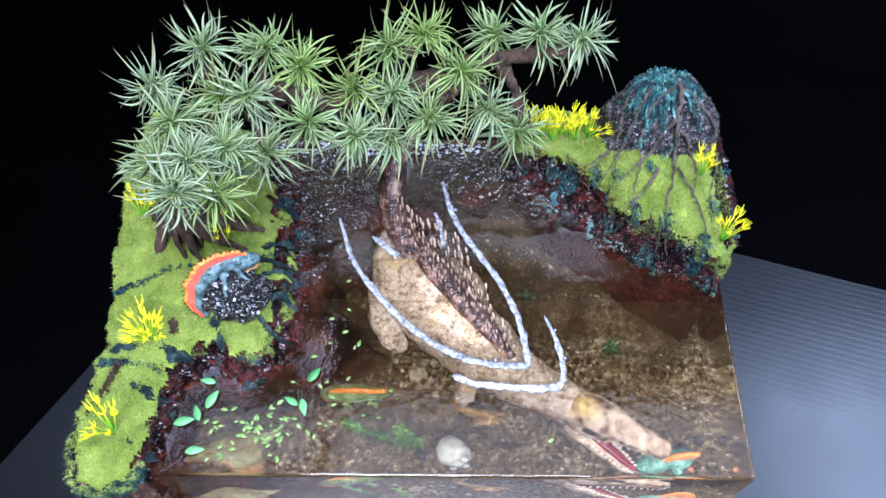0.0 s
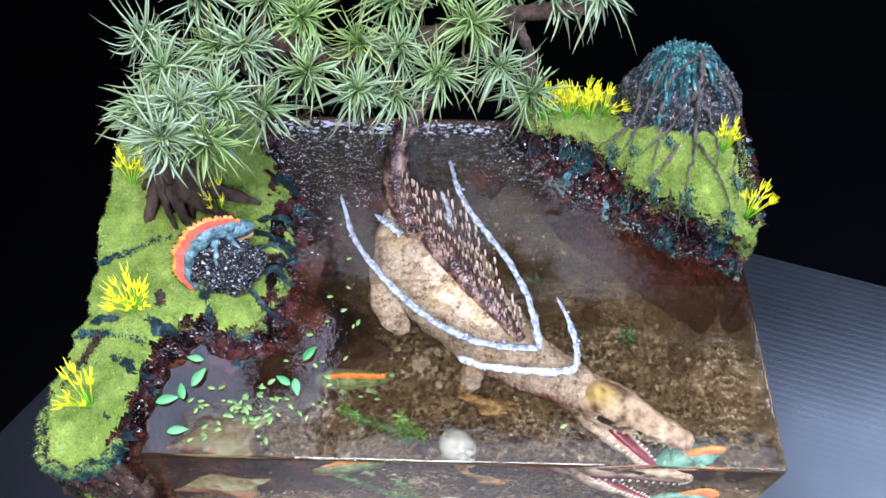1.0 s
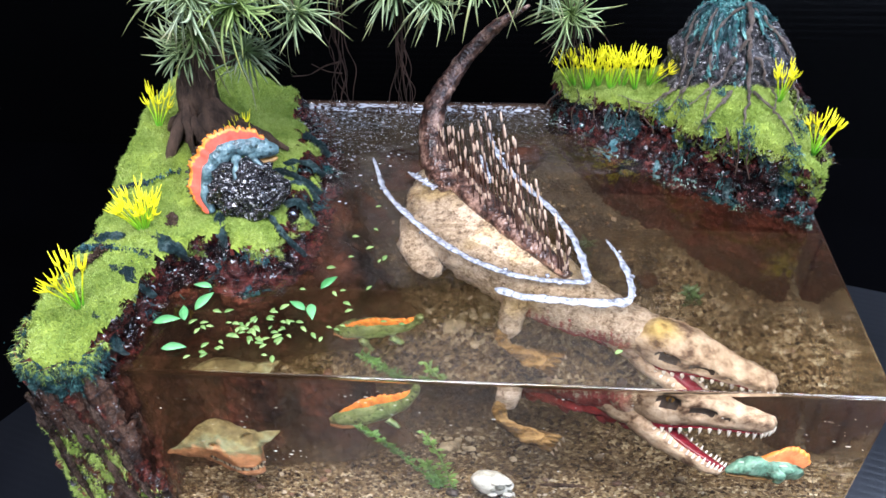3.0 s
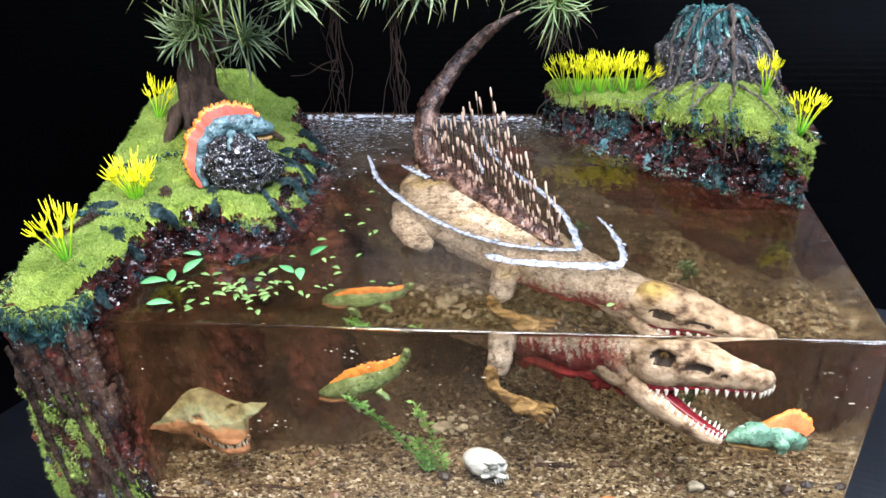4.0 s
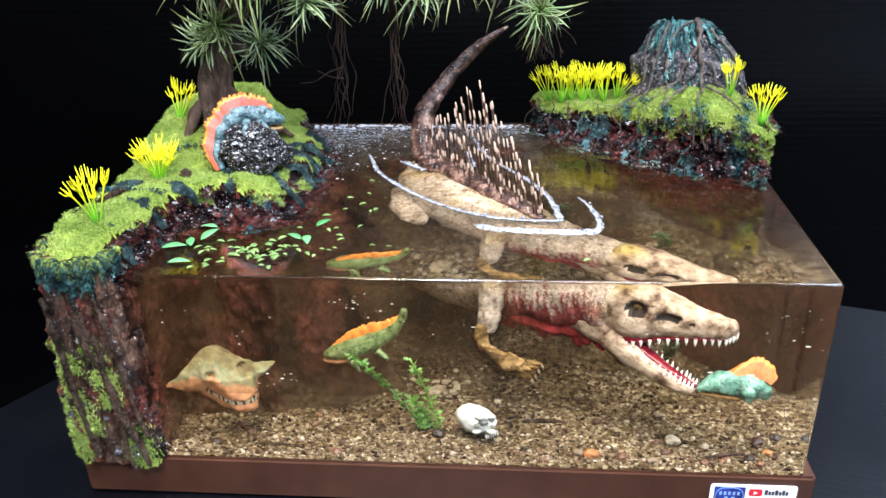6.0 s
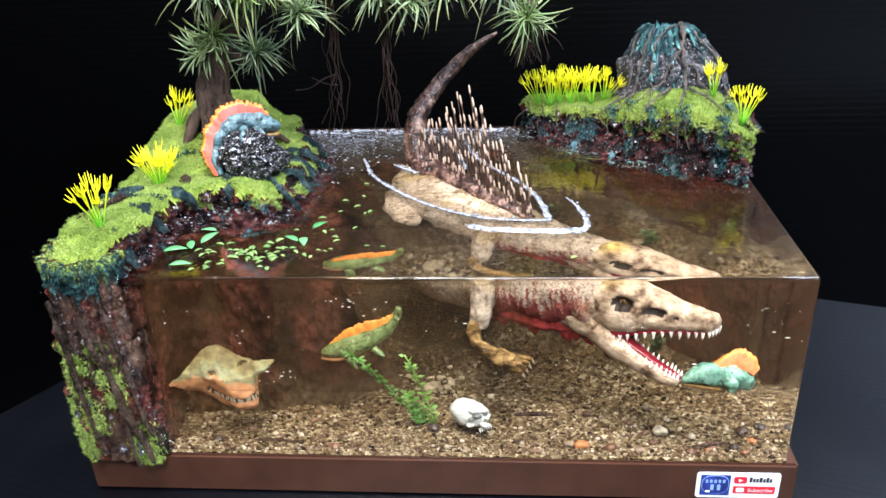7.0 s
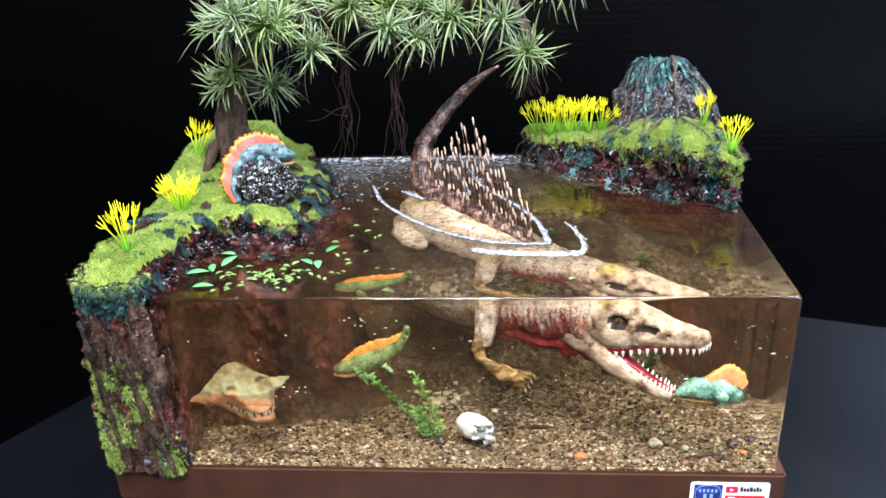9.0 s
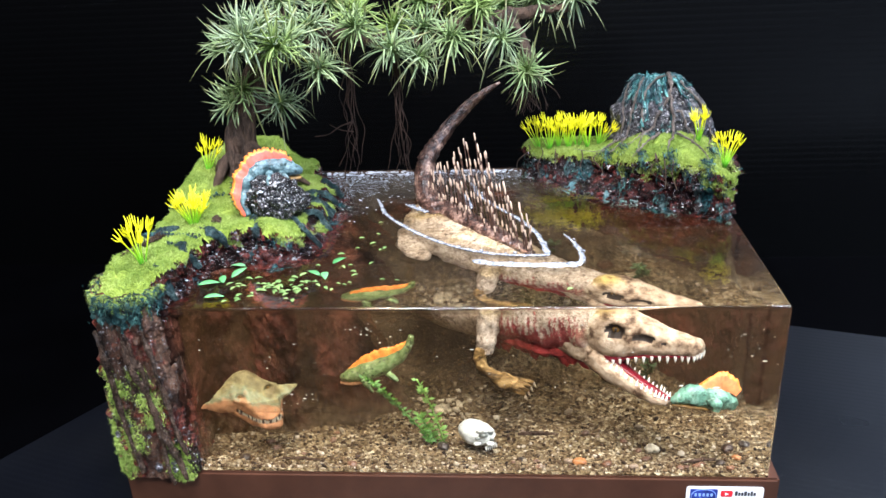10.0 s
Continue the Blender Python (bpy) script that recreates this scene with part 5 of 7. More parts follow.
def tree():
    trunk_at = Vector((-0.119, 0.113, 0.138))
    thing = holder("miniature_tree", *trunk_at)
    tagged(thing, "miniature tree with gnarled trunk, spiky green rosettes and hanging roots", "tree")
    inv = Matrix.Translation(-trunk_at)

    def limb(name, rows, n=10, rough=0.35, mat=M_BARK, label=""):
        bm = bmesh.new()
        tube(bm, rows, n, len(rows) * (14 if name == "trunk" else 7), rough=rough, freq=130)
        if name == "trunk":
            for v in bm.verts:
                q = v.co
                mid = Vector((-0.117, 0.121, q.z))
                way = (q - mid).normalized()
                low = max(0.25, 1 - (q.z - 0.130) / 0.05)
                v.co = q - way * low * (0.0062 * max(0.0, 0.55 - abs(noise.noise(Vector((way.x * 2.6, way.y * 2.6, q.z * 16))) * 2.2)) + 0.0010 * noise.noise(Vector((q.x * 500, q.y * 500, q.z * 80))))
        if name in ("trunk", "branch", "root"):
            for v in bm.verts:
                v.co += noise.noise_vector(Vector((v.co.x * 420, v.co.y * 420, v.co.z * 60))) * (0.0009 if name == "root" else 0.0016)
        bmesh.ops.transform(bm, matrix=inv, verts=bm.verts)
        return part(name, bm, mat, thing, label)

    limb("trunk", [(-0.1180, 0.120, 0.130, 0.0175), (-0.1180, 0.120, 0.139, 0.0130), (-0.1168, 0.121, 0.150, 0.0092), (-0.114, 0.122, 0.168, 0.0072), (-0.108, 0.124, 0.183, 0.0068), (-0.100, 0.128, 0.197, 0.0062), (-0.088, 0.132, 0.206, 0.0052)], 60, 0.14)
    for rows in ([(-0.119, 0.113, 0.152, 0.0045), (-0.1245, 0.107, 0.144, 0.0040), (-0.1270, 0.103, 0.138, 0.0032), (-0.1285, 0.101, 0.131, 0.0022)],
                 [(-0.117, 0.112, 0.150, 0.004), (-0.112, 0.105, 0.143, 0.003), (-0.108, 0.099, 0.138, 0.002), (-0.105, 0.095, 0.134, 0.0008)],
                 [(-0.114, 0.117, 0.153, 0.0085), (-0.103, 0.116, 0.146, 0.0070), (-0.092, 0.117, 0.139, 0.0045), (-0.079, 0.118, 0.131, 0.0012)],
                 [(-0.114, 0.114, 0.150, 0.0070), (-0.105, 0.110, 0.143, 0.0055), (-0.095, 0.108, 0.136, 0.0030), (-0.086, 0.107, 0.130, 0.001)]) + (
                 [(-0.121, 0.118, 0.150, 0.004), (-0.129, 0.118, 0.144, 0.003), (-0.134, 0.119, 0.137, 0.0012)],
                 [(-0.120, 0.114, 0.158, 0.0026), (-0.1185, 0.108, 0.149, 0.0026), (-0.1165, 0.103, 0.141, 0.0022), (-0.1155, 0.101, 0.133, 0.0016)],
                 [(-0.116, 0.121, 0.152, 0.004), (-0.110, 0.129, 0.145, 0.003), (-0.106, 0.136, 0.137, 0.001)]):
        limb("root", [(x, y, z, r * 0.72) for x, y, z, r in rows], 12, 0.2)
    arch = [(-0.100, 0.128, 0.197, 0.0058), (-0.082, 0.134, 0.208, 0.0052), (-0.060, 0.138, 0.2105, 0.0048), (-0.038, 0.138, 0.207, 0.0044), (-0.015, 0.142, 0.208, 0.0042), (0.010, 0.150, 0.212, 0.0038), (0.032, 0.156, 0.214, 0.0034), (0.052, 0.158, 0.216, 0.0028), (0.066, 0.158, 0.217, 0.0018)]
    limb("branch", arch, 10, 0.4)
    for rows in ([(-0.108, 0.124, 0.180, 0.0045), (-0.100, 0.121, 0.175, 0.004), (-0.093, 0.121, 0.1735, 0.0030)],
                 [(-0.110, 0.123, 0.178, 0.003), (-0.112, 0.120, 0.184, 0.002)],
                 [(-0.104, 0.126, 0.190, 0.004), (-0.098, 0.112, 0.203, 0.0032), (-0.091, 0.092, 0.214, 0.0022)],
                 [(-0.096, 0.110, 0.204, 0.0024), (-0.082, 0.092, 0.209, 0.0016)],
                 [(-0.098, 0.128, 0.200, 0.004), (-0.106, 0.132, 0.208, 0.0026), (-0.111, 0.135, 0.215, 0.0016)],
                 [(-0.088, 0.132, 0.207, 0.0038), (-0.090, 0.142, 0.217, 0.0024), (-0.091, 0.147, 0.224, 0.0016)],
                 [(-0.070, 0.137, 0.210, 0.0032), (-0.067, 0.146, 0.219, 0.002), (-0.065, 0.149, 0.224, 0.0012)],
                 [(-0.074, 0.136, 0.209, 0.0034), (-0.070, 0.126, 0.203, 0.0024), (-0.066, 0.118, 0.197, 0.0014)]) + (
                 [(-0.056, 0.138, 0.210, 0.003), (-0.050, 0.126, 0.213, 0.002), (-0.046, 0.119, 0.216, 0.0012)],
                 [(-0.036, 0.138, 0.207, 0.003), (-0.030, 0.128, 0.205, 0.002), (-0.028, 0.121, 0.205, 0.0012)],
                 [(-0.018, 0.141, 0.207, 0.003), (-0.015, 0.132, 0.202, 0.002), (-0.014, 0.125, 0.200, 0.0012)],
                 [(-0.012, 0.142, 0.208, 0.003), (-0.013, 0.150, 0.217, 0.0026), (-0.002, 0.157, 0.221, 0.002)],
                 [(-0.002, 0.146, 0.209, 0.003), (0.002, 0.135, 0.208, 0.002), (0.004, 0.129, 0.207, 0.0012)],
                 [(0.020, 0.153, 0.213, 0.003), (0.026, 0.142, 0.208, 0.002), (0.029, 0.136, 0.205, 0.0012)],
                 [(0.030, 0.156, 0.214, 0.003), (0.040, 0.150, 0.206, 0.0026), (0.043, 0.142, 0.195, 0.002), (0.043, 0.139, 0.188, 0.0014)]):
        limb("branch", rows, 8, 0.35)
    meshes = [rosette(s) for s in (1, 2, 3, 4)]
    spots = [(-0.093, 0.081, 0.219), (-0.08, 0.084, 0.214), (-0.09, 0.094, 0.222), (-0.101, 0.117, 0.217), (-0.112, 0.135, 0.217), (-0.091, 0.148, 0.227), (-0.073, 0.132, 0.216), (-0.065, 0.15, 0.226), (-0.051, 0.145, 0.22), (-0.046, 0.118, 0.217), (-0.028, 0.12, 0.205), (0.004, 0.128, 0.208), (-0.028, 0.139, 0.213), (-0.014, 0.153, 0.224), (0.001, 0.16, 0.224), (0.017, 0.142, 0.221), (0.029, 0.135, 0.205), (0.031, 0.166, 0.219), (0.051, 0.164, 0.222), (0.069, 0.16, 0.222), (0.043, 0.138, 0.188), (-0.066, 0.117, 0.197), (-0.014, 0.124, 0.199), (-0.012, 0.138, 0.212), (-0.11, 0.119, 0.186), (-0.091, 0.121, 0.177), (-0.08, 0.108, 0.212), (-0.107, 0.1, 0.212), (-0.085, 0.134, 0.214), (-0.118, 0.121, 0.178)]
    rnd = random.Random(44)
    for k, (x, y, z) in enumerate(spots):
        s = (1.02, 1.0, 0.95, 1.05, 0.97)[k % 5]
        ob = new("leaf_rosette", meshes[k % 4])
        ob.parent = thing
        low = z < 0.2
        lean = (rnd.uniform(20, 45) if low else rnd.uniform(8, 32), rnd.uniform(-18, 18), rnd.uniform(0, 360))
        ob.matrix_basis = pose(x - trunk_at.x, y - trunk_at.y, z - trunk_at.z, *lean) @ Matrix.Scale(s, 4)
    # hanging aerial roots
    for cx, cy, ztop, zlow, many, wide in ((-0.058, 0.150, 0.205, 0.124, 9, 0.0044), (-0.030, 0.148, 0.200, 0.119, 12, 0.0052), (0.043, 0.147, 0.196, 0.160, 40, 0.0065)):
        for _ in range(many):
            a, b = rnd.gauss(0, wide * 0.45), rnd.gauss(0, wide * 0.5)
            e = rnd.gauss(0, wide * 0.8)
            zl = zlow + abs(rnd.gauss(0, 0.010)) * (1 if many < 22 else 0.6)
            bends = 7
            rows = []
            for q in range(bends + 1):
                u = q / bends
                wild = 0.0008 + 0.0011 * u
                rows.append((cx + a * (0.4 + 0.7 * u) + e * u * u + (rnd.gauss(0, wild) if q else 0), cy + b * (0.4 + 0.6 * u) + (rnd.gauss(0, wild * 0.6) if q else 0), ztop + (zl - ztop) * u, 0.00040 - 0.00028 * u))
            limb("aerial_root", rows, 5, 0.3, M_AERIAL)
    for rows in ([(-0.058, 0.150, 0.158, 0.0005), (-0.066, 0.151, 0.155, 0.0004), (-0.074, 0.152, 0.150, 0.0003), (-0.082, 0.152, 0.149, 0.0002)], [(-0.058, 0.150, 0.152, 0.0004), (-0.065, 0.150, 0.153, 0.0003), (-0.072, 0.151, 0.156, 0.0002)]):
        limb("aerial_root", rows, 5, 0.3, M_AERIAL)


tree()


# ---- grass clumps ----
def grass_stems(seed, stems, spread):
    """Thin stems that fan out of one root, each with a crown of small yellow claws."""
    rnd = random.Random(seed)
    made = []
    for k in range(stems):
        bm = bmesh.new()
        a = k * 2.39996 + rnd.gauss(0, 0.3)
        tilt = spread * math.sqrt((k + 0.4) / stems) * rnd.uniform(0.8, 1.15)
        h = rnd.uniform(0.0105, 0.0165)
        d = Vector((math.cos(a) * tilt, math.sin(a) * tilt, 1)).normalized()
        low = Vector((math.cos(a), math.sin(a), 0)) * 0.0010 * rnd.random()
        p1 = low + d * h * 0.45 + Vector((0, 0, 0.0008))
        p2 = low + d * h + Vector((rnd.gauss(0, 0.0005), rnd.gauss(0, 0.0005), 0.0016))
        tube(bm, [(low.x, low.y, -0.001, 0.00040), (*p1, 0.00027), (*p1.lerp(p2, 0.6), 0.00027), (*p2, 0.00042)], 5, 9)
        top = (p2 - p1).normalized()
        turn = rnd.uniform(0, 6)
        claws = rnd.choice((4, 5, 5, 6))
        u = top.orthogonal().normalized()
        v = top.cross(u)
        for c in range(claws):
            b = turn + 2 * math.pi * c / claws + rnd.gauss(0, 0.25)
            e = u * math.cos(b) + v * math.sin(b)
            far = rnd.uniform(0.0010, 0.0020)
            high = rnd.uniform(0.0026, 0.0064)
            q0 = p2 - top * rnd.uniform(0.0002, 0.0018)
            q1 = q0 + e * far * 0.75 + top * high * 0.35
            q2 = q0 + e * far + top * high
            tube(bm, [(*q0, 0.00030), (*q1, 0.00026), (*q2, 0.00004)], 5, 7)
        made.append(mesh_of("stem", bm, M_STEM))
    return made


def grass():
    kinds = [grass_stems(s, n, w) for s, n, w in ((1, 9, 0.58), (2, 24, 0.80), (3, 7, 0.50), (4, 9, 0.46))]
    rnd = random.Random(3)
    for x, y, z, s, k, lean in ((-0.133, 0.015, 0.1300, 1.15, 0, 0), (-0.125, 0.059, 0.1305, 1.0, 1, 0), (-0.0975, 0.112, 0.1375, 0.95, 2, 0), (-0.138, 0.121, 0.1415, 0.95, 2, -14), (0.140, 0.147, 0.1385, 0.95, 3, 0), (0.146, 0.110, 0.1335, 0.95, 0, 8),
(0.051, 0.180, 0.1350, 0.95, 2, -16), (0.0575, 0.177, 0.1350, 1.05, 3, -6), (0.0630, 0.180, 0.1350, 0.94, 0, 0), (0.0685, 0.177, 0.1352, 1.0, 3, 0), (0.0745, 0.180, 0.1355, 1.08, 0, 0), (0.0805, 0.177, 0.1355, 1.0, 3, 5), (0.0875, 0.179, 0.1355, 0.96, 0, 16)):
        ob = new("grass_clump")
        ob.empty_display_size = 0.01
        for mesh in kinds[k]:
            new("stem", mesh).parent = ob
        ob.matrix_world = pose(x, y, ground_at(x, y) - 0.0004, 0, lean, rnd.uniform(0, 360)) @ Matrix.Scale(s, 4)
        tagged(ob, "plastic grass clump, green stems with bright yellow tips", "grass clump", "yellow grass clumps")


grass()


# ---- lava mound with roots ----
def mound():
    cx, cy, z0 = 0.1225, 0.178, 0.130
    bm = bmesh.new()
    loops = []
    n = 70
    flanks = ((0.0, 0.0905, 0.1540, 0.028), (0.008, 0.0915, 0.1545, 0.0262), (0.016, 0.0945, 0.1540, 0.0236), (0.024, 0.0975, 0.1520, 0.0202), (0.032, 0.1010, 0.1460, 0.0158), (0.038, 0.1040, 0.1400, 0.0115), (0.0415, 0.1060, 0.1360, 0.0085), (0.0432, 0.1085, 0.1330, 0.0060), (0.0425, 0.1150, 0.1260, 0.0030))
    for k, (z, xl, xr, ry) in enumerate(flanks):
        rx = (xr - xl) / 2
        loop = []
        for i in range(n):
            a = 2 * math.pi * i / n
            q = Vector(((xl + xr) / 2 + rx * math.cos(a), cy + 0.006 * k / 8 + ry * math.sin(a), z0 + z * 0.92))
            w = 0.0040 * noise.noise(q * 75) + 0.0026 * noise.noise(q * 190) + 0.0020 * noise.noise(q * 420)
            q += Vector((math.cos(a), math.sin(a), 0.3)) * w
            q.y = min(q.y, 0.1985)
            loop.append(q)
        loops.append(loop)
    rings(bm, loops)
    bmesh.ops.subdivide_edges(bm, edges=bm.edges[:], cuts=3, use_grid_fill=True)
    for v in bm.verts:
        v.co += noise.noise_vector(v.co * 420) * 0.0013 + noise.noise_vector(v.co * 900) * 0.0009 + noise.noise_vector(v.co * 1900) * 0.0005
        v.co.y = min(v.co.y, 0.1985)
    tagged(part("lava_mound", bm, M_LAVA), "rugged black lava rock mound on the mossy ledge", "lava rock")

    def crown(x, y):
        """Height of the mound's skin, or of the ledge beside it."""
        z = right_top(x, y)
        for k, (h, xl, xr, ry) in enumerate(flanks):
            if ((x - (xl + xr) / 2) / ((xr - xl) / 2 + 0.001)) ** 2 + ((y - cy - 0.006 * k / 8) / (ry + 0.001)) ** 2 < 1:
                z = max(z, z0 + h * 0.92)
        return z

    def laid(line, lift, many=26):
        """A line in plan laid over mound and moss."""
        pts = spline(line, many)
        zs = [crown(x, y) for x, y in pts]
        zs = [sum(zs[max(0, i - 1):i + 2]) / len(zs[max(0, i - 1):i + 2]) for i in range(many)]
        return [(x, y, z + lift) for (x, y), z in zip(pts, zs)]

    rnd = random.Random(12)
    for k in range(20):
        a = rnd.uniform(-math.pi * 0.98, -math.pi * 0.50) if k < 15 else rnd.uniform(-1.4, -0.2)
        low = rnd.uniform(0.3, 0.85)
        x0, y0 = cx - 0.003 + 0.009 * math.cos(a), cy + 0.005 + 0.006 * math.sin(a)
        x1, y1 = cx + 0.034 * math.cos(a), cy + 0.028 * math.sin(a)
        line = [(x0 + (x1 - x0) * s + rnd.gauss(0, 0.0007), min(0.197, y0 + (y1 - y0) * s)) for s in (0, low / 3, low * 2 / 3, low)]
        rows = laid(line, 0.0028, 12)
        verts, faces = [], []
        fibres(verts, faces, rows, 160, rnd, 0.0007, 0.0022)
        crumbs(verts, faces, rows, 40, rnd, 0.0005, 0.0004)
        bm = bmesh.new()
        strands(bm, rows, 4, rnd, 0.0008, 0.0007, 0.0004)
        n = len(verts)
        bm.verts.index_update()
        verts += [tuple(v.co) for v in bm.verts]
        faces += [tuple(n + v.index for v in f.verts) for f in bm.faces]
        bm.free()
        tagged(new("moss_strip", raw_mesh("moss_strip", verts, faces, M_TURQUOISE)), "teal fibrous moss draped over the lava mound", "moss", "moss strips on the mound")
    verts, faces = [], []
    for k in range(30):
        a, r = rnd.uniform(0, 2 * math.pi), math.sqrt(rnd.random())
        x, y = cx - 0.004 + 0.012 * r * math.cos(a), min(0.196, cy + 0.006 + 0.008 * r * math.sin(a))
        z = crown(x, y) + 0.0006
        crumbs(verts, faces, [(x, y, z), (x + 0.001, y, z), (x + 0.002, y - 0.001, z)], 20, rnd, 0.0012, 0.0008)
        fibres(verts, faces, [(x, y, z), (x + 0.001, y, z), (x + 0.002, y - 0.001, z)], 40, rnd, 0.0012, 0.0020)
    tagged(new("mound_moss", raw_mesh("mound_moss", verts, faces, M_TURQUOISE)), "teal moss cap on top of the lava mound", "moss")
    beads = []
    for _ in range(300):
        a, r = rnd.uniform(0, 2 * math.pi), math.sqrt(rnd.random())
        x, y = cx + 0.026 * r * math.cos(a), min(0.196, cy + 0.022 * r * math.sin(a))
        beads.append((x, y, crown(x, y) + rnd.uniform(0.0, 0.0010)))
    glint_beads("mound_gloss", beads, rnd)
    # roots that run down from the top and over the ledge
    for line, r in (([(0.127, 0.181), (0.127, 0.172), (0.126, 0.166), (0.127, 0.155), (0.124, 0.140), (0.120, 0.128), (0.118, 0.119)], 0.0013), ([(0.129, 0.178), (0.138, 0.174), (0.147, 0.171), (0.150, 0.164), (0.149, 0.151), (0.144, 0.138), (0.142, 0.126)], 0.0008), ([(0.126, 0.166), (0.119, 0.161), (0.113, 0.155), (0.106, 0.149), (0.100, 0.144)], 0.0009),
                    ([(0.130, 0.164), (0.136, 0.156), (0.137, 0.146), (0.134, 0.134)], 0.0007), ([(0.128, 0.148), (0.131, 0.139), (0.135, 0.127), (0.137, 0.116), (0.137, 0.108)], 0.0007), ([(0.118, 0.147), (0.110, 0.135), (0.105, 0.129), (0.100, 0.124)], 0.0009)) + (
                    ([(0.124, 0.178), (0.115, 0.172), (0.111, 0.167), (0.110, 0.161), (0.109, 0.148), (0.107, 0.143), (0.103, 0.127)], 0.0008), ([(0.112, 0.178), (0.106, 0.170), (0.103, 0.164), (0.099, 0.157), (0.098, 0.147)], 0.0009), ([(0.108, 0.183), (0.101, 0.177), (0.100, 0.168), (0.096, 0.162), (0.089, 0.157), (0.084, 0.153)], 0.0007), ([(0.101, 0.162), (0.094, 0.150), (0.090, 0.147)], 0.0005), ([(0.096, 0.164), (0.084, 0.158), (0.072, 0.167)], 0.0005)):
        r *= 0.85
        rows = [(x, y - 0.0012 * min(1.0, max(0.0, (z - 0.140) / 0.01)), z + 0.0020 * min(1.0, max(0.0, (z - 0.140) / 0.01))) for x, y, z in laid(line, r * 0.6 + 0.0016)]
        bm = bmesh.new()
        tube(bm, [(p[0] + rnd.gauss(0, 0.0003), p[1], p[2], r * (1.15 - 0.80 * i / 25) * rnd.uniform(0.85, 1.15)) for i, p in enumerate(rows)], 8, 80, rough=0.6, freq=330)
        tagged(part("creeping_root", bm, M_ROOT), "dry grey-brown root creeping down the lava mound", "root", "roots on the mound")
    for x, y, wide in ((0.119, 0.1185, 0.0022), (0.136, 0.108, 0.0018), (0.105, 0.1265, 0.0016), (0.1425, 0.127, 0.0014), (0.0985, 0.1465, 0.0020), (0.1265, 0.154, 0.0014), (0.089, 0.152, 0.0018), (0.114, 0.1485, 0.0012)):
        z = right_top(x, y)
        verts, faces = [], []
        rows = [(x, y + 0.003, z + 0.0014), (x + 0.0006, y, z + 0.0012), (x + 0.0008, y - 0.004, z - 0.0006), (x + 0.0010, y - 0.006, z - 0.0050)]
        fibres(verts, faces, rows, 230, rnd, wide, 0.0026)
        crumbs(verts, faces, rows, 30, rnd, wide * 0.8, 0.0005)
        tagged(new("moss_tuft", raw_mesh("moss_tuft", verts, faces, M_TEAL)), "teal moss tuft growing over the green ledge moss", "moss", "teal tufts on the ledge")
    for _ in range(9):
        run = spline([(q[0], q[1]) for q in RIGHT_OUTLINE[1:10]], 120)
        p = run[int(rnd.uniform(4, 116))]
        z = ground_at(*p)
        bm = bmesh.new()
        tube(bm, [(p[0], p[1] + 0.004, z + 0.0005, 0.00035), (p[0] + rnd.gauss(0, 0.001), p[1] - 0.0025, z - 0.001, 0.00035), (p[0] + rnd.gauss(0, 0.003), p[1] - 0.0050, z - 0.007, 0.0003), (p[0] + rnd.gauss(0, 0.004), p[1] - 0.0062, z - 0.015, 0.0002)], 5, 16)
        tagged(part("hanging_rootlet", bm, M_BARK), "thin brown rootlet hanging down the rock", "root", "rootlets on the ledge")


mound()


def perch_rock():
    bm = bmesh.new()
    lump(bm, (-0.0880, 0.0790, 0.1365), (0.0170, 0.0120, 0.0130), 5, 0.30, 110)
    for v in bm.verts:
        v.co += noise.noise_vector(v.co * 380) * 0.0014 + noise.noise_vector(v.co * 1100) * 0.0006
    spots = [tuple(v.co) for k, v in enumerate(bm.verts) if (k * 7919) % 23 < 3 and v.co.z > 0.132]
    glint_beads("perch_gloss", spots, random.Random(66))
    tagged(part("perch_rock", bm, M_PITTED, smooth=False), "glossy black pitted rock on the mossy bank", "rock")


perch_rock()


# ---- figures ----
def loft(bm, rows, n=20, mat=0, seed=0.0, rough=0.0, freq=150.0, power=2.2, dense=6):
    """Body along rows of x, y, z, half width, height above, depth below. The cross-sections stand upright."""
    rows = spline(rows, len(rows) * dense)
    loops = []
    for i, r in enumerate(rows):
        c = Vector(r[:3])
        d = Vector(rows[min(i + 1, len(rows) - 1)][:3]) - Vector(rows[max(i - 1, 0)][:3])
        d.normalize()
        side = d.cross(Vector((0, 0, 1)))
        side = side.normalized() if side.length > 0.05 else Vector((1, 0, 0))
        up = side.cross(d).normalized()
        loop = []
        for k in range(n):
            a = 2 * math.pi * k / n
            ca, sa = math.cos(a), math.sin(a)
            ca = math.copysign(abs(ca) ** (2 / power), ca)
            sa = math.copysign(abs(sa) ** (2 / power), sa)
            q = c + side * ca * max(r[3], 1e-4) + up * sa * max(r[4] if sa > 0 else r[5], 1e-4)
            if rough:
                q += (q - c).normalized() * rough * (noise.noise(q * freq + Vector((seed, 0, 0))) + 0.5 * noise.noise(q * freq * 2.4) + 0.3 * noise.noise(q * freq * 5))
            loop.append(q)
        loops.append(loop)
    return rings(bm, loops, mat)


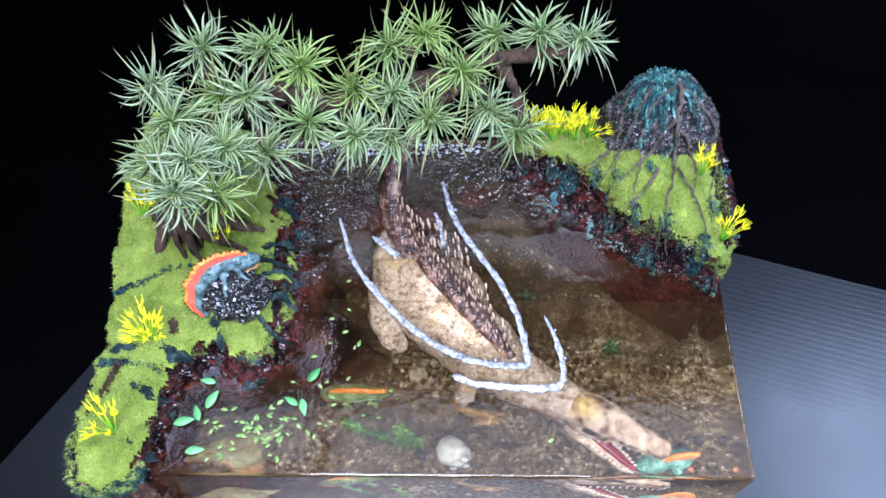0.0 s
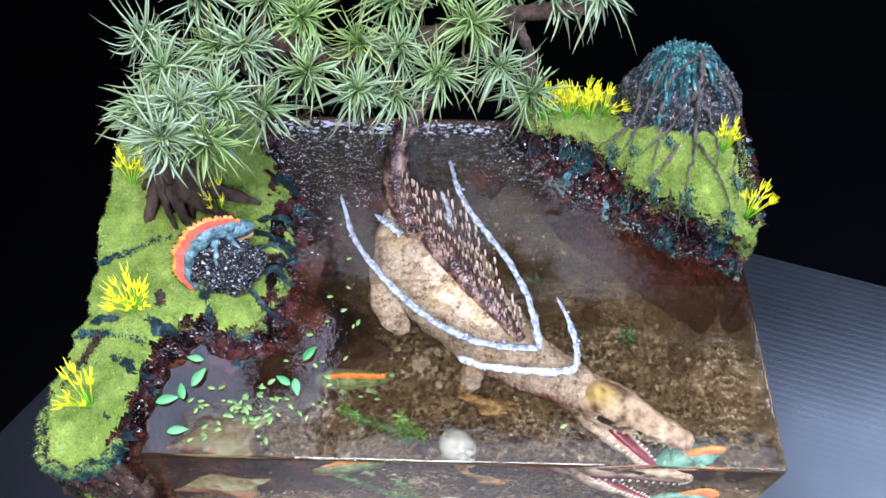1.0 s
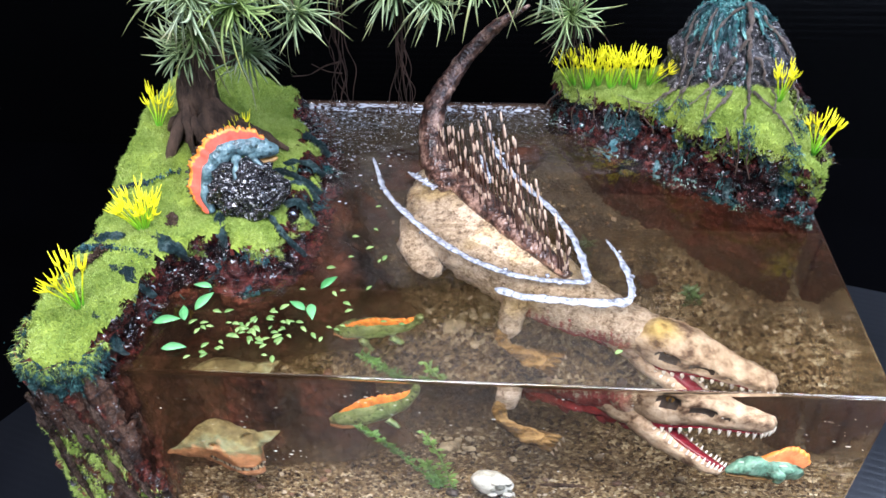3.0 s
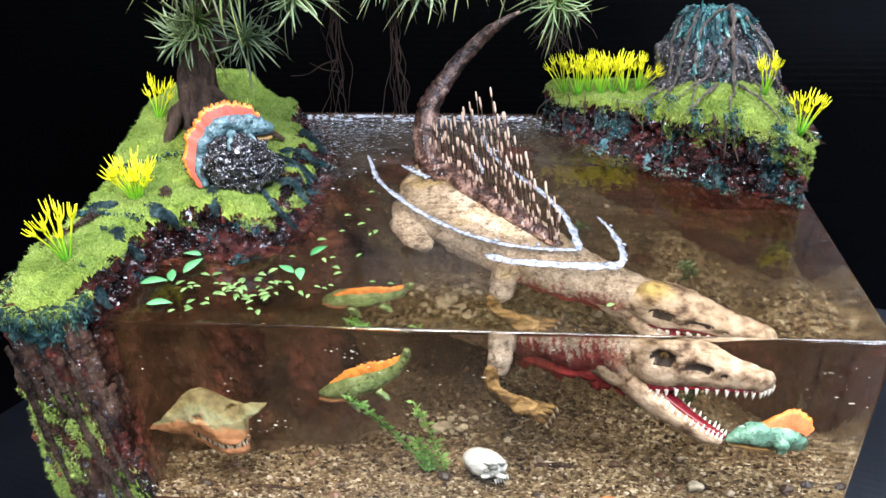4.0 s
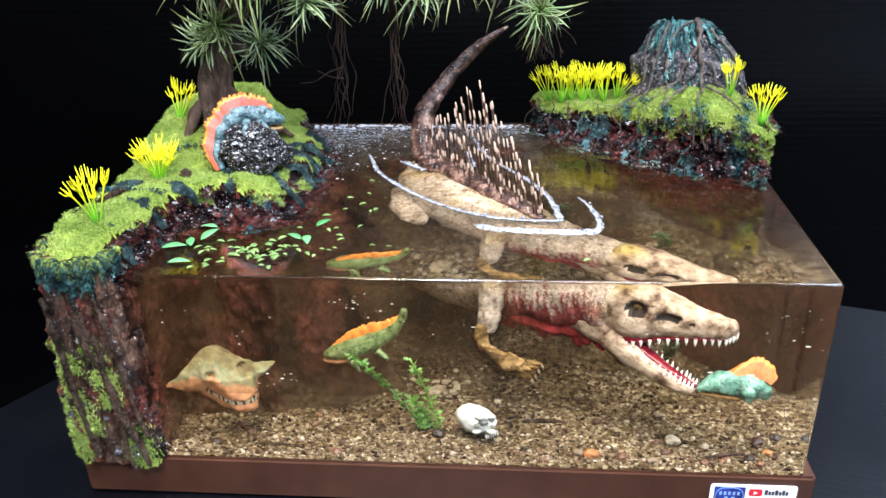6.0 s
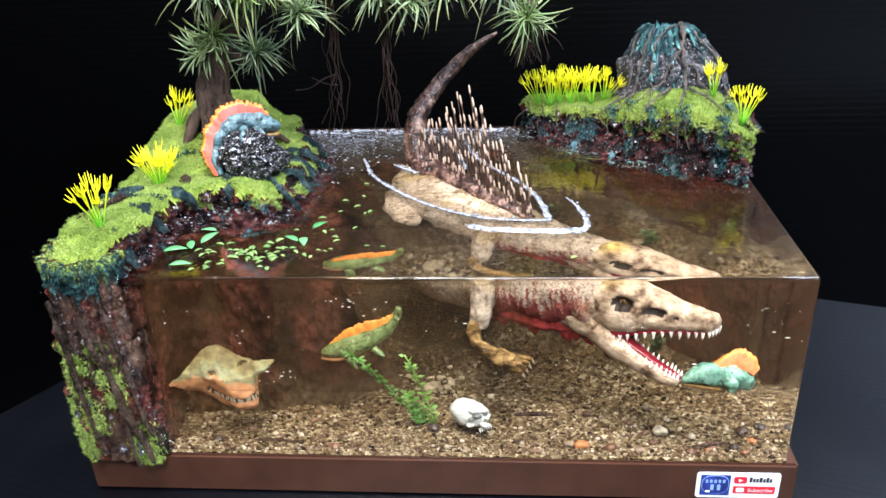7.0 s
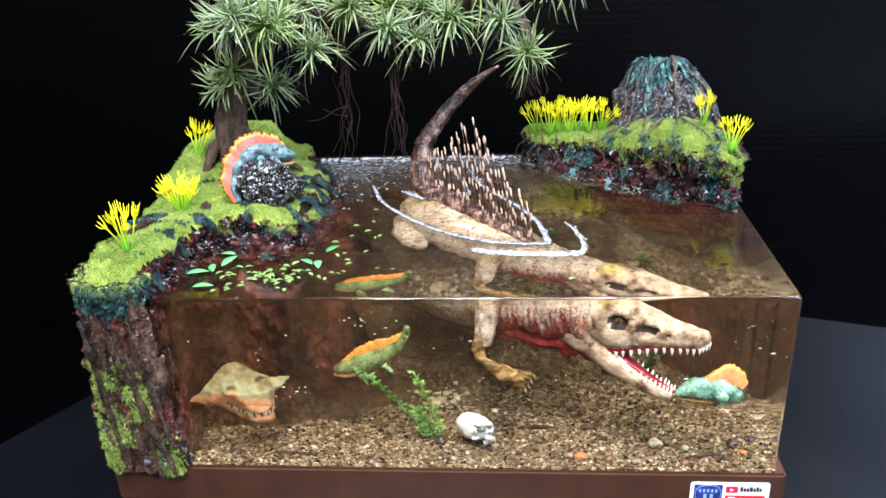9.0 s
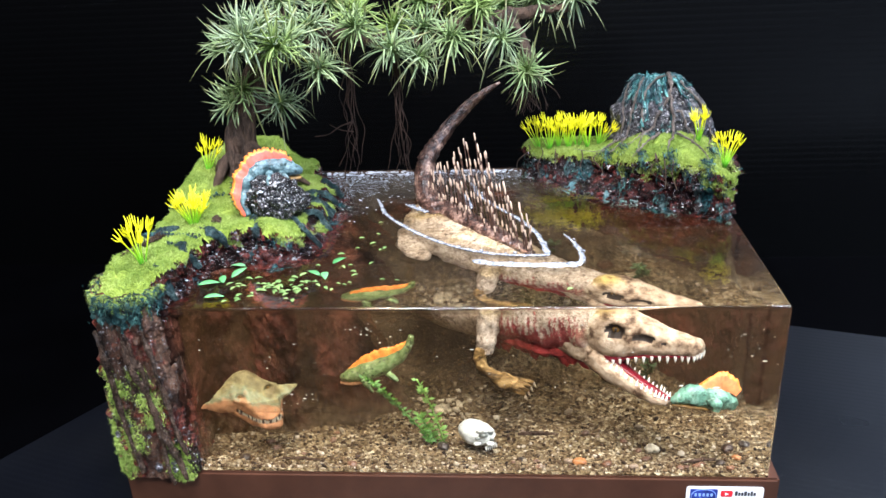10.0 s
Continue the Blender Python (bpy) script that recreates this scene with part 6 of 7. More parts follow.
def crest(bm, rows, mat, thick=0.0007, wave=0.0, inner=None):
    """A thin fin along rows of x, y, z and tip x, y, z, with a ragged edge."""
    rows = spline(rows, len(rows) * 13)
    base, mid, tip = [], [], []
    for i, r in enumerate(rows):
        b, t = Vector(r[:3]), Vector(r[3:6])
        t = b + (t - b) * (1 + 2.2 * wave * noise.noise(Vector((i * 0.83, 2.7, rows[0][0] * 90))) + 1.2 * wave * noise.noise(Vector((i * 0.21, 7.1, rows[0][0] * 90))))
        base.append(b), mid.append(b.lerp(t, 0.80)), tip.append(t)
    d = (base[-1] - base[0]).normalized()
    loops = []
    for b, c, t in zip(base, mid, tip):
        s = d.cross(t - b)
        s = (s.normalized() if s.length > 1e-9 else Vector((0, 1, 0))) * thick
        loops.append([b - s, c - s * 0.8, t, c + s * 0.8, b + s])
    made = [[bm.verts.new(p) for p in loop] for loop in loops]
    for a, b in zip(made, made[1:]):
        for k in range(4):
            f = bm.faces.new((a[k], a[k + 1], b[k + 1], b[k]))
            f.material_index = (inner if inner is not None and k in (0, 3) else mat)


def big_dinosaur():
    """Pale dinosaur figure, one mesh: torso, neck, head, jaws, teeth, tail, arm, foot and banded quills."""
    bm = bmesh.new()
    SK, HD, QL, TL, FL, MO, TO, DK, EY, OC, BE, BD = range(12)
    rnd = random.Random(77)
    # torso and neck
    torso = [(-0.019, 0.134, 0.103, 0.004, 0.006, 0.006), (-0.013, 0.118, 0.0985, 0.015, 0.012, 0.014), (-0.003, 0.102, 0.0965, 0.0215, 0.0155, 0.019), (0.012, 0.086, 0.0955, 0.0215, 0.0175, 0.021), (0.028, 0.070, 0.0950, 0.0185, 0.0175, 0.020), (0.044, 0.056, 0.0940, 0.0145, 0.0160, 0.0165), (0.058, 0.0475, 0.0930, 0.0115, 0.0125, 0.0140), (0.070, 0.0415, 0.0915, 0.0098, 0.0100, 0.0130), (0.080, 0.0365, 0.0905, 0.0080, 0.0080, 0.0110)]
    loft(bm, torso, 48, BE, rough=0.0017, freq=150, dense=14)
    # red flesh on the underside, torn into uneven points along its lower edge
    loft(bm, [(0.022, 0.069, 0.0805, 0.004, 0.004, 0.002), (0.031, 0.0640, 0.0805, 0.0100, 0.008, 0.0034), (0.043, 0.0560, 0.0785, 0.0092, 0.008, 0.0036), (0.056, 0.0490, 0.0765, 0.0064, 0.008, 0.0034), (0.069, 0.0425, 0.0740, 0.003, 0.004, 0.002)], 40, FL, rough=0.0014, freq=260, dense=16)
    for k in range(8):
        u = (k + 0.3 * math.sin(k * 4.1)) / 7
        q = Vector((0.026 + 0.043 * u, 0.0600 - 0.0200 * u, 0.0780 - 0.0042 * u))
        cone(bm, q, q + Vector((0.0016, -0.0006, -0.0052 - 0.0016 * math.sin(k * 2.7))), 0.0036, FL, 9)
    # upper head
    ax = [(0.0720, 0.0395), (0.0790, 0.0360), (0.0860, 0.0325), (0.0940, 0.0287), (0.1020, 0.0248), (0.1100, 0.0210), (0.1160, 0.0181), (0.1185, 0.0169)]
    top = [0.0990, 0.1035, 0.1030, 0.0998, 0.0968, 0.0943, 0.0925, 0.0902]
    low = [0.0800, 0.0775, 0.0790, 0.0812, 0.0826, 0.0836, 0.0845, 0.0865]
    wid = [0.0080, 0.0098, 0.0094, 0.0078, 0.0064, 0.0056, 0.0046, 0.0020]
    first = len(bm.verts)
    loft(bm, [(x, y, (t + b) / 2, w, (t - b) / 2, (t - b) / 2) for (x, y), t, b, w in zip(ax, top, low, wid)], 56, HD, rough=0.0006, freq=170, power=2.7, dense=14)
    bm.verts.ensure_lookup_table()
    fwd = Vector((0.902, -0.431, 0)).normalized()
    left = Vector((-fwd.y, fwd.x, 0))
    # hollows for the eyes, cheek openings and nostrils
    hollows = ((0.0838, 0.0945, 0.0046, 0.0036, 0.0030), (0.0958, 0.0920, 0.0050, 0.0022, 0.0020), (0.1042, 0.0902, 0.0011, 0.0010, 0.0010))
    head_verts = bm.verts[first:]
    for v in head_verts:
        sidewise = (v.co - Vector((0.0790, 0.0360, 0))).to_2d().dot(left.to_2d())
        for hx, hz, rx, rz, deep in hollows:
            e = math.hypot((v.co.x - left.x * sidewise - hx) / rx, (v.co.z - hz) / rz)
            if e < 1 and abs(sidewise) > 0.003:
                v.co -= left * math.copysign(deep * (1 - e ** 4), sidewise)
    for f in {f for v in head_verts for f in v.link_faces}:
        c = f.calc_center_median()
        sidewise = (c - Vector((0.0790, 0.0360, 0))).to_2d().dot(left.to_2d())
        for hx, hz, rx, rz, deep in hollows:
            if math.hypot((c.x - left.x * sidewise - hx) / rx, (c.z - hz) / rz) < 0.95 and abs(sidewise) > 0.002:
                f.material_index = DK
    for sgn in (-1, 1):
        q = Vector((0.0838, 0.0337, 0.0945)) + left * 0.0058 * sgn
        lump(bm, q, (0.0021, 0.0018, 0.0020), 3, 0.1, 300, EY)
        lump(bm, q + left * 0.0015 * sgn, (0.0008, 0.0006, 0.0012), 2, 0, 1, DK)
    # brow and ridge pale bars
    for sgn in (-1, 1):
        p0 = Vector((0.0790, 0.0362, 0.0995)) + left * 0.0070 * sgn
        p1 = Vector((0.0880, 0.0316, 0.0978)) + left * 0.0072 * sgn
        p2 = Vector((0.1000, 0.0258, 0.0935)) + left * 0.0050 * sgn
        tube(bm, [(*p0, 0.0014), (*p1, 0.0016), (*p2, 0.0009)], 8, 14, HD, 0.3, freq=300)
    # lower jaw, open
    jx = [(0.0740, 0.0370, 0.0800), (0.0800, 0.0320, 0.0745), (0.0870, 0.0265, 0.0700), (0.0940, 0.0210, 0.0660), (0.1000, 0.0165, 0.0632), (0.1045, 0.0132, 0.0615)]
    jw = [0.0078, 0.0074, 0.0062, 0.0052, 0.0044, 0.0022]
    loft(bm, [(*p, w, (0.0050, 0.0042, 0.0032, 0.0026, 0.0020, 0.0012)[i], (0.0088, 0.0076, 0.0062, 0.0050, 0.0038, 0.0020)[i]) for i, (p, w) in enumerate(zip(jx, jw))], 20, HD, rough=0.0006, freq=200, power=2.6)
    loft(bm, [(p[0] + 0.0004, p[1], p[2] + 0.0042 - 0.0005 * i, w * 0.44, 0.0013, 0.0014) for i, (p, w) in enumerate(zip(jx, jw))], 14, MO)
    loft(bm, [(0.0600, 0.0470, 0.0850, 0.0080, 0.006, 0.008), (0.0680, 0.0425, 0.0820, 0.0086, 0.007, 0.0085), (0.0750, 0.0375, 0.0790, 0.0080, 0.006, 0.0080), (0.0820, 0.0320, 0.0735, 0.0066, 0.003, 0.0060)], 24, HD, rough=0.0009, freq=200, dense=8)
    # cheek and palate
    loft(bm, [(0.0745, 0.0380, 0.0815, 0.0060, 0.005, 0.006), (0.0800, 0.0345, 0.0790, 0.0070, 0.004, 0.0045), (0.0860, 0.0315, 0.0795, 0.0062, 0.003, 0.0032)], 14, MO)
    loft(bm, [(x, y, b + 0.0004, w * 0.78, 0.001, 0.0012) for (x, y), b, w in list(zip(ax, low, wid))[1:-1]], 12, MO)
    # teeth
    for k in range(15):
        s = k / 14
        u = 1.25 + 5.6 * s
        i = min(int(u), len(ax) - 2)
        t = u - i
        x, y = (ax[i][j] * (1 - t) + ax[i + 1][j] * t for j in (0, 1))
        b = low[i] * (1 - t) + low[i + 1] * t
        w = wid[i] * (1 - t) + wid[i + 1] * t
        for sgn in (-1, 1):
            q = Vector((x, y, b + 0.0008)) + left * w * 0.86 * sgn
            cone(bm, q, q + Vector((0.0001, -0.0001, -0.0042 * rnd.uniform(0.7, 1.15))), 0.00080, TO, 6)
    for k in range(13):
        u = 1.2 + 3.7 * k / 12
        i = min(int(u), len(jx) - 2)
        t = u - i
        p = Vector(jx[i]).lerp(Vector(jx[i + 1]), t)
        w = jw[i] * (1 - t) + jw[i + 1] * t
        for sgn in (-1, 1):
            q = p + left * w * 0.82 * sgn + Vector((0, 0, 0.0016))
            cone(bm, q, q + Vector((0.0006, -0.0003, 0.0034 * rnd.uniform(0.7, 1.15))), 0.00066, TO, 6)
    # tail
    tube(bm, [(-0.004, 0.118, 0.108, 0.009), (-0.013, 0.130, 0.1135, 0.0068), (-0.0170, 0.142, 0.1225, 0.0061), (-0.0160, 0.1535, 0.1325, 0.0054), (-0.0092, 0.165, 0.1415, 0.0045), (0.002, 0.1755, 0.153, 0.0037), (0.015, 0.1815, 0.1634, 0.0027), (0.0275, 0.183, 0.1712, 0.0006)], 14, 60, TL, 0.16, freq=420)
    # brown ridge under the quills
    loft(bm, [(-0.017, 0.137, 0.1135, 0.004, 0.004, 0.004), (-0.002, 0.118, 0.1135, 0.0062, 0.0046, 0.006), (0.015, 0.096, 0.1135, 0.0066, 0.0046, 0.008), (0.030, 0.077, 0.1130, 0.0054, 0.0040, 0.006), (0.044, 0.058, 0.1125, 0.002, 0.002, 0.004)], 12, TL, rough=0.0007, freq=400)
    # quills
    def peak(s):
        keys = ((0.0, 0.133), (0.12, 0.138), (0.22, 0.143), (0.32, 0.150), (0.42, 0.161), (0.50, 0.166), (0.56, 0.161), (0.66, 0.152), (0.74, 0.143), (0.85, 0.1385), (0.95, 0.134), (1.0, 0.128))
        for (a, za), (b, zb) in zip(keys, keys[1:]):
            if s <= b:
                return za + (zb - za) * (s - a) / (b - a)
        return keys[-1][1]

    ridge = Vector((0.61, -0.79, 0)).normalized()
    across = Vector((0.79, 0.61, 0)).normalized()
    for k in range(51):
        s = rnd.random() * 0.96 if k > 26 else (k + 0.5 + rnd.uniform(-0.3, 0.3)) / 27
        row = rnd.choice((-1.6, -0.9, 0.9, 1.6)) if k > 26 else rnd.uniform(-0.35, 0.35)
        h = (peak(s) - 0.1145) * (rnd.uniform(0.90, 1.04) if k <= 26 else rnd.uniform(0.50, 0.92))
        root = min(0.98, s + 3.0 * h)
        base = Vector((-0.0175 + 0.0615 * root, 0.1365 - 0.079 * root, 0.1145)) + across * row * 0.0019
        tip = Vector((-0.0175 + 0.0615 * s, 0.1365 - 0.079 * s, 0.1145 + h)) + across * (0.0030 * (1 - s) + row * 0.0021 + rnd.gauss(0, 0.0006)) + ridge * rnd.gauss(0, 0.0007)
        r = rnd.uniform(0.00026, 0.00040)
        tube(bm, [(*base, r * 1.2), (*base.lerp(tip, 0.5), r), (*tip, r * 0.5)], 6, 9, QL)
        # pale bands: one at the tip, others spaced down the stem
        at = 1.0
        while at > 0.18:
            far = max(0.04, at - rnd.uniform(0.0030, 0.0046) / h)
            tube(bm, [(*base.lerp(tip, far), r * 0.9), (*base.lerp(tip, far + (at - far) * 0.3), r * 1.45), (*base.lerp(tip, at - (at - far) * 0.2), r * 1.35), (*base.lerp(tip, at), r * 0.5)], 6, 7, BD)
            at = far - rnd.uniform(0.0035, 0.0085) / h
    # near foreleg, far foreleg and hind foot
    tube(bm, [(0.027, 0.060, 0.104, 0.0058), (0.0235, 0.0510, 0.096, 0.0060), (0.0225, 0.0475, 0.0850, 0.0052), (0.0205, 0.0460, 0.0755, 0.0036)], 14, 30, SK, 0.22, freq=200)
    tube(bm, [(0.0205, 0.0462, 0.0790, 0.0036), (0.0185, 0.0450, 0.0740, 0.0030), (0.0195, 0.0430, 0.0690, 0.0028), (0.0255, 0.0408, 0.0645, 0.0030), (0.0305, 0.0395, 0.0620, 0.0044), (0.0350, 0.0388, 0.0600, 0.0036)], 18, 50, OC, 0.22, freq=420)
    for k in range(4):
        a = Vector((0.0325, 0.0362 + 0.0018 * k, 0.0612 + 0.0006 * k))
        b = Vector((0.0398 + 0.0014 * k, 0.0340 + 0.0026 * k, 0.0565 + 0.0014 * k))
        tube(bm, [(*a, 0.0018), (*a.lerp(b, 0.6), 0.0015), (*b, 0.0010)], 9, 12, OC, 0.25, freq=420)
        cone(bm, b - Vector((0.0006, 0, -0.0004)), b + Vector((0.0012, -0.0004, -0.0030)), 0.0009, SK, 6)
    tube(bm, [(-0.018, 0.100, 0.097, 0.010), (-0.0195, 0.088, 0.0965, 0.0088), (-0.0165, 0.077, 0.0960, 0.0072), (-0.0120, 0.0695, 0.0955, 0.0054), (-0.0098, 0.0655, 0.0950, 0.0026)], 12, 30, SK, 0.2, freq=160)
    tube(bm, [(0.010, 0.112, 0.096, 0.008), (0.022, 0.110, 0.088, 0.006), (0.030, 0.104, 0.078, 0.005)], 10, 20, SK, 0.2, freq=160)
    ob = part("dinosaur_figure", bm, [M_SKIN, M_HEAD, M_QUILL, M_TAIL, M_FLESH, M_MOUTH, M_TOOTH, M_DARK, M_EYE, M_PAW, M_BELLY, M_BAND])
    tagged(ob, "pale swimming dinosaur figure with open toothy jaws and banded quills", "dinosaur figure")


big_dinosaur()


def small_figures():
    # the one that lies over the rock
    bm = bmesh.new()
    arc = [(-0.1025, 0.0705, 0.1310), (-0.1045, 0.0735, 0.1390), (-0.1020, 0.0780, 0.1470), (-0.0955, 0.0830, 0.1525), (-0.0875, 0.0880, 0.1530), (-0.0810, 0.0910, 0.1510), (-0.0755, 0.0930, 0.1480)]
    rad = [0.0016, 0.0026, 0.0036, 0.0040, 0.0039, 0.0038, 0.0020]
    tube(bm, [(*p, r) for p, r in zip(arc, rad)], 14, 46, 0, 0.22, freq=260)
    crest(bm, [(*p, p[0] + ox, p[1] + oy, p[2] + oz) for p, (ox, oy, oz) in zip(arc[:6], ((-0.0030, -0.001, 0.0), (-0.0070, -0.002, 0.002), (-0.0075, -0.001, 0.0055), (-0.0035, 0.0, 0.0092), (0.0005, 0.0005, 0.0084), (0.003, 0.001, 0.0048)))], 1, 0.0012, 0.10, 2)
    rim = spline([(p[0] + ox, p[1] + oy, p[2] + oz) for p, (ox, oy, oz) in zip(arc[:6], ((-0.0030, -0.001, 0.0), (-0.0070, -0.002, 0.002), (-0.0075, -0.001, 0.0055), (-0.0035, 0.0, 0.0092), (0.0005, 0.0005, 0.0084), (0.003, 0.001, 0.0048)))], 26)
    hub = Vector((-0.0920, 0.0840, 0.1440))
    for p in rim[1:-1]:
        d = (Vector(p) - hub).normalized()
        cone(bm, Vector(p) - d * 0.0008, Vector(p) + d * 0.0010, 0.0005, 5, 5)
    loft(bm, [(-0.0860, 0.0880, 0.1500, 0.0030, 0.0040, 0.0040), (-0.0810, 0.0905, 0.1495, 0.0042, 0.0045, 0.0038), (-0.0765, 0.0925, 0.1485, 0.0036, 0.0032, 0.0028), (-0.0735, 0.0940, 0.1475, 0.0018, 0.0016, 0.0014)], 14, 0, rough=0.0004, freq=300)
    loft(bm, [(-0.0820, 0.0890, 0.1452, 0.0026, 0.0010, 0.0012), (-0.0760, 0.0915, 0.1445, 0.0022, 0.0010, 0.0010), (-0.0738, 0.0925, 0.1445, 0.0010, 0.0006, 0.0006)], 10, 3)
    lump(bm, (-0.0788, 0.0886, 0.1505), (0.0009, 0.0009, 0.0009), 2, 0, 1, 4)
    for a, b, c in (((-0.0905, 0.0840, 0.1495), (-0.0888, 0.0775, 0.1492), (-0.0880, 0.0720, 0.1465)), ((-0.0850, 0.0870, 0.1490), (-0.0800, 0.0825, 0.1480), (-0.0778, 0.0800, 0.1455))):
        tube(bm, [(*a, 0.0022), (*b, 0.0014), (*c, 0.0009)], 9, 16, 0, 0.4, freq=300)
    for v in bm.verts:
        v.co.x = -0.0915 + (v.co.x + 0.0915) * 0.86
        v.co.y = 0.0815 + (v.co.y - 0.0815) * 0.95
    tagged(part("crested_lizard_figure", bm, [M_TEALSKIN, M_ORANGE, M_CORAL, M_OCHRE, M_EYE, M_DARK]), "teal lizard figure with coral red crest draped over a rock", "lizard figure")
    # the one that swims in the middle
    bm = bmesh.new()
    body = [(-0.0515, 0.0520, 0.0590, 0.0020, 0.0016, 0.0016), (-0.0465, 0.0515, 0.0610, 0.0042, 0.0036, 0.0036), (-0.0390, 0.0510, 0.0640, 0.0050, 0.0046, 0.0056), (-0.0300, 0.0500, 0.0680, 0.0044, 0.0040, 0.0054), (-0.0220, 0.0490, 0.0725, 0.0030, 0.0028, 0.0036), (-0.0165, 0.0485, 0.0785, 0.0020, 0.0020, 0.0022), (-0.0145, 0.0480, 0.0845, 0.0010, 0.0010, 0.0010)]
    loft(bm, body, 16, 0, rough=0.0006, freq=240)
    crest(bm, [(x, y, z + h * 0.8, x - 0.001, y, z + h + e) for (x, y, z, _, h, _), e in zip(body[1:6], (0.0006, 0.0032, 0.0042, 0.0032, 0.0008))], 1, 0.0012, 0.12)
    loft(bm, [(-0.0520, 0.0515, 0.0570, 0.0018, 0.0008, 0.0010), (-0.0460, 0.0510, 0.0572, 0.0034, 0.0008, 0.0014), (-0.0405, 0.0508, 0.0580, 0.0030, 0.0008, 0.0014)], 10, 2)
    for a, b in (((-0.0400, 0.0470, 0.0600), (-0.0350, 0.0440, 0.0540)), ((-0.0270, 0.0470, 0.0640), (-0.0225, 0.0450, 0.0600))):
        tube(bm, [(*a, 0.0020), (*((Vector(a) + Vector(b)) / 2), 0.0016), (*b, 0.0008)], 8, 12, 0, 0.3, freq=300)
    tagged(part("swimming_lizard_figure", bm, [M_GREENSKIN, M_ORANGE, M_PEACH]), "green lizard figure with orange crest swimming in the resin", "lizard figure")
    # the one in front of the jaws
    bm = bmesh.new()
    loft(bm, [(0.1062, 0.0150, 0.0610, 0.0014, 0.0010, 0.0010), (0.1090, 0.0153, 0.0626, 0.0036, 0.0030, 0.0024), (0.1135, 0.0160, 0.0640, 0.0052, 0.0050, 0.0044), (0.1175, 0.0168, 0.0645, 0.0052, 0.0050, 0.0062), (0.1205, 0.0174, 0.0640, 0.0043, 0.0044, 0.0066), (0.1240, 0.0181, 0.0636, 0.0052, 0.0048, 0.0078), (0.1285, 0.0190, 0.0625, 0.0050, 0.0044, 0.0076), (0.1325, 0.0205, 0.0600, 0.0034, 0.0032, 0.0050), (0.1358, 0.0225, 0.0560, 0.0016, 0.0018, 0.0026)], 24, 0, rough=0.0009, freq=260, dense=8)
    tube(bm, [(0.1242, 0.0150, 0.0630, 0.0030), (0.1262, 0.0132, 0.0598, 0.0024), (0.1258, 0.0126, 0.0570, 0.0018)], 12, 16, 0, 0.25, freq=300)
    rnd = random.Random(12)
    for _ in range(26):
        u = rnd.random()
        lump(bm, (0.1110 + 0.020 * u, 0.0106 + 0.0030 * u + 0.0012 * rnd.random(), 0.0655 - 0.006 * rnd.random()), (0.00034, 0.00034, 0.00034), 1, 0.3, 500, 5)
    crest(bm, [(0.1170, 0.0170, 0.0680, 0.1175, 0.0170, 0.0690), (0.1215, 0.0178, 0.0680, 0.1230, 0.0178, 0.0735), (0.1265, 0.0186, 0.0670, 0.1285, 0.0186, 0.0765), (0.1315, 0.0195, 0.0655, 0.1345, 0.0195, 0.0725), (0.1350, 0.0205, 0.0630, 0.1375, 0.0205, 0.0665)], 1, 0.0016, 0.05, 2)
    loft(bm, [(0.1064, 0.0147, 0.0600, 0.0012, 0.0006, 0.0008), (0.1115, 0.0150, 0.0598, 0.0036, 0.0006, 0.0014), (0.1180, 0.0158, 0.0588, 0.0040, 0.0006, 0.0016), (0.1235, 0.0165, 0.0570, 0.0020, 0.0006, 0.0012)], 12, 3)
    for sgn in (-1, 1):
        lump(bm, (0.1155 + 0.0004 * sgn, 0.0166 + 0.0046 * sgn, 0.0662), (0.0011, 0.0008, 0.0010), 2, 0, 1, 4)
        lump(bm, (0.1154 + 0.0004 * sgn, 0.0166 + 0.0053 * sgn, 0.0662), (0.0005, 0.0004, 0.0005), 2, 0, 1, 5)
    tagged(part("fleeing_lizard_figure", bm, [M_JADESKIN, M_ORANGE, M_SALMON, M_OCHRE, M_EYE, M_DARK]), "teal lizard figure with orange crest near the open jaws", "lizard figure")
    # broad flat-headed one near the bank: slices across the head from cheek horn to cheek horn
    bm = bmesh.new()
    at, fwd2, cross = Vector((-0.0925, 0.0245, 0.0592)), Vector((0.30, -0.95, 0)).normalized(), Vector((0.95, 0.30, 0)).normalized()
    table = spline([(-24, -2.6, -3.6, 0.4), (-20, -0.2, -4.8, 2.0), (-15, 4.0, -5.8, 4.0), (-11, 8.8, -7.2, 6.0), (-8, 12.2, -9.2, 7.4), (-4.5, 14.4, -11.6, 8.6), (-1, 13.8, -13.4, 9.6), (3, 11.4, -14.8, 10.4), (7, 8.8, -15.2, 10.0), (10, 6.8, -14.6, 8.6), (12.2, 5.4, -11.5, 6.6), (13.2, 4.9, -2.4, 4.0), (17, 4.6, 0.0, 2.2), (21.5, 3.9, 3.3, 0.3)], 96)
    rows = np.array(table)

    def ease(a, b, x):
        t = max(0.0, min(1.0, (x - a) / (b - a)))
        return t * t * (3 - 2 * t)

    def lip(u):
        """Height of the mouth line across the snout."""
        return -7.6 + 0.022 * (u - 3.5) ** 2

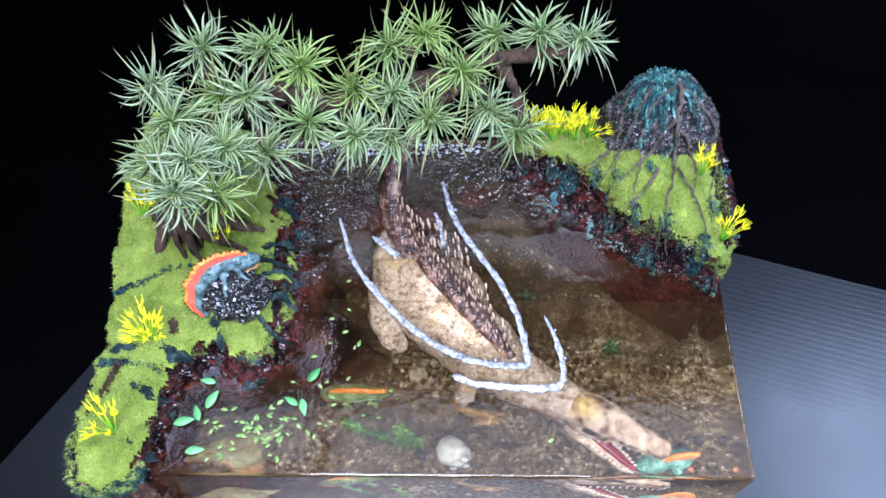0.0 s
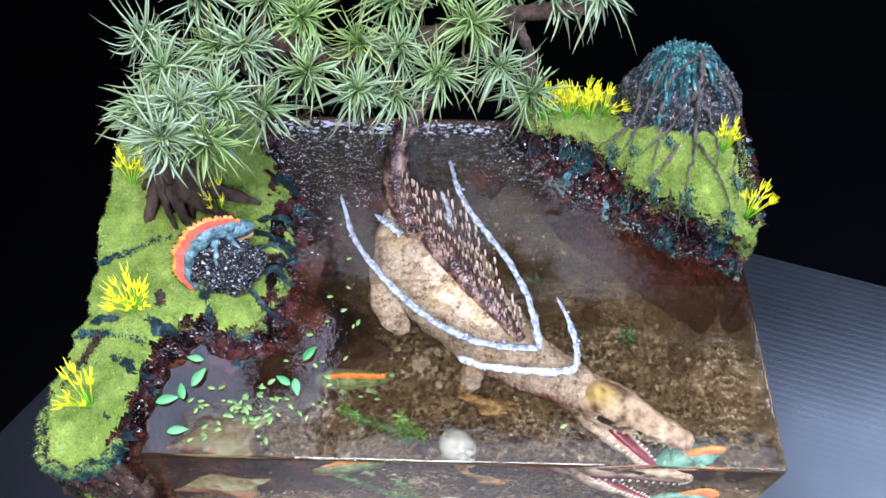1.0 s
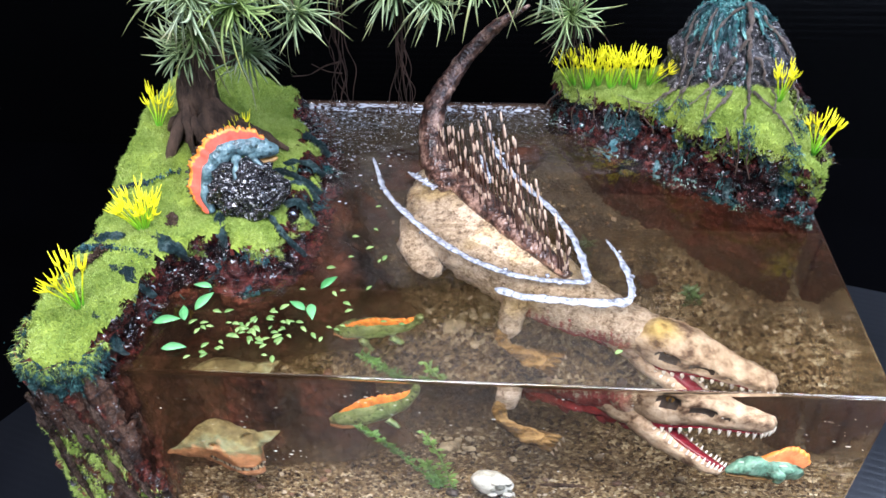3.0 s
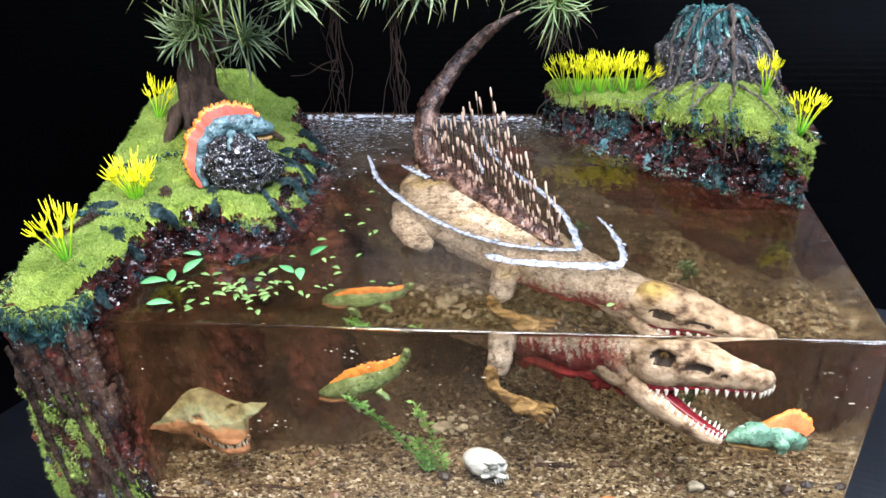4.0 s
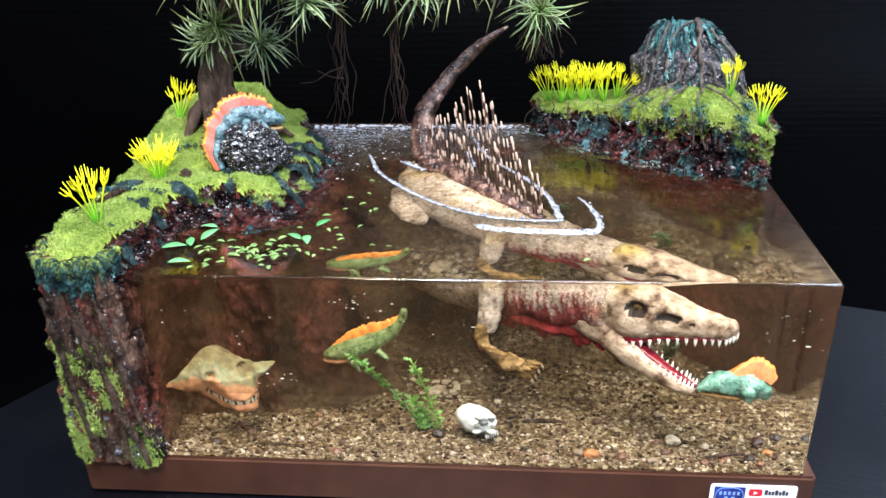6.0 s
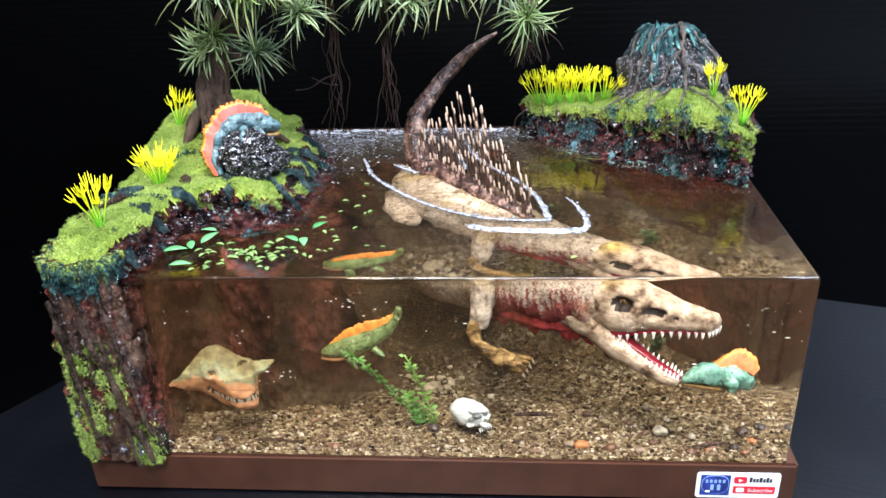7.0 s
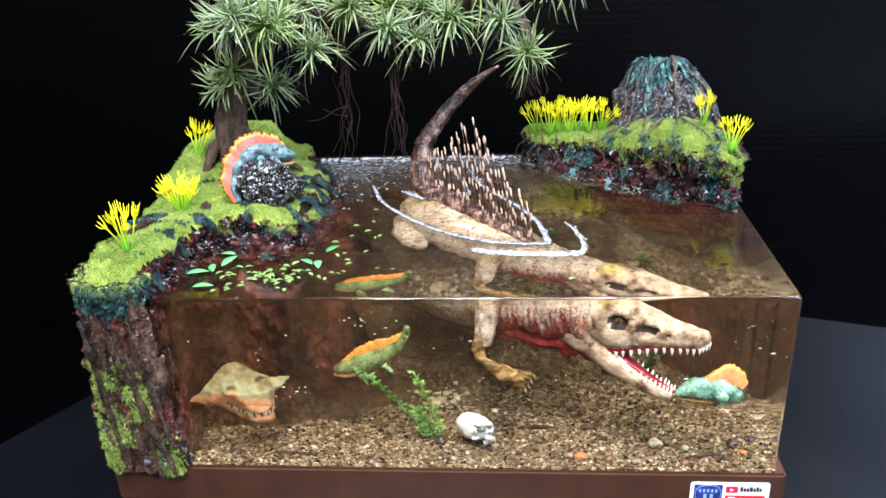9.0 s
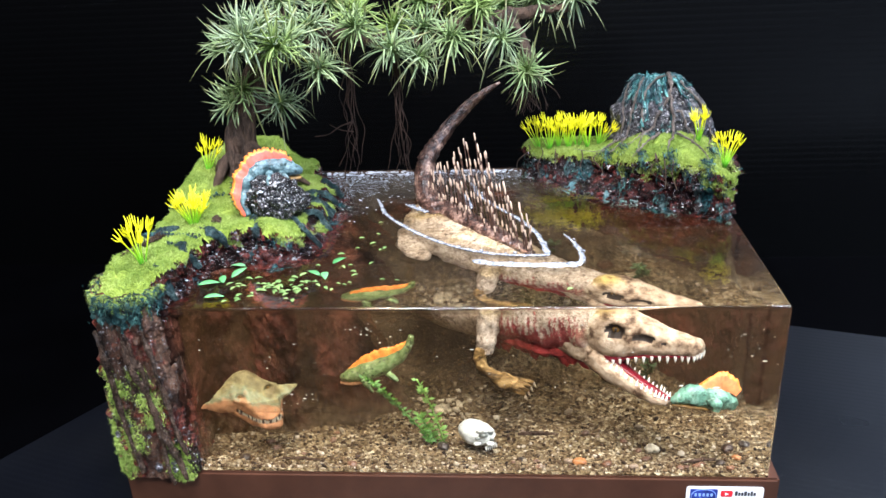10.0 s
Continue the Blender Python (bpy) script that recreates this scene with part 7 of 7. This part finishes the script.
    def depth(u, v):
        """How far the face stands forward: dome, muzzle, eye sockets with their rims, jaw."""
        hi, lo, deep = (float(np.interp(u, rows[:, 0], rows[:, n])) for n in (1, 2, 3))
        c = max(0.0, 1 - ((v - (hi + lo) / 2) / max(0.3, (hi - lo) / 2)) ** 2) ** 0.5
        f = deep * (0.55 + 0.45 * ease(hi, lo, v)) * c ** 0.8
        f += 7.0 * ease(-6.5, 0.5, u) * (1 - ease(10.5, 13.0, u)) * (1 - ease(-3.0, 5.0, v)) * c ** 0.5
        f += 1.6 * ease(-11, -4, u) * (1 - ease(8, 12, u)) * (1 - ease(-11.0, -8.6, v)) * c ** 0.5
        for eu, ev in ((-5.6, 2.6), (7.4, 5.4)):
            e = math.hypot((u - eu) / 1.25, v - ev)
            f += 1.5 * math.exp(-((e - 2.3) / 0.9) ** 2) - 1.2 * math.exp(-(e / 1.3) ** 2)
        return f

    loops = []
    for u, hi, lo, deep in table:
        loop = []
        for k in range(72):
            a = 2 * math.pi * k / 72
            v = (hi + lo) / 2 + (hi - lo) / 2 * math.sin(a)
            f = depth(u, v) if math.cos(a) > 0 else deep * 0.6 * math.cos(a)
            if -8.5 < u < 12.0 and abs(v - lip(u)) < 1.0 and math.cos(a) > 0:
                f -= 2.4 * (1 - abs(v - lip(u)) / 1.0)
            q = at + (cross * u + fwd2 * f) * 0.00107 + Vector((0, 0, v * 0.00107))
            loop.append(q + noise.noise_vector(q * 95) * 0.0012 + noise.noise_vector(q * 330) * 0.0006)
        loops.append(loop)
    rings(bm, loops)
    for f in bm.faces:
        d = (f.calc_center_median() - at) / 0.00107
        u, v = d.dot(cross), d.z
        if -8.0 < u < 11.6 and abs(v - lip(u)) < 0.8 and d.dot(fwd2) > 2:
            f.material_index = 1
    for k in range(19):
        u = -7.2 + 18.0 * k / 18
        v = lip(u)
        q = at + (cross * u + fwd2 * (depth(u, v) - 0.3)) * 0.00107 + Vector((0, 0, v * 0.00107))
        cone(bm, q + Vector((0, 0, 0.0010)), q + Vector((0.0001, -0.0003, -0.0014 - 0.0006 * (k % 2))), 0.00040, 1 if k % 4 == 1 else 2, 6)
        cone(bm, q + Vector((0.0005, 0, -0.0014)), q + Vector((0.0005, -0.0002, 0.0008)), 0.00038, 1 if k % 3 == 0 else 2, 6)
    for u, v in ((-5.6, 2.6), (7.4, 5.4)):
        q = at + (cross * u + fwd2 * (depth(u, v) + 0.1)) * 0.00107 + Vector((0, 0, v * 0.00107))
        lump(bm, q, (0.0009, 0.0009, 0.0008), 3, 0.2, 300, 3)
    tagged(part("flat_headed_reptile_figure", bm, [M_CROC, M_DARK, M_CHIP, M_EYE]), "olive and peach flat-headed reptile figure beside the bank", "reptile figure")
    # small skull on the sand
    bm = bmesh.new()
    loft(bm, [(0.0085, 0.0275, 0.0375, 0.0030, 0.0040, 0.0040), (0.0115, 0.0270, 0.0385, 0.0068, 0.0062, 0.0062), (0.0160, 0.0262, 0.0385, 0.0074, 0.0066, 0.0066), (0.0205, 0.0255, 0.0370, 0.0058, 0.0052, 0.0060), (0.0240, 0.0250, 0.0352, 0.0034, 0.0030, 0.0046)], 20, 0, rough=0.0006, freq=220)
    for bx, by, bz, s in ((0.0185, 0.0196, 0.0422, 0.0026), (0.0222, 0.0222, 0.0418, 0.0022), (0.0228, 0.0200, 0.0345, 0.0020), (0.0165, 0.0190, 0.0350, 0.0020)):
        lump(bm, (bx, by, bz), (s, s * 0.8, s * 0.6), 3, 0.35, 300, 0)
    for dx, dy, dz, s in ((0.0198, 0.0192, 0.0396, 0.0022), (0.0228, 0.0226, 0.0396, 0.0018), (0.0236, 0.0206, 0.0368, 0.0011), (0.0168, 0.0184, 0.0382, 0.0014), ):
        lump(bm, (dx, dy, dz), (s, s * 0.7, s * 0.8), 2, 0.3, 400, 1)
    for k in range(6):
        cone(bm, (0.0205 + 0.0009 * k, 0.0195 + 0.0011 * k, 0.0330), (0.0210 + 0.0010 * k, 0.0188 + 0.0011 * k, 0.0300), 0.0006, 0, 5)
    tagged(part("small_skull", bm, [M_BONE, M_SOCKET]), "small white weathered skull model on the sand", "skull model")


small_figures()


# ---- things in and on the water ----
def water_weeds():
    rnd = random.Random(31)
    for line, wide, many, label in (([(-0.0063, 0.0300, 0.0300), (-0.0120, 0.0305, 0.0390), (-0.0210, 0.0315, 0.0500), (-0.0300, 0.0330, 0.0600), (-0.0390, 0.0350, 0.0665)], 0.0042, 120, "feathery green water weed leaning from the sand"), ([(0.0000, 0.0300, 0.0300), (-0.0030, 0.0310, 0.0420), (-0.0070, 0.0320, 0.0540), (-0.0120, 0.0330, 0.0660)], 0.0046, 46, "sparse green water weed rooted in the sand"), ([(-0.0040, 0.0320, 0.0290), (-0.0075, 0.0330, 0.0370), (-0.0120, 0.0340, 0.0450)], 0.0046, 60, "feathery green water weed leaning from the sand"), ([(0.0560, 0.110, 0.045), (0.054, 0.108, 0.056), (0.058, 0.106, 0.068)], 0.006, 50, "dim green water weed deep in the resin"), ([(0.100, 0.080, 0.045), (0.102, 0.078, 0.056), (0.098, 0.078, 0.066)], 0.006, 50, "dim green water weed deep in the resin"), ([(-0.030, 0.140, 0.035), (-0.028, 0.139, 0.05), (-0.03, 0.138, 0.062)], 0.006, 40, "dim green water weed deep in the resin")):
        root = Vector(line[0])
        thing = holder("water_weed", *root)
        tagged(thing, label, "water weed", "water weeds")
        bm = bmesh.new()
        tube(bm, [(*(Vector(p) - root), 0.0005) for p in line], 6, 20)
        green = M_DIMWEED if "dim" in label else M_WEED
        part("stalk", bm, green, thing)
        run = spline(line, 60)
        verts, faces = [], []
        for k in range(many):
            p = Vector(run[int(rnd.uniform(1, 59))]) - root
            a = rnd.uniform(0, 2 * math.pi)
            d = Vector((math.cos(a), math.sin(a), rnd.uniform(0.1, 0.8))).normalized()
            s = d.orthogonal().normalized() * 0.0009
            h = wide * rnd.uniform(0.6, 1.1)
            n = len(verts)
            verts += [tuple(p), tuple(p + d * h * 0.5 - s), tuple(p + d * h), tuple(p + d * h * 0.5 + s), tuple(p + d * h * 0.5 + d.cross(s) * 0.3)]
            faces += [(n, n + 1, n + 4), (n + 1, n + 2, n + 4), (n + 2, n + 3, n + 4), (n + 3, n, n + 4)]
        ob = new("leaves", raw_mesh("leaves", verts, faces, green))
        ob.parent = thing


water_weeds()


def pebbles():
    rnd = random.Random(9)
    fixed = [(0.0649, 0.012, 0.0036, M_RUST, "rusty orange"), (0.0781, 0.012, 0.0030, M_PEBBLE, "brown"), (0.1299, 0.010, 0.0026, M_DARK, "black"), (0.1389, 0.020, 0.0026, M_RUST, "reddish"), (-0.0006, 0.026, 0.0032, M_DARK, "dark brown"), (0.1009, 0.030, 0.0040, M_CHIP, "pale"), (0.136, 0.030, 0.0034, M_PEBBLE, "brown"), (-0.098, 0.012, 0.0034, M_DARK, "dark brown"), (0.144, 0.034, 0.0030, M_DARK, "dark brown"), (-0.004, 0.070, 0.005, M_CHIP, "pale")]
    for _ in range(46):
        fixed.append((rnd.uniform(-0.11, 0.145), 0.004 + 0.13 * rnd.random() ** 1.5, rnd.uniform(0.0012, 0.0028), M_PEBBLE, "tan and brown"))
    for x, y, r, mat, tone in fixed:
        bm = bmesh.new()
        lump(bm, (0, 0, 0), (r, r * 0.8, r * 0.65), 3, 0.5, 330)
        ob = part("pebble", bm, mat)
        ob.matrix_world = pose(x, max(y, r + 0.001), sand_height(x, y) + r * 0.35, 0, 0, rnd.uniform(0, 360))
        tagged(ob, tone + " smooth pebble lying on the sand", "pebble", "pebbles on the sand")
    for a, b, r in (((0.112, 0.0085, 0.030), (0.128, 0.010, 0.0315), 0.0012), ((-0.080, 0.010, 0.029), (-0.060, 0.009, 0.029), 0.0009), ((0.036, 0.030, 0.036), (0.056, 0.030, 0.036), 0.0012)):
        bm = bmesh.new()
        m = (Vector(a) + Vector(b)) / 2 + Vector((0, 0, 0.0006))
        tube(bm, [(*a, r * 0.6), (*m, r), (*b, r * 0.5)], 7, 14, rough=0.4, freq=400)
        tagged(part("twig", bm, M_WOOD), "thin brown twig lying on the sand", "twig", "twigs")
    for k in range(34):
        bm = bmesh.new()
        s = rnd.uniform(0.0008, 0.0022)
        lump(bm, (0, 0, 0), (s, s, s * 0.7), 1, 0.4, 300)
        ob = part("bone_chip", bm, M_CHIP, smooth=False)
        x, y = rnd.gauss(0.002, 0.010), rnd.gauss(0.068, 0.006)
        ob.location = (x, y, sand_height(x, y) + rnd.uniform(0, 0.012))
        tagged(ob, "pale bone chip in the pile on the sand", "bone chip", "bone chips")


pebbles()


def sunken_rocks():
    rnd = random.Random(15)
    for x, y, s in ((-0.034, 0.150, 0.013), (-0.044, 0.120, 0.009), (0.000, 0.150, 0.010), (0.030, 0.160, 0.010), (0.085, 0.095, 0.005)):
        bm = bmesh.new()
        lump(bm, (0, 0, 0), (s, s * rnd.uniform(0.7, 1.0), s * rnd.uniform(0.8, 1.2)), 4, 0.5, 110)
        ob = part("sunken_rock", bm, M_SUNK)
        ob.matrix_world = pose(x, y, sand_height(x, y) + s * 0.3, 0, 0, rnd.uniform(0, 360))
        tagged(ob, "dim brown rock resting on the pool bottom", "rock", "sunken rocks")


sunken_rocks()


def wakes():
    rnd = random.Random(2)
    lines = [
        ([(-0.0445, 0.136), (-0.036, 0.111), (-0.025, 0.0945), (-0.011, 0.0785), (0.003, 0.0665), (0.017, 0.0585), (0.033, 0.0540), (0.0515, 0.0530)], 0.0018), ([(0.010, 0.160), (0.013, 0.146), (0.018, 0.132), (0.027, 0.117), (0.038, 0.100), (0.0465, 0.081), (0.0505, 0.064), (0.0515, 0.0530)], 0.0016), ([(0.0605, 0.0800), (0.0655, 0.067), (0.0680, 0.0530), (0.066, 0.0440), (0.058, 0.0420), (0.042, 0.0425), (0.026, 0.0440), (0.015, 0.0480)], 0.0015), ([(-0.026, 0.1245), (-0.020, 0.119), (-0.013, 0.1130)], 0.0016), ([(0.006, 0.140), (0.009, 0.130), (0.011, 0.118)], 0.0011)]
    def thin(i):
        return 0.35 + 0.65 * min(1.0, i / 14)

    for line, r in lines:
        pts = spline(line, 60)
        bm = bmesh.new()
        tube(bm, [(x, y, WATER + 0.0002, 1.5 * r * thin(i) * (0.62 + 0.5 * abs(noise.noise(Vector((x, y, 1)) * 110)) + 0.2 * abs(noise.noise(Vector((x, y, 4)) * 420))) * (0.5 if i in (0, 59) else 1)) for i, (x, y) in enumerate(pts)], 9, 110, rough=0.28, flat=0.30, freq=300)
        for i in range(0, 60, 2):
            if rnd.random() < 0.6:
                x, y = pts[i]
                s = rnd.uniform(0.0005, 0.0012)
                lump(bm, (x + rnd.gauss(0, r * 0.6), y + rnd.gauss(0, r * 0.6), WATER + 0.0006), (s, s, s * 0.6), 1, 0.3, 500)
        tagged(part("foam_wake", bm, M_FOAM), "white foamy wake line raised on the water", "foam wake", "wake lines")
    # Froth specks, which also stand in for glints on the rippled water.
    verts, faces = [], []
    for k in range(560):
        x = rnd.uniform(-0.085, 0.040) if k < 410 else rnd.uniform(-0.078, -0.025)
        y = 0.1865 - abs(rnd.gauss(0, 0.006 if k < 410 else 0.034)) - 0.0008
        if inside_distance(np.array([x]), np.array([y]), LEFT_OUTLINE)[0] > -0.004:
            continue
        s = rnd.uniform(0.00015, 0.00050) * (rnd.choice((0.8, 1.2, 1.9)) if y > 0.178 else 0.8)
        n = len(verts)
        ring = []
        wide = rnd.uniform(0.8, 3.2)
        for i in range(6):
            a = i * math.pi / 3 + rnd.random()
            ring.append((x + s * wide * math.cos(a), y + s * math.sin(a), WATER - 0.0001))
        mid = [(x + 0.6 * (p[0] - x), y + 0.6 * (p[1] - y), WATER + s * 0.45) for p in ring]
        verts += ring + mid + [(x, y, WATER + s * 0.62)]
        for i in range(6):
            j = (i + 1) % 6
            faces += [(n + i, n + j, n + 6 + j, n + 6 + i), (n + 6 + i, n + 6 + j, n + 12)]
    tagged(new("froth_glints", raw_mesh("froth_glints", verts, faces, M_FROTH_GLINT, True)), "white froth and added glint specks along the back of the water", "froth", kind="stuff")


wakes()


def leaf_shape(length, width, bend):
    bm = bmesh.new()
    n = 8
    left_side, mid_line, right_side = [], [], []
    for i in range(n + 1):
        s = i / n
        w = width * math.sin(math.pi * min(0.999, s ** 0.8 + 0.001)) * 0.5 + 0.00004
        x = length * (s - 0.5)
        z = bend * math.sin(math.pi * s)
        left_side.append(bm.verts.new((x, w, z + w * 0.2)))
        mid_line.append(bm.verts.new((x, 0, z)))
        right_side.append(bm.verts.new((x, -w, z + w * 0.2)))
    for row in (left_side, mid_line), (mid_line, right_side):
        for i in range(n):
            bm.faces.new((row[0][i], row[1][i], row[1][i + 1], row[0][i + 1]))
    made = bmesh.ops.extrude_face_region(bm, geom=bm.faces[:])
    bmesh.ops.translate(bm, vec=(0, 0, -0.00025), verts=[g for g in made["geom"] if isinstance(g, bmesh.types.BMVert)])
    bmesh.ops.recalc_face_normals(bm, faces=bm.faces[:])
    return bm


def floating_leaves():
    rnd = random.Random(6)
    big = mesh_of("floating_leaf", leaf_shape(0.0105, 0.0044, 0.0006), M_LEAF)
    for x, y, a, s, lift in ((-0.100, 0.044, 170, 0.85, 0.0006), (-0.0965, 0.035, 60, 1.1, 0.0012), (-0.1025, 0.0285, 110, 0.9, 0.001), (-0.108, 0.0245, 15, 1.1, 0.0006), (-0.101, 0.011, 8, 1.0, 0.0006), (-0.0500, 0.0475, 55, 1.0, 0.0012), (-0.0600, 0.0345, 150, 0.85, 0.0008), (-0.0540, 0.0315, 285, 0.95, 0.0008)):
        ob = new("floating_leaf", big)
        ob.matrix_world = pose(x, y, WATER + lift, rnd.uniform(-8, 8), rnd.uniform(-10, 4), a) @ Matrix.Scale(s * 0.88, 4)
        tagged(ob, "jade green pointed leaf floating on the water", "floating leaf", "floating leaves")
    small = mesh_of("duckweed_leaf", leaf_shape(0.0036, 0.0016, 0.0003), M_PAD)
    spots = [(-0.037, 0.098), (-0.044, 0.077), (-0.036, 0.082), (-0.037, 0.070), (-0.044, 0.064), (-0.051, 0.057), (-0.032, 0.062), (-0.030, 0.064), (-0.060, 0.044), (-0.047, 0.042), (-0.044, 0.044), (-0.069, 0.032), (-0.065, 0.034), (-0.046, 0.024), (-0.043, 0.023), (-0.041, 0.025), (-0.048, 0.018), (-0.019, 0.027), (-0.026, 0.028), (-0.040, 0.033), (-0.034, 0.046), (-0.095, 0.020), (-0.095, 0.007), (-0.089, 0.008), (-0.084, 0.012), (-0.090, 0.013), (0.060, 0.017)]
    spots += [(rnd.gauss(-0.074, 0.011), rnd.gauss(0.021, 0.0052)) for _ in range(58)]
    for x, y in spots:
        if not (-0.112 < x < 0.1 and 0.004 < y < 0.1) or inside_distance(np.array([x]), np.array([y]), LEFT_OUTLINE)[0] > -0.006:
            continue
        ob = new("duckweed_leaf", small)
        ob.matrix_world = pose(x, y, WATER + 0.0004, rnd.uniform(-6, 6), rnd.uniform(-8, 8), rnd.gauss(18, 40)) @ Matrix.Scale(rnd.uniform(0.65, 1.15), 4)
        tagged(ob, "tiny pale green leaf floating on the water", "floating leaf", "small floating leaves")


floating_leaves()


def resin_flecks():
    """Tiny trapped bubbles and dust just behind the front of the block."""
    rnd = random.Random(41)
    verts, faces = [], []
    heaps = [(-0.032, 0.104, 9), (-0.068, 0.066, 9), (0.134, 0.092, 5), (0.142, 0.100, 4), (0.118, 0.078, 4), (-0.085, 0.086, 4), (-0.020, 0.098, 5), (0.040, 0.104, 3)]
    spots = [(hx + rnd.gauss(0, 0.006), hz + rnd.gauss(0, 0.002)) for hx, hz, n in heaps for _ in range(n)] + [(rnd.uniform(-0.115, 0.148), rnd.uniform(0.035, 0.112)) for _ in range(60)]
    spots = [(x, z, rnd.uniform(0.00010, 0.00030), rnd.uniform(0.8, 2.6)) for x, z in spots]
    spots += [(0.1235, 0.0740, 0.0006, 3.2), (0.1085, 0.0738, 0.0004, 3.0), (-0.0680, 0.0700, 0.0004, 2.2), (-0.0625, 0.0668, 0.0004, 2.4), (-0.0300, 0.1030, 0.0003, 3.0), (0.0160, 0.0920, 0.0003, 3.6), (0.1425, 0.0880, 0.0004, 3.0)]
    for x, z, r, k in spots:
        n = len(verts)
        y = 0.0007 + 0.006 * rnd.random() ** 2
        verts += [(x + v.x * r * k, y + v.y * r, z + v.z * r * 0.7) for v in ICO_V]
        faces += [tuple(n + q for q in f) for f in ICO_F]
    tagged(new("resin_flecks", raw_mesh("resin_flecks", verts, faces, M_BONE, True)), "tiny white flecks and bubbles trapped in the resin", "flecks", kind="stuff")


resin_flecks()


# ---- sticker on the plinth ----
def sticker():
    thing = holder("sticker", 0.1315, -0.0014, 0.0145)
    tagged(thing, "white sticker with blue emblem and red button on the plinth", "sticker")
    w, h = 0.0350, 0.0140

    def tablet(name, x, z, sx, sz, y, mat, label="", r=0.0008, under=None):
        bm = bmesh.new()
        ring = []
        for cx, cz, a0 in ((1, 1, 0), (-1, 1, 90), (-1, -1, 180), (1, -1, 270)):
            for k in range(5):
                a = radians(a0 + 22.5 * k)
                ring.append((cx * (sx / 2 - r) + r * math.cos(a), cz * (sz / 2 - r) + r * math.sin(a)))
        front = [bm.verts.new((x + p, -y, z + q)) for p, q in ring]
        back = [bm.verts.new((x + p, -y + 0.0002, z + q)) for p, q in ring]
        bm.faces.new(front[::-1])
        for i in range(len(ring)):
            j = (i + 1) % len(ring)
            bm.faces.new((front[i], front[j], back[j], back[i]))
        bmesh.ops.recalc_face_normals(bm, faces=bm.faces[:])
        return part(name, bm, mat, under or thing, label, smooth=False)

    tablet("paper", 0, 0, w, h, 0.0002, M_PAPER, r=0.0014)
    emblem = tablet("emblem", -0.0095, 0.0, 0.0125, 0.0112, 0.00032, M_BLUE, "dark blue square emblem", 0.0005)
    tablet("emblem_ring", -0.0095, 0.0004, 0.0115, 0.0100, 0.00044, M_SKY, "pale blue oval ring", 0.0040, emblem)
    tablet("emblem_field", -0.0095, 0.0004, 0.0110, 0.0095, 0.00056, M_BLUE, "dark blue oval field", 0.0038, emblem)
    for k in range(5):
        tablet("emblem_mark", -0.0132 + 0.0018 * k, 0.0024, 0.0010, 0.0017, 0.00068, M_SKY, r=0.0002, under=emblem)
    tablet("emblem_mark", -0.0108, -0.0010, 0.0014, 0.0030, 0.00068, M_SKY, r=0.0004, under=emblem)
    tablet("emblem_mark", -0.0080, -0.0010, 0.0014, 0.0030, 0.00068, M_SKY, r=0.0004, under=emblem)
    tablet("emblem_mark", -0.0125, -0.0032, 0.0020, 0.0010, 0.00068, M_PAPER, r=0.0003, under=emblem)
    badge = tablet("red_badge", 0.0009, 0.0030, 0.0054, 0.0036, 0.00036, M_RED, "red rounded badge", 0.0009)
    bm = bmesh.new()
    tri_front = [bm.verts.new(p) for p in ((0.0001, -0.00052, 0.0021), (0.0019, -0.00052, 0.0030), (0.0001, -0.00052, 0.0039))]
    bm.faces.new(tri_front)
    part("arrow_mark", bm, M_PAPER, badge, smooth=False)
    x = 0.0046
    for wd, hg in ((0.0012, 0.0026), (0.0010, 0.0019), (0.0010, 0.0019), (0.0013, 0.0026), (0.0010, 0.0019), (0.0011, 0.0026), (0.0010, 0.0019)):
        tablet("name_bar", x + wd / 2, 0.0029 + (hg - 0.0019) / 2, wd, hg, 0.00036, M_INK, r=0.0002)
        x += wd + 0.0003
    button = tablet("red_button", 0.0070, -0.0024, 0.0176, 0.0040, 0.00036, M_RED, "red button with white lettering", 0.0004)
    tablet("button_mark", 0.0011, -0.0024, 0.0034, 0.0022, 0.00052, M_PAPER, r=0.0006, under=button)
    text = bpy.data.curves.new("lettering", "FONT")
    text.body, text.size, text.align_x, text.align_y = "Subscribe", 0.0027, "CENTER", "CENTER"
    temp = bpy.data.objects.new("lettering", text)
    scene.collection.objects.link(temp)
    me = bpy.data.meshes.new_from_object(temp)
    bpy.data.objects.remove(temp)
    me.materials.clear()
    me.materials.append(M_PAPER)
    ob = new("lettering", me)
    ob.parent = button
    ob.matrix_basis = pose(0.0095, -0.00056, -0.0024, 90, 0, 0)


sticker()
